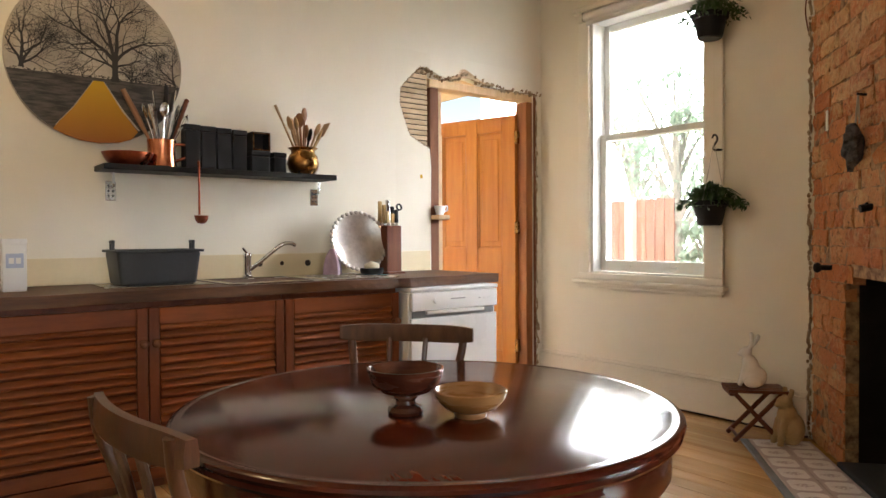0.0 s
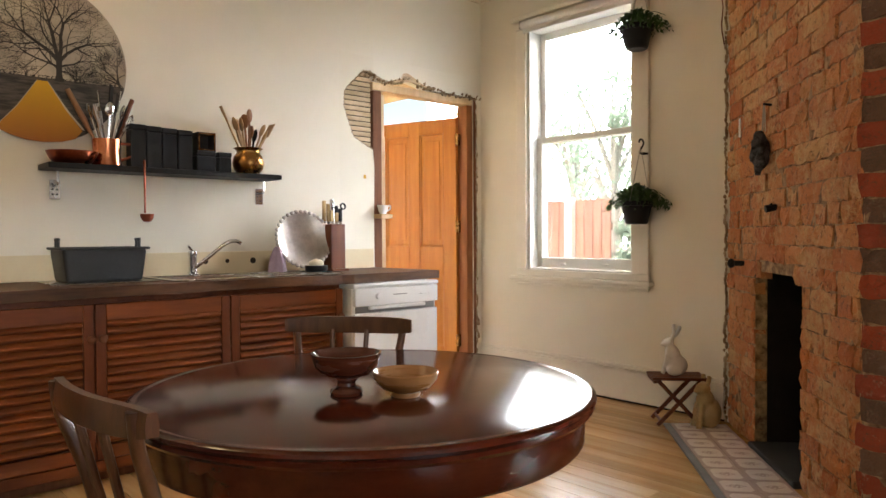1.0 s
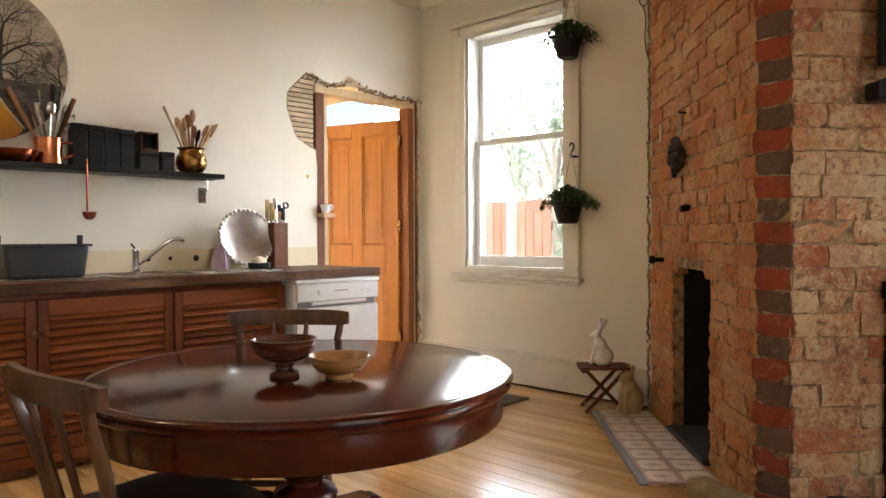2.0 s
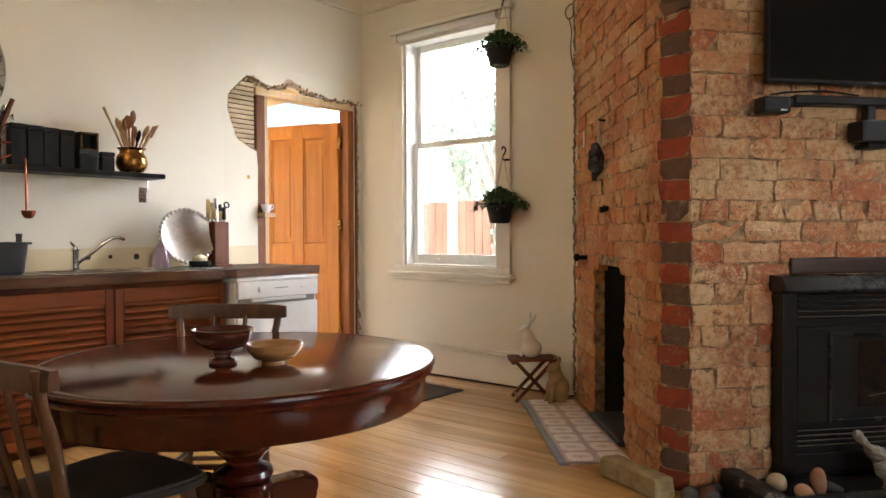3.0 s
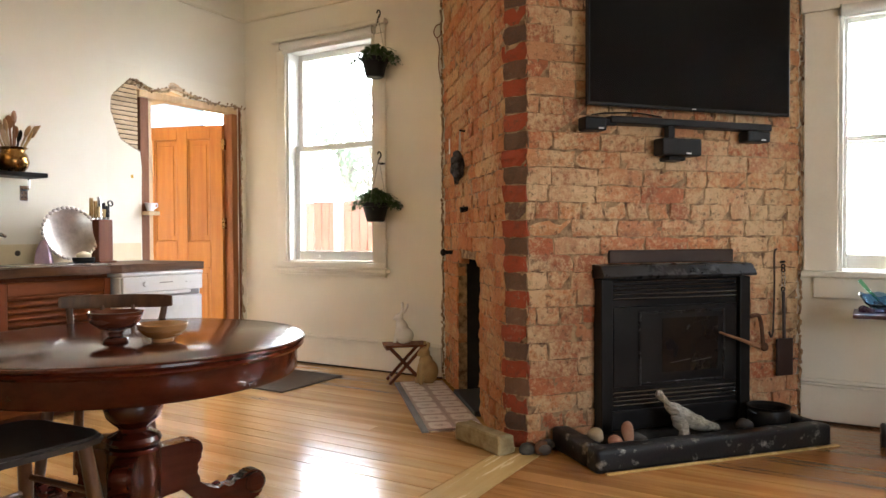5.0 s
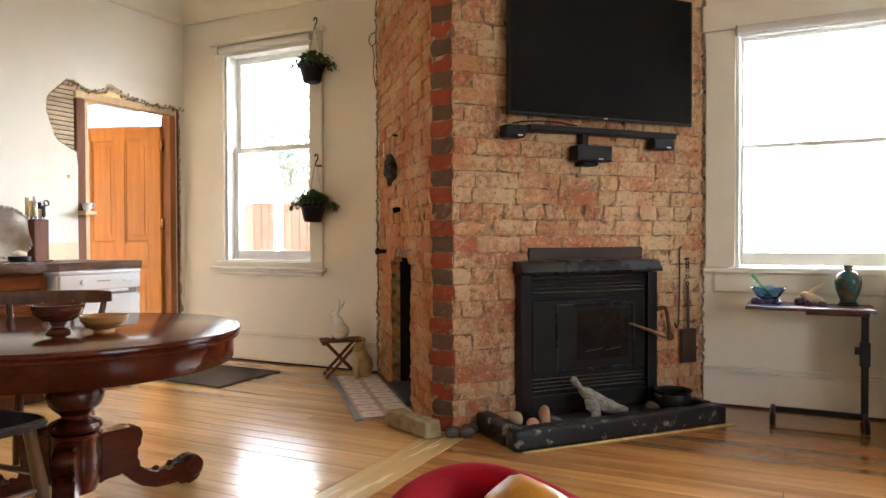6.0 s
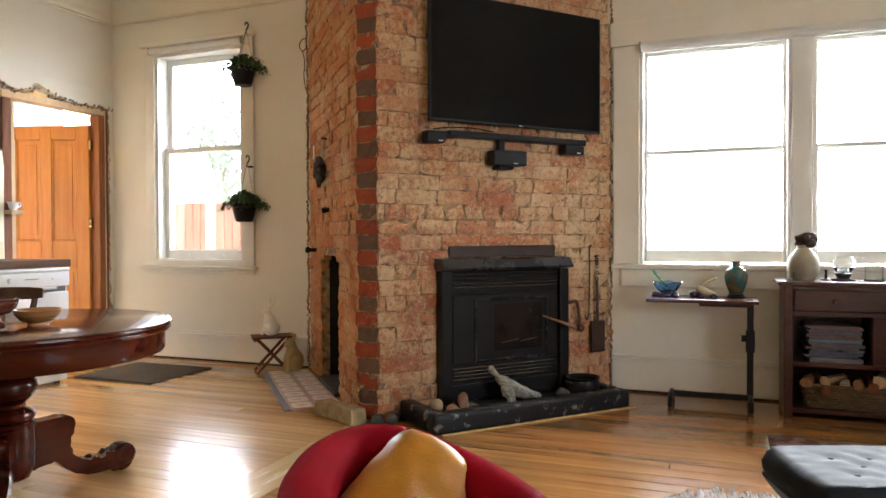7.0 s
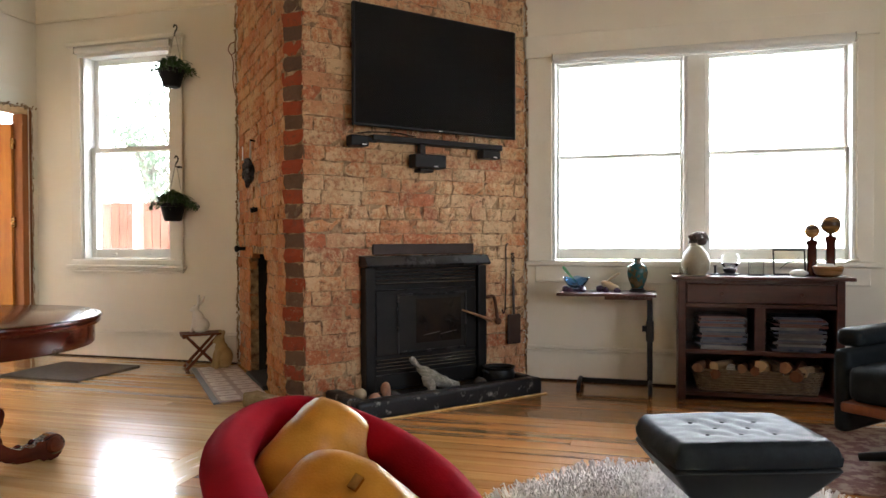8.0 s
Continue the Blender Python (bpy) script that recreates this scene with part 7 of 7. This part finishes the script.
for k in range(4):
    part("base_leg", tube([(0, 0, 0.07), (0.14 * math.cos(k * math.pi / 2 + 0.6), 0.14 * math.sin(k * math.pi / 2 + 0.6), 0.062), (0.25 * math.cos(k * math.pi / 2 + 0.6), 0.25 * math.sin(k * math.pi / 2 + 0.6), 0.04)], [0.024, 0.02, 0.014], 10), M_STEEL, otto, smooth=True)

lo = thing("lounge_chair", "black leather lounge chair with thick padded arms", "armchair", pose(6.34, -1.66, 0, 0, 0, 138))
part("seat_cushion", box(-0.29, 0.29, -0.24, 0.32, 0.31, 0.46, 0.05, 4), M_LEATHER, lo, smooth=True)
part("seat_shell", box(-0.31, 0.31, -0.27, 0.33, 0.265, 0.31, 0.018, 2), M_CABV, lo, smooth=True)
part("back_cushion", box(-0.29, 0.29, -0.07, 0.07, 0.0, 0.38, 0.05, 4, m=pose(0, -0.30, 0.42, 16, 0, 0)), M_LEATHER, lo, smooth=True)
part("head_cushion", box(-0.28, 0.28, -0.06, 0.06, 0.0, 0.24, 0.05, 4, m=pose(0, -0.41, 0.80, 22, 0, 0)), M_LEATHER, lo, smooth=True)
for s in (-1, 1):
    part("arm_pad", box(s * 0.35 - 0.055, s * 0.35 + 0.055, -0.24, 0.20, 0.52, 0.60, 0.04, 4), M_LEATHER, lo, smooth=True)
    part("arm_side", box(s * 0.35 - 0.035, s * 0.35 + 0.035, -0.26, 0.25, 0.16, 0.515, 0.03, 3), M_LEATHER, lo, smooth=True)
part("stem", tube([(0, 0, 0.06), (0, 0, 0.27)], 0.035, 16), M_BLACK, lo, smooth=True)
for k in range(5):
    a = k * 2 * math.pi / 5 + 0.3
    part("base_leg", tube([(0, 0, 0.08), (0.20 * math.cos(a), 0.20 * math.sin(a), 0.065), (0.36 * math.cos(a), 0.36 * math.sin(a), 0.03)], [0.028, 0.024, 0.018], 10), M_BLACK, lo, smooth=True)

# ---- outside ----
tagged(part("ground", box(-60, 70, 0.2, 120, -0.6, -0.45), M_GRASS), "rough garden ground outside the windows", "ground", kind="structure")
fence = thing("garden_fence", "red-brown upright board fence in the garden", "fence", kind="structure")
for i in range(44):
    x = -8.8 + i * 0.155
    part("board", box(x, x + 0.145, 4.6, 4.625, -0.45, 1.60 + 0.01 * math.sin(i * 2.3), 0.003), M_FENCE, fence)
part("post", box(-2.72, -2.6, 4.48, 4.60, -0.45, 1.62, 0.005), M_SASH, fence, "pale post")
part("rail", box(-8.8, -2.0, 4.626, 4.67, 1.15, 1.25), M_FENCE, fence)
tg = random.Random(31)


def tree(x, y, h, spread, n):
    t = thing("tree", "leafy garden tree in bright light", "tree", pose(x, y, -0.45), group="garden trees")
    tr_ = bmesh.new()
    tube([(0, 0, 0), (0.05, 0, h * 0.3), (0, 0.05, h * 0.8)], [0.16, 0.12, 0.04], 10, tr_)
    tips = []
    for i in range(16):
        a, z = tg.uniform(0, 6.28), tg.uniform(0.3, 0.9) * h
        r = spread * tg.uniform(0.4, 1.0) * (1.15 - z / h * 0.6)
        tip = Vector((r * math.cos(a), r * math.sin(a), z + tg.uniform(0.1, 0.25) * h))
        tube(bezier([(0, 0, z * 0.8), tip * 0.5 + Vector((0, 0, z * 0.45)), tip], 3), [0.05, 0.045, 0.04, 0.03, 0.025, 0.02, 0.012], 6, tr_)
        tips.append(tip)
    part("trunk", tr_, M_DRIFT, t)
    cr = bmesh.new()
    for i in range(n):
        c = tg.choice(tips)
        p = c + Vector((tg.gauss(0, 0.32), tg.gauss(0, 0.32), tg.gauss(0, 0.26))) * spread * 0.55
        m = pose(*p, tg.uniform(0, 360), tg.uniform(0, 360), tg.uniform(0, 360))
        s = tg.uniform(0.04, 0.085)
        cr.faces.new([cr.verts.new(m @ Vector(q)) for q in ((-s, 0, 0), (0, -s * 0.5, 0), (s, 0, 0), (0, s * 0.5, 0))])
    tagged(part("crown", cr, M_LEAF, t), kind="stuff")


part("sky_backdrop", box(-70, 80, 60, 60.1, -12, 60), M_SKYGLOW).update_tag()
tagged(bpy.data.objects["sky_backdrop"], "bright white overcast sky far behind the garden", "sky", kind="structure")
tree(-3.6, 7.0, 3.9, 1.0, 1700)
tree(-6.3, 9.5, 4.6, 1.5, 2200)
tree(-1.75, 5.2, 2.1, 0.5, 800)


# ---- bricks of the chimney and boards of the floor ----
COURSE = 0.0858
pr = random.Random(17)


def brick_mesh(length, seed):
    """One worn brick, x along 0..1 of its length, front face at y = 0."""
    r = random.Random(seed)
    bm = bmesh.new()
    nx, nz = 4, 2
    front = [[bm.verts.new((length * i / nx + (r.uniform(-0.004, 0.004) if 0 < i < nx else (0.003 if i == 0 else -0.003) + r.uniform(-0.006, 0.006)),
                            r.uniform(-0.007, 0.004) + (r.uniform(0.001, 0.009) if i in (0, nx) or j in (0, nz) else 0), 0.0795 * j / nz + r.uniform(-0.005, 0.005))) for j in range(nz + 1)] for i in range(nx + 1)]
    for i in range(nx):
        for j in range(nz):
            bm.faces.new((front[i][j], front[i + 1][j], front[i + 1][j + 1], front[i][j + 1]))
    rim = [front[i][0] for i in range(nx + 1)] + [front[nx][j] for j in range(1, nz + 1)] + [front[i][nz] for i in range(nx - 1, -1, -1)] + [front[0][j] for j in range(nz - 1, 0, -1)]
    back = [bm.verts.new((v.co.x, 0.06, v.co.z)) for v in rim]
    for i in range(len(rim)):
        j = (i + 1) % len(rim)
        bm.faces.new((rim[i], back[i], back[j], rim[j]))
    bmesh.ops.recalc_face_normals(bm, faces=bm.faces)
    me = bpy.data.meshes.new("brick")
    bm.to_mesh(me)
    bm.free()
    return me


MESHES = {(kind, mt.name): [brick_mesh(ln, 100 * k + s) for s in range(9)] for k, (kind, ln) in enumerate((("long", 0.255), ("short", 0.120))) for mt in (M_BRICKF, M_BRICKL, M_QUOINR, M_QUOING)}
for (kind, mname), meshes in MESHES.items():
    for me in meshes:
        me.materials.append(bpy.data.materials[mname])


def lay(parent, material, x0, x1, k, kind):
    """A brick from x0 to x1 in course k."""
    length = 0.255 if kind == "long" else 0.120
    ob = new("brick", pr.choice(MESHES[(kind, material.name)]))
    ob.parent = parent
    ob.location = (x0, pr.uniform(-0.005, 0.004), k * COURSE + 0.003 + pr.uniform(-0.003, 0.003))
    ob.rotation_euler = (0, radians(pr.uniform(-0.4, 0.4)), radians(pr.uniform(-0.7, 0.7)))
    ob.scale = ((x1 - x0) / length, 1, 1)


def brick_face(label, m, length, material, holes, top=CEIL):
    """A face of stretchers with a course of headers now and then; holes: (x0, x1, z0, z1) left out."""
    face = part("brick_face", box(0.001, length - 0.001, 0.013, 0.02, 0, 0.02), M_MORTAR, chimney, label)
    face.matrix_basis = m
    for k in range(int(top / COURSE)):
        z = k * COURSE + COURSE / 2
        kind = "short" if k % 6 == 1 else "long"
        step = 0.128 if kind == "short" else 0.262
        x = -step * (0.5 if k % 2 else 0.0) + pr.uniform(-0.02, 0.02)
        while x < length - 0.01:
            kd = kind
            w = step
            if kind == "long" and pr.random() < 0.14:
                kd, w = "short", 0.128
            spans = [(max(x, 0.0), min(x + w - 0.006, length))]
            for h0, h1, hz0, hz1 in holes:
                if hz0 < z < hz1:
                    spans = [s for a, b in spans for s in ((a, min(b, h0)), (max(a, h1), b))]
            for a, b in spans:
                if b - a > 0.025:
                    lay(face, material, a, b, k, "short" if b - a < 0.14 else kd)
            x += w
    return face


crown = NICHE[2]
brick_face("orange-red brickwork with some lime left on it", F_LEFT, LEN_L - 0.004, M_BRICKL, [(NICHE[0], NICHE[1], 0, crown - 0.06), (NICHE[0] + 0.09, NICHE[1] - 0.09, 0, crown + 0.02)])
brick_face("lime-stained pinkish red brickwork", F_FRONT, LEN_F - 0.004, M_BRICKF, [(0.39, 1.25, 0, 0.86)])
quoin = part("brick_edge", box(0.001, LEN_E - 0.001, 0.013, 0.02, 0, 0.02), M_MORTAR, chimney, "alternating red and grey-brown brick ends")
quoin.matrix_basis = F_END
for k in range(int(CEIL / COURSE)):
    red = k % 2 == 0
    lay(quoin, M_QUOINR if red else M_QUOING, -0.004 - (pr.uniform(0, 0.02) if red else 0), LEN_E + 0.002, k, "short")

# rough plaster line where brick meets the painted walls
bm = bmesh.new()
for i in range(110):
    z = i / 109 * 3.0
    blob((0.009, 0.009, pr.uniform(0.012, 0.03)), 1, bm, pose(1.978 + pr.uniform(-0.008, 0.006), -0.004, z))
tagged(part("plaster_edge", rough_up(bm, 0.006, 60, 7), M_PLASTER), "broken plaster edge beside the brick chimney", "plaster", kind="structure")
bm = bmesh.new()
for i in range(110):
    z = i / 109 * 3.0
    blob((0.009, 0.008, pr.uniform(0.012, 0.03)), 1, bm, pose(4.293 + pr.uniform(-0.006, 0.008), -0.004, z))
tagged(part("plaster_edge", rough_up(bm, 0.006, 60, 8), M_MORTAR), "dark broken plaster edge beside the brick chimney", "plaster", kind="structure")

floor = bpy.data.objects["floor"]
PLANK = {}


def plank(x0, x1, y0, y1, material=M_FLOOR):
    key = (round(x1 - x0, 3), round(y1 - y0, 3), material.name)
    if key not in PLANK:
        bm = box(0, x1 - x0, 0, y1 - y0, -0.02, 0.0, 0.0012)
        me = bpy.data.meshes.new("plank")
        bm.to_mesh(me)
        bm.free()
        me.materials.append(material)
        PLANK[key] = me
    ob = new("plank", PLANK[key])
    ob.parent = floor
    ob.location = (x0, y0, pr.uniform(-0.0006, 0.0006))


WB, JOIN0, JOIN1 = 0.098, 3.09, 3.29
for i in range(int(-FRONT / WB) + 1):
    y1 = -i * WB
    y0 = y1 - WB + 0.0022
    for lo, hi in ((0.0, JOIN0 - 0.002), (JOIN1 + 0.002, RIGHT)):
        cuts = [lo, hi]
        if pr.random() < 0.35:
            cuts.insert(1, round(lo + (hi - lo) * pr.choice((0.3, 0.45, 0.6, 0.75)), 2))
        for a, b in zip(cuts, cuts[1:]):
            plank(a, b - 0.0015, y0, y1, M_FLOORK if lo == 0.0 else M_FLOOR)
for a, b in ((-1.2, -3.1), (-3.102, -5.0), (-5.002, -7.2)):
    plank(JOIN0, JOIN1, b, a, M_STRIP)
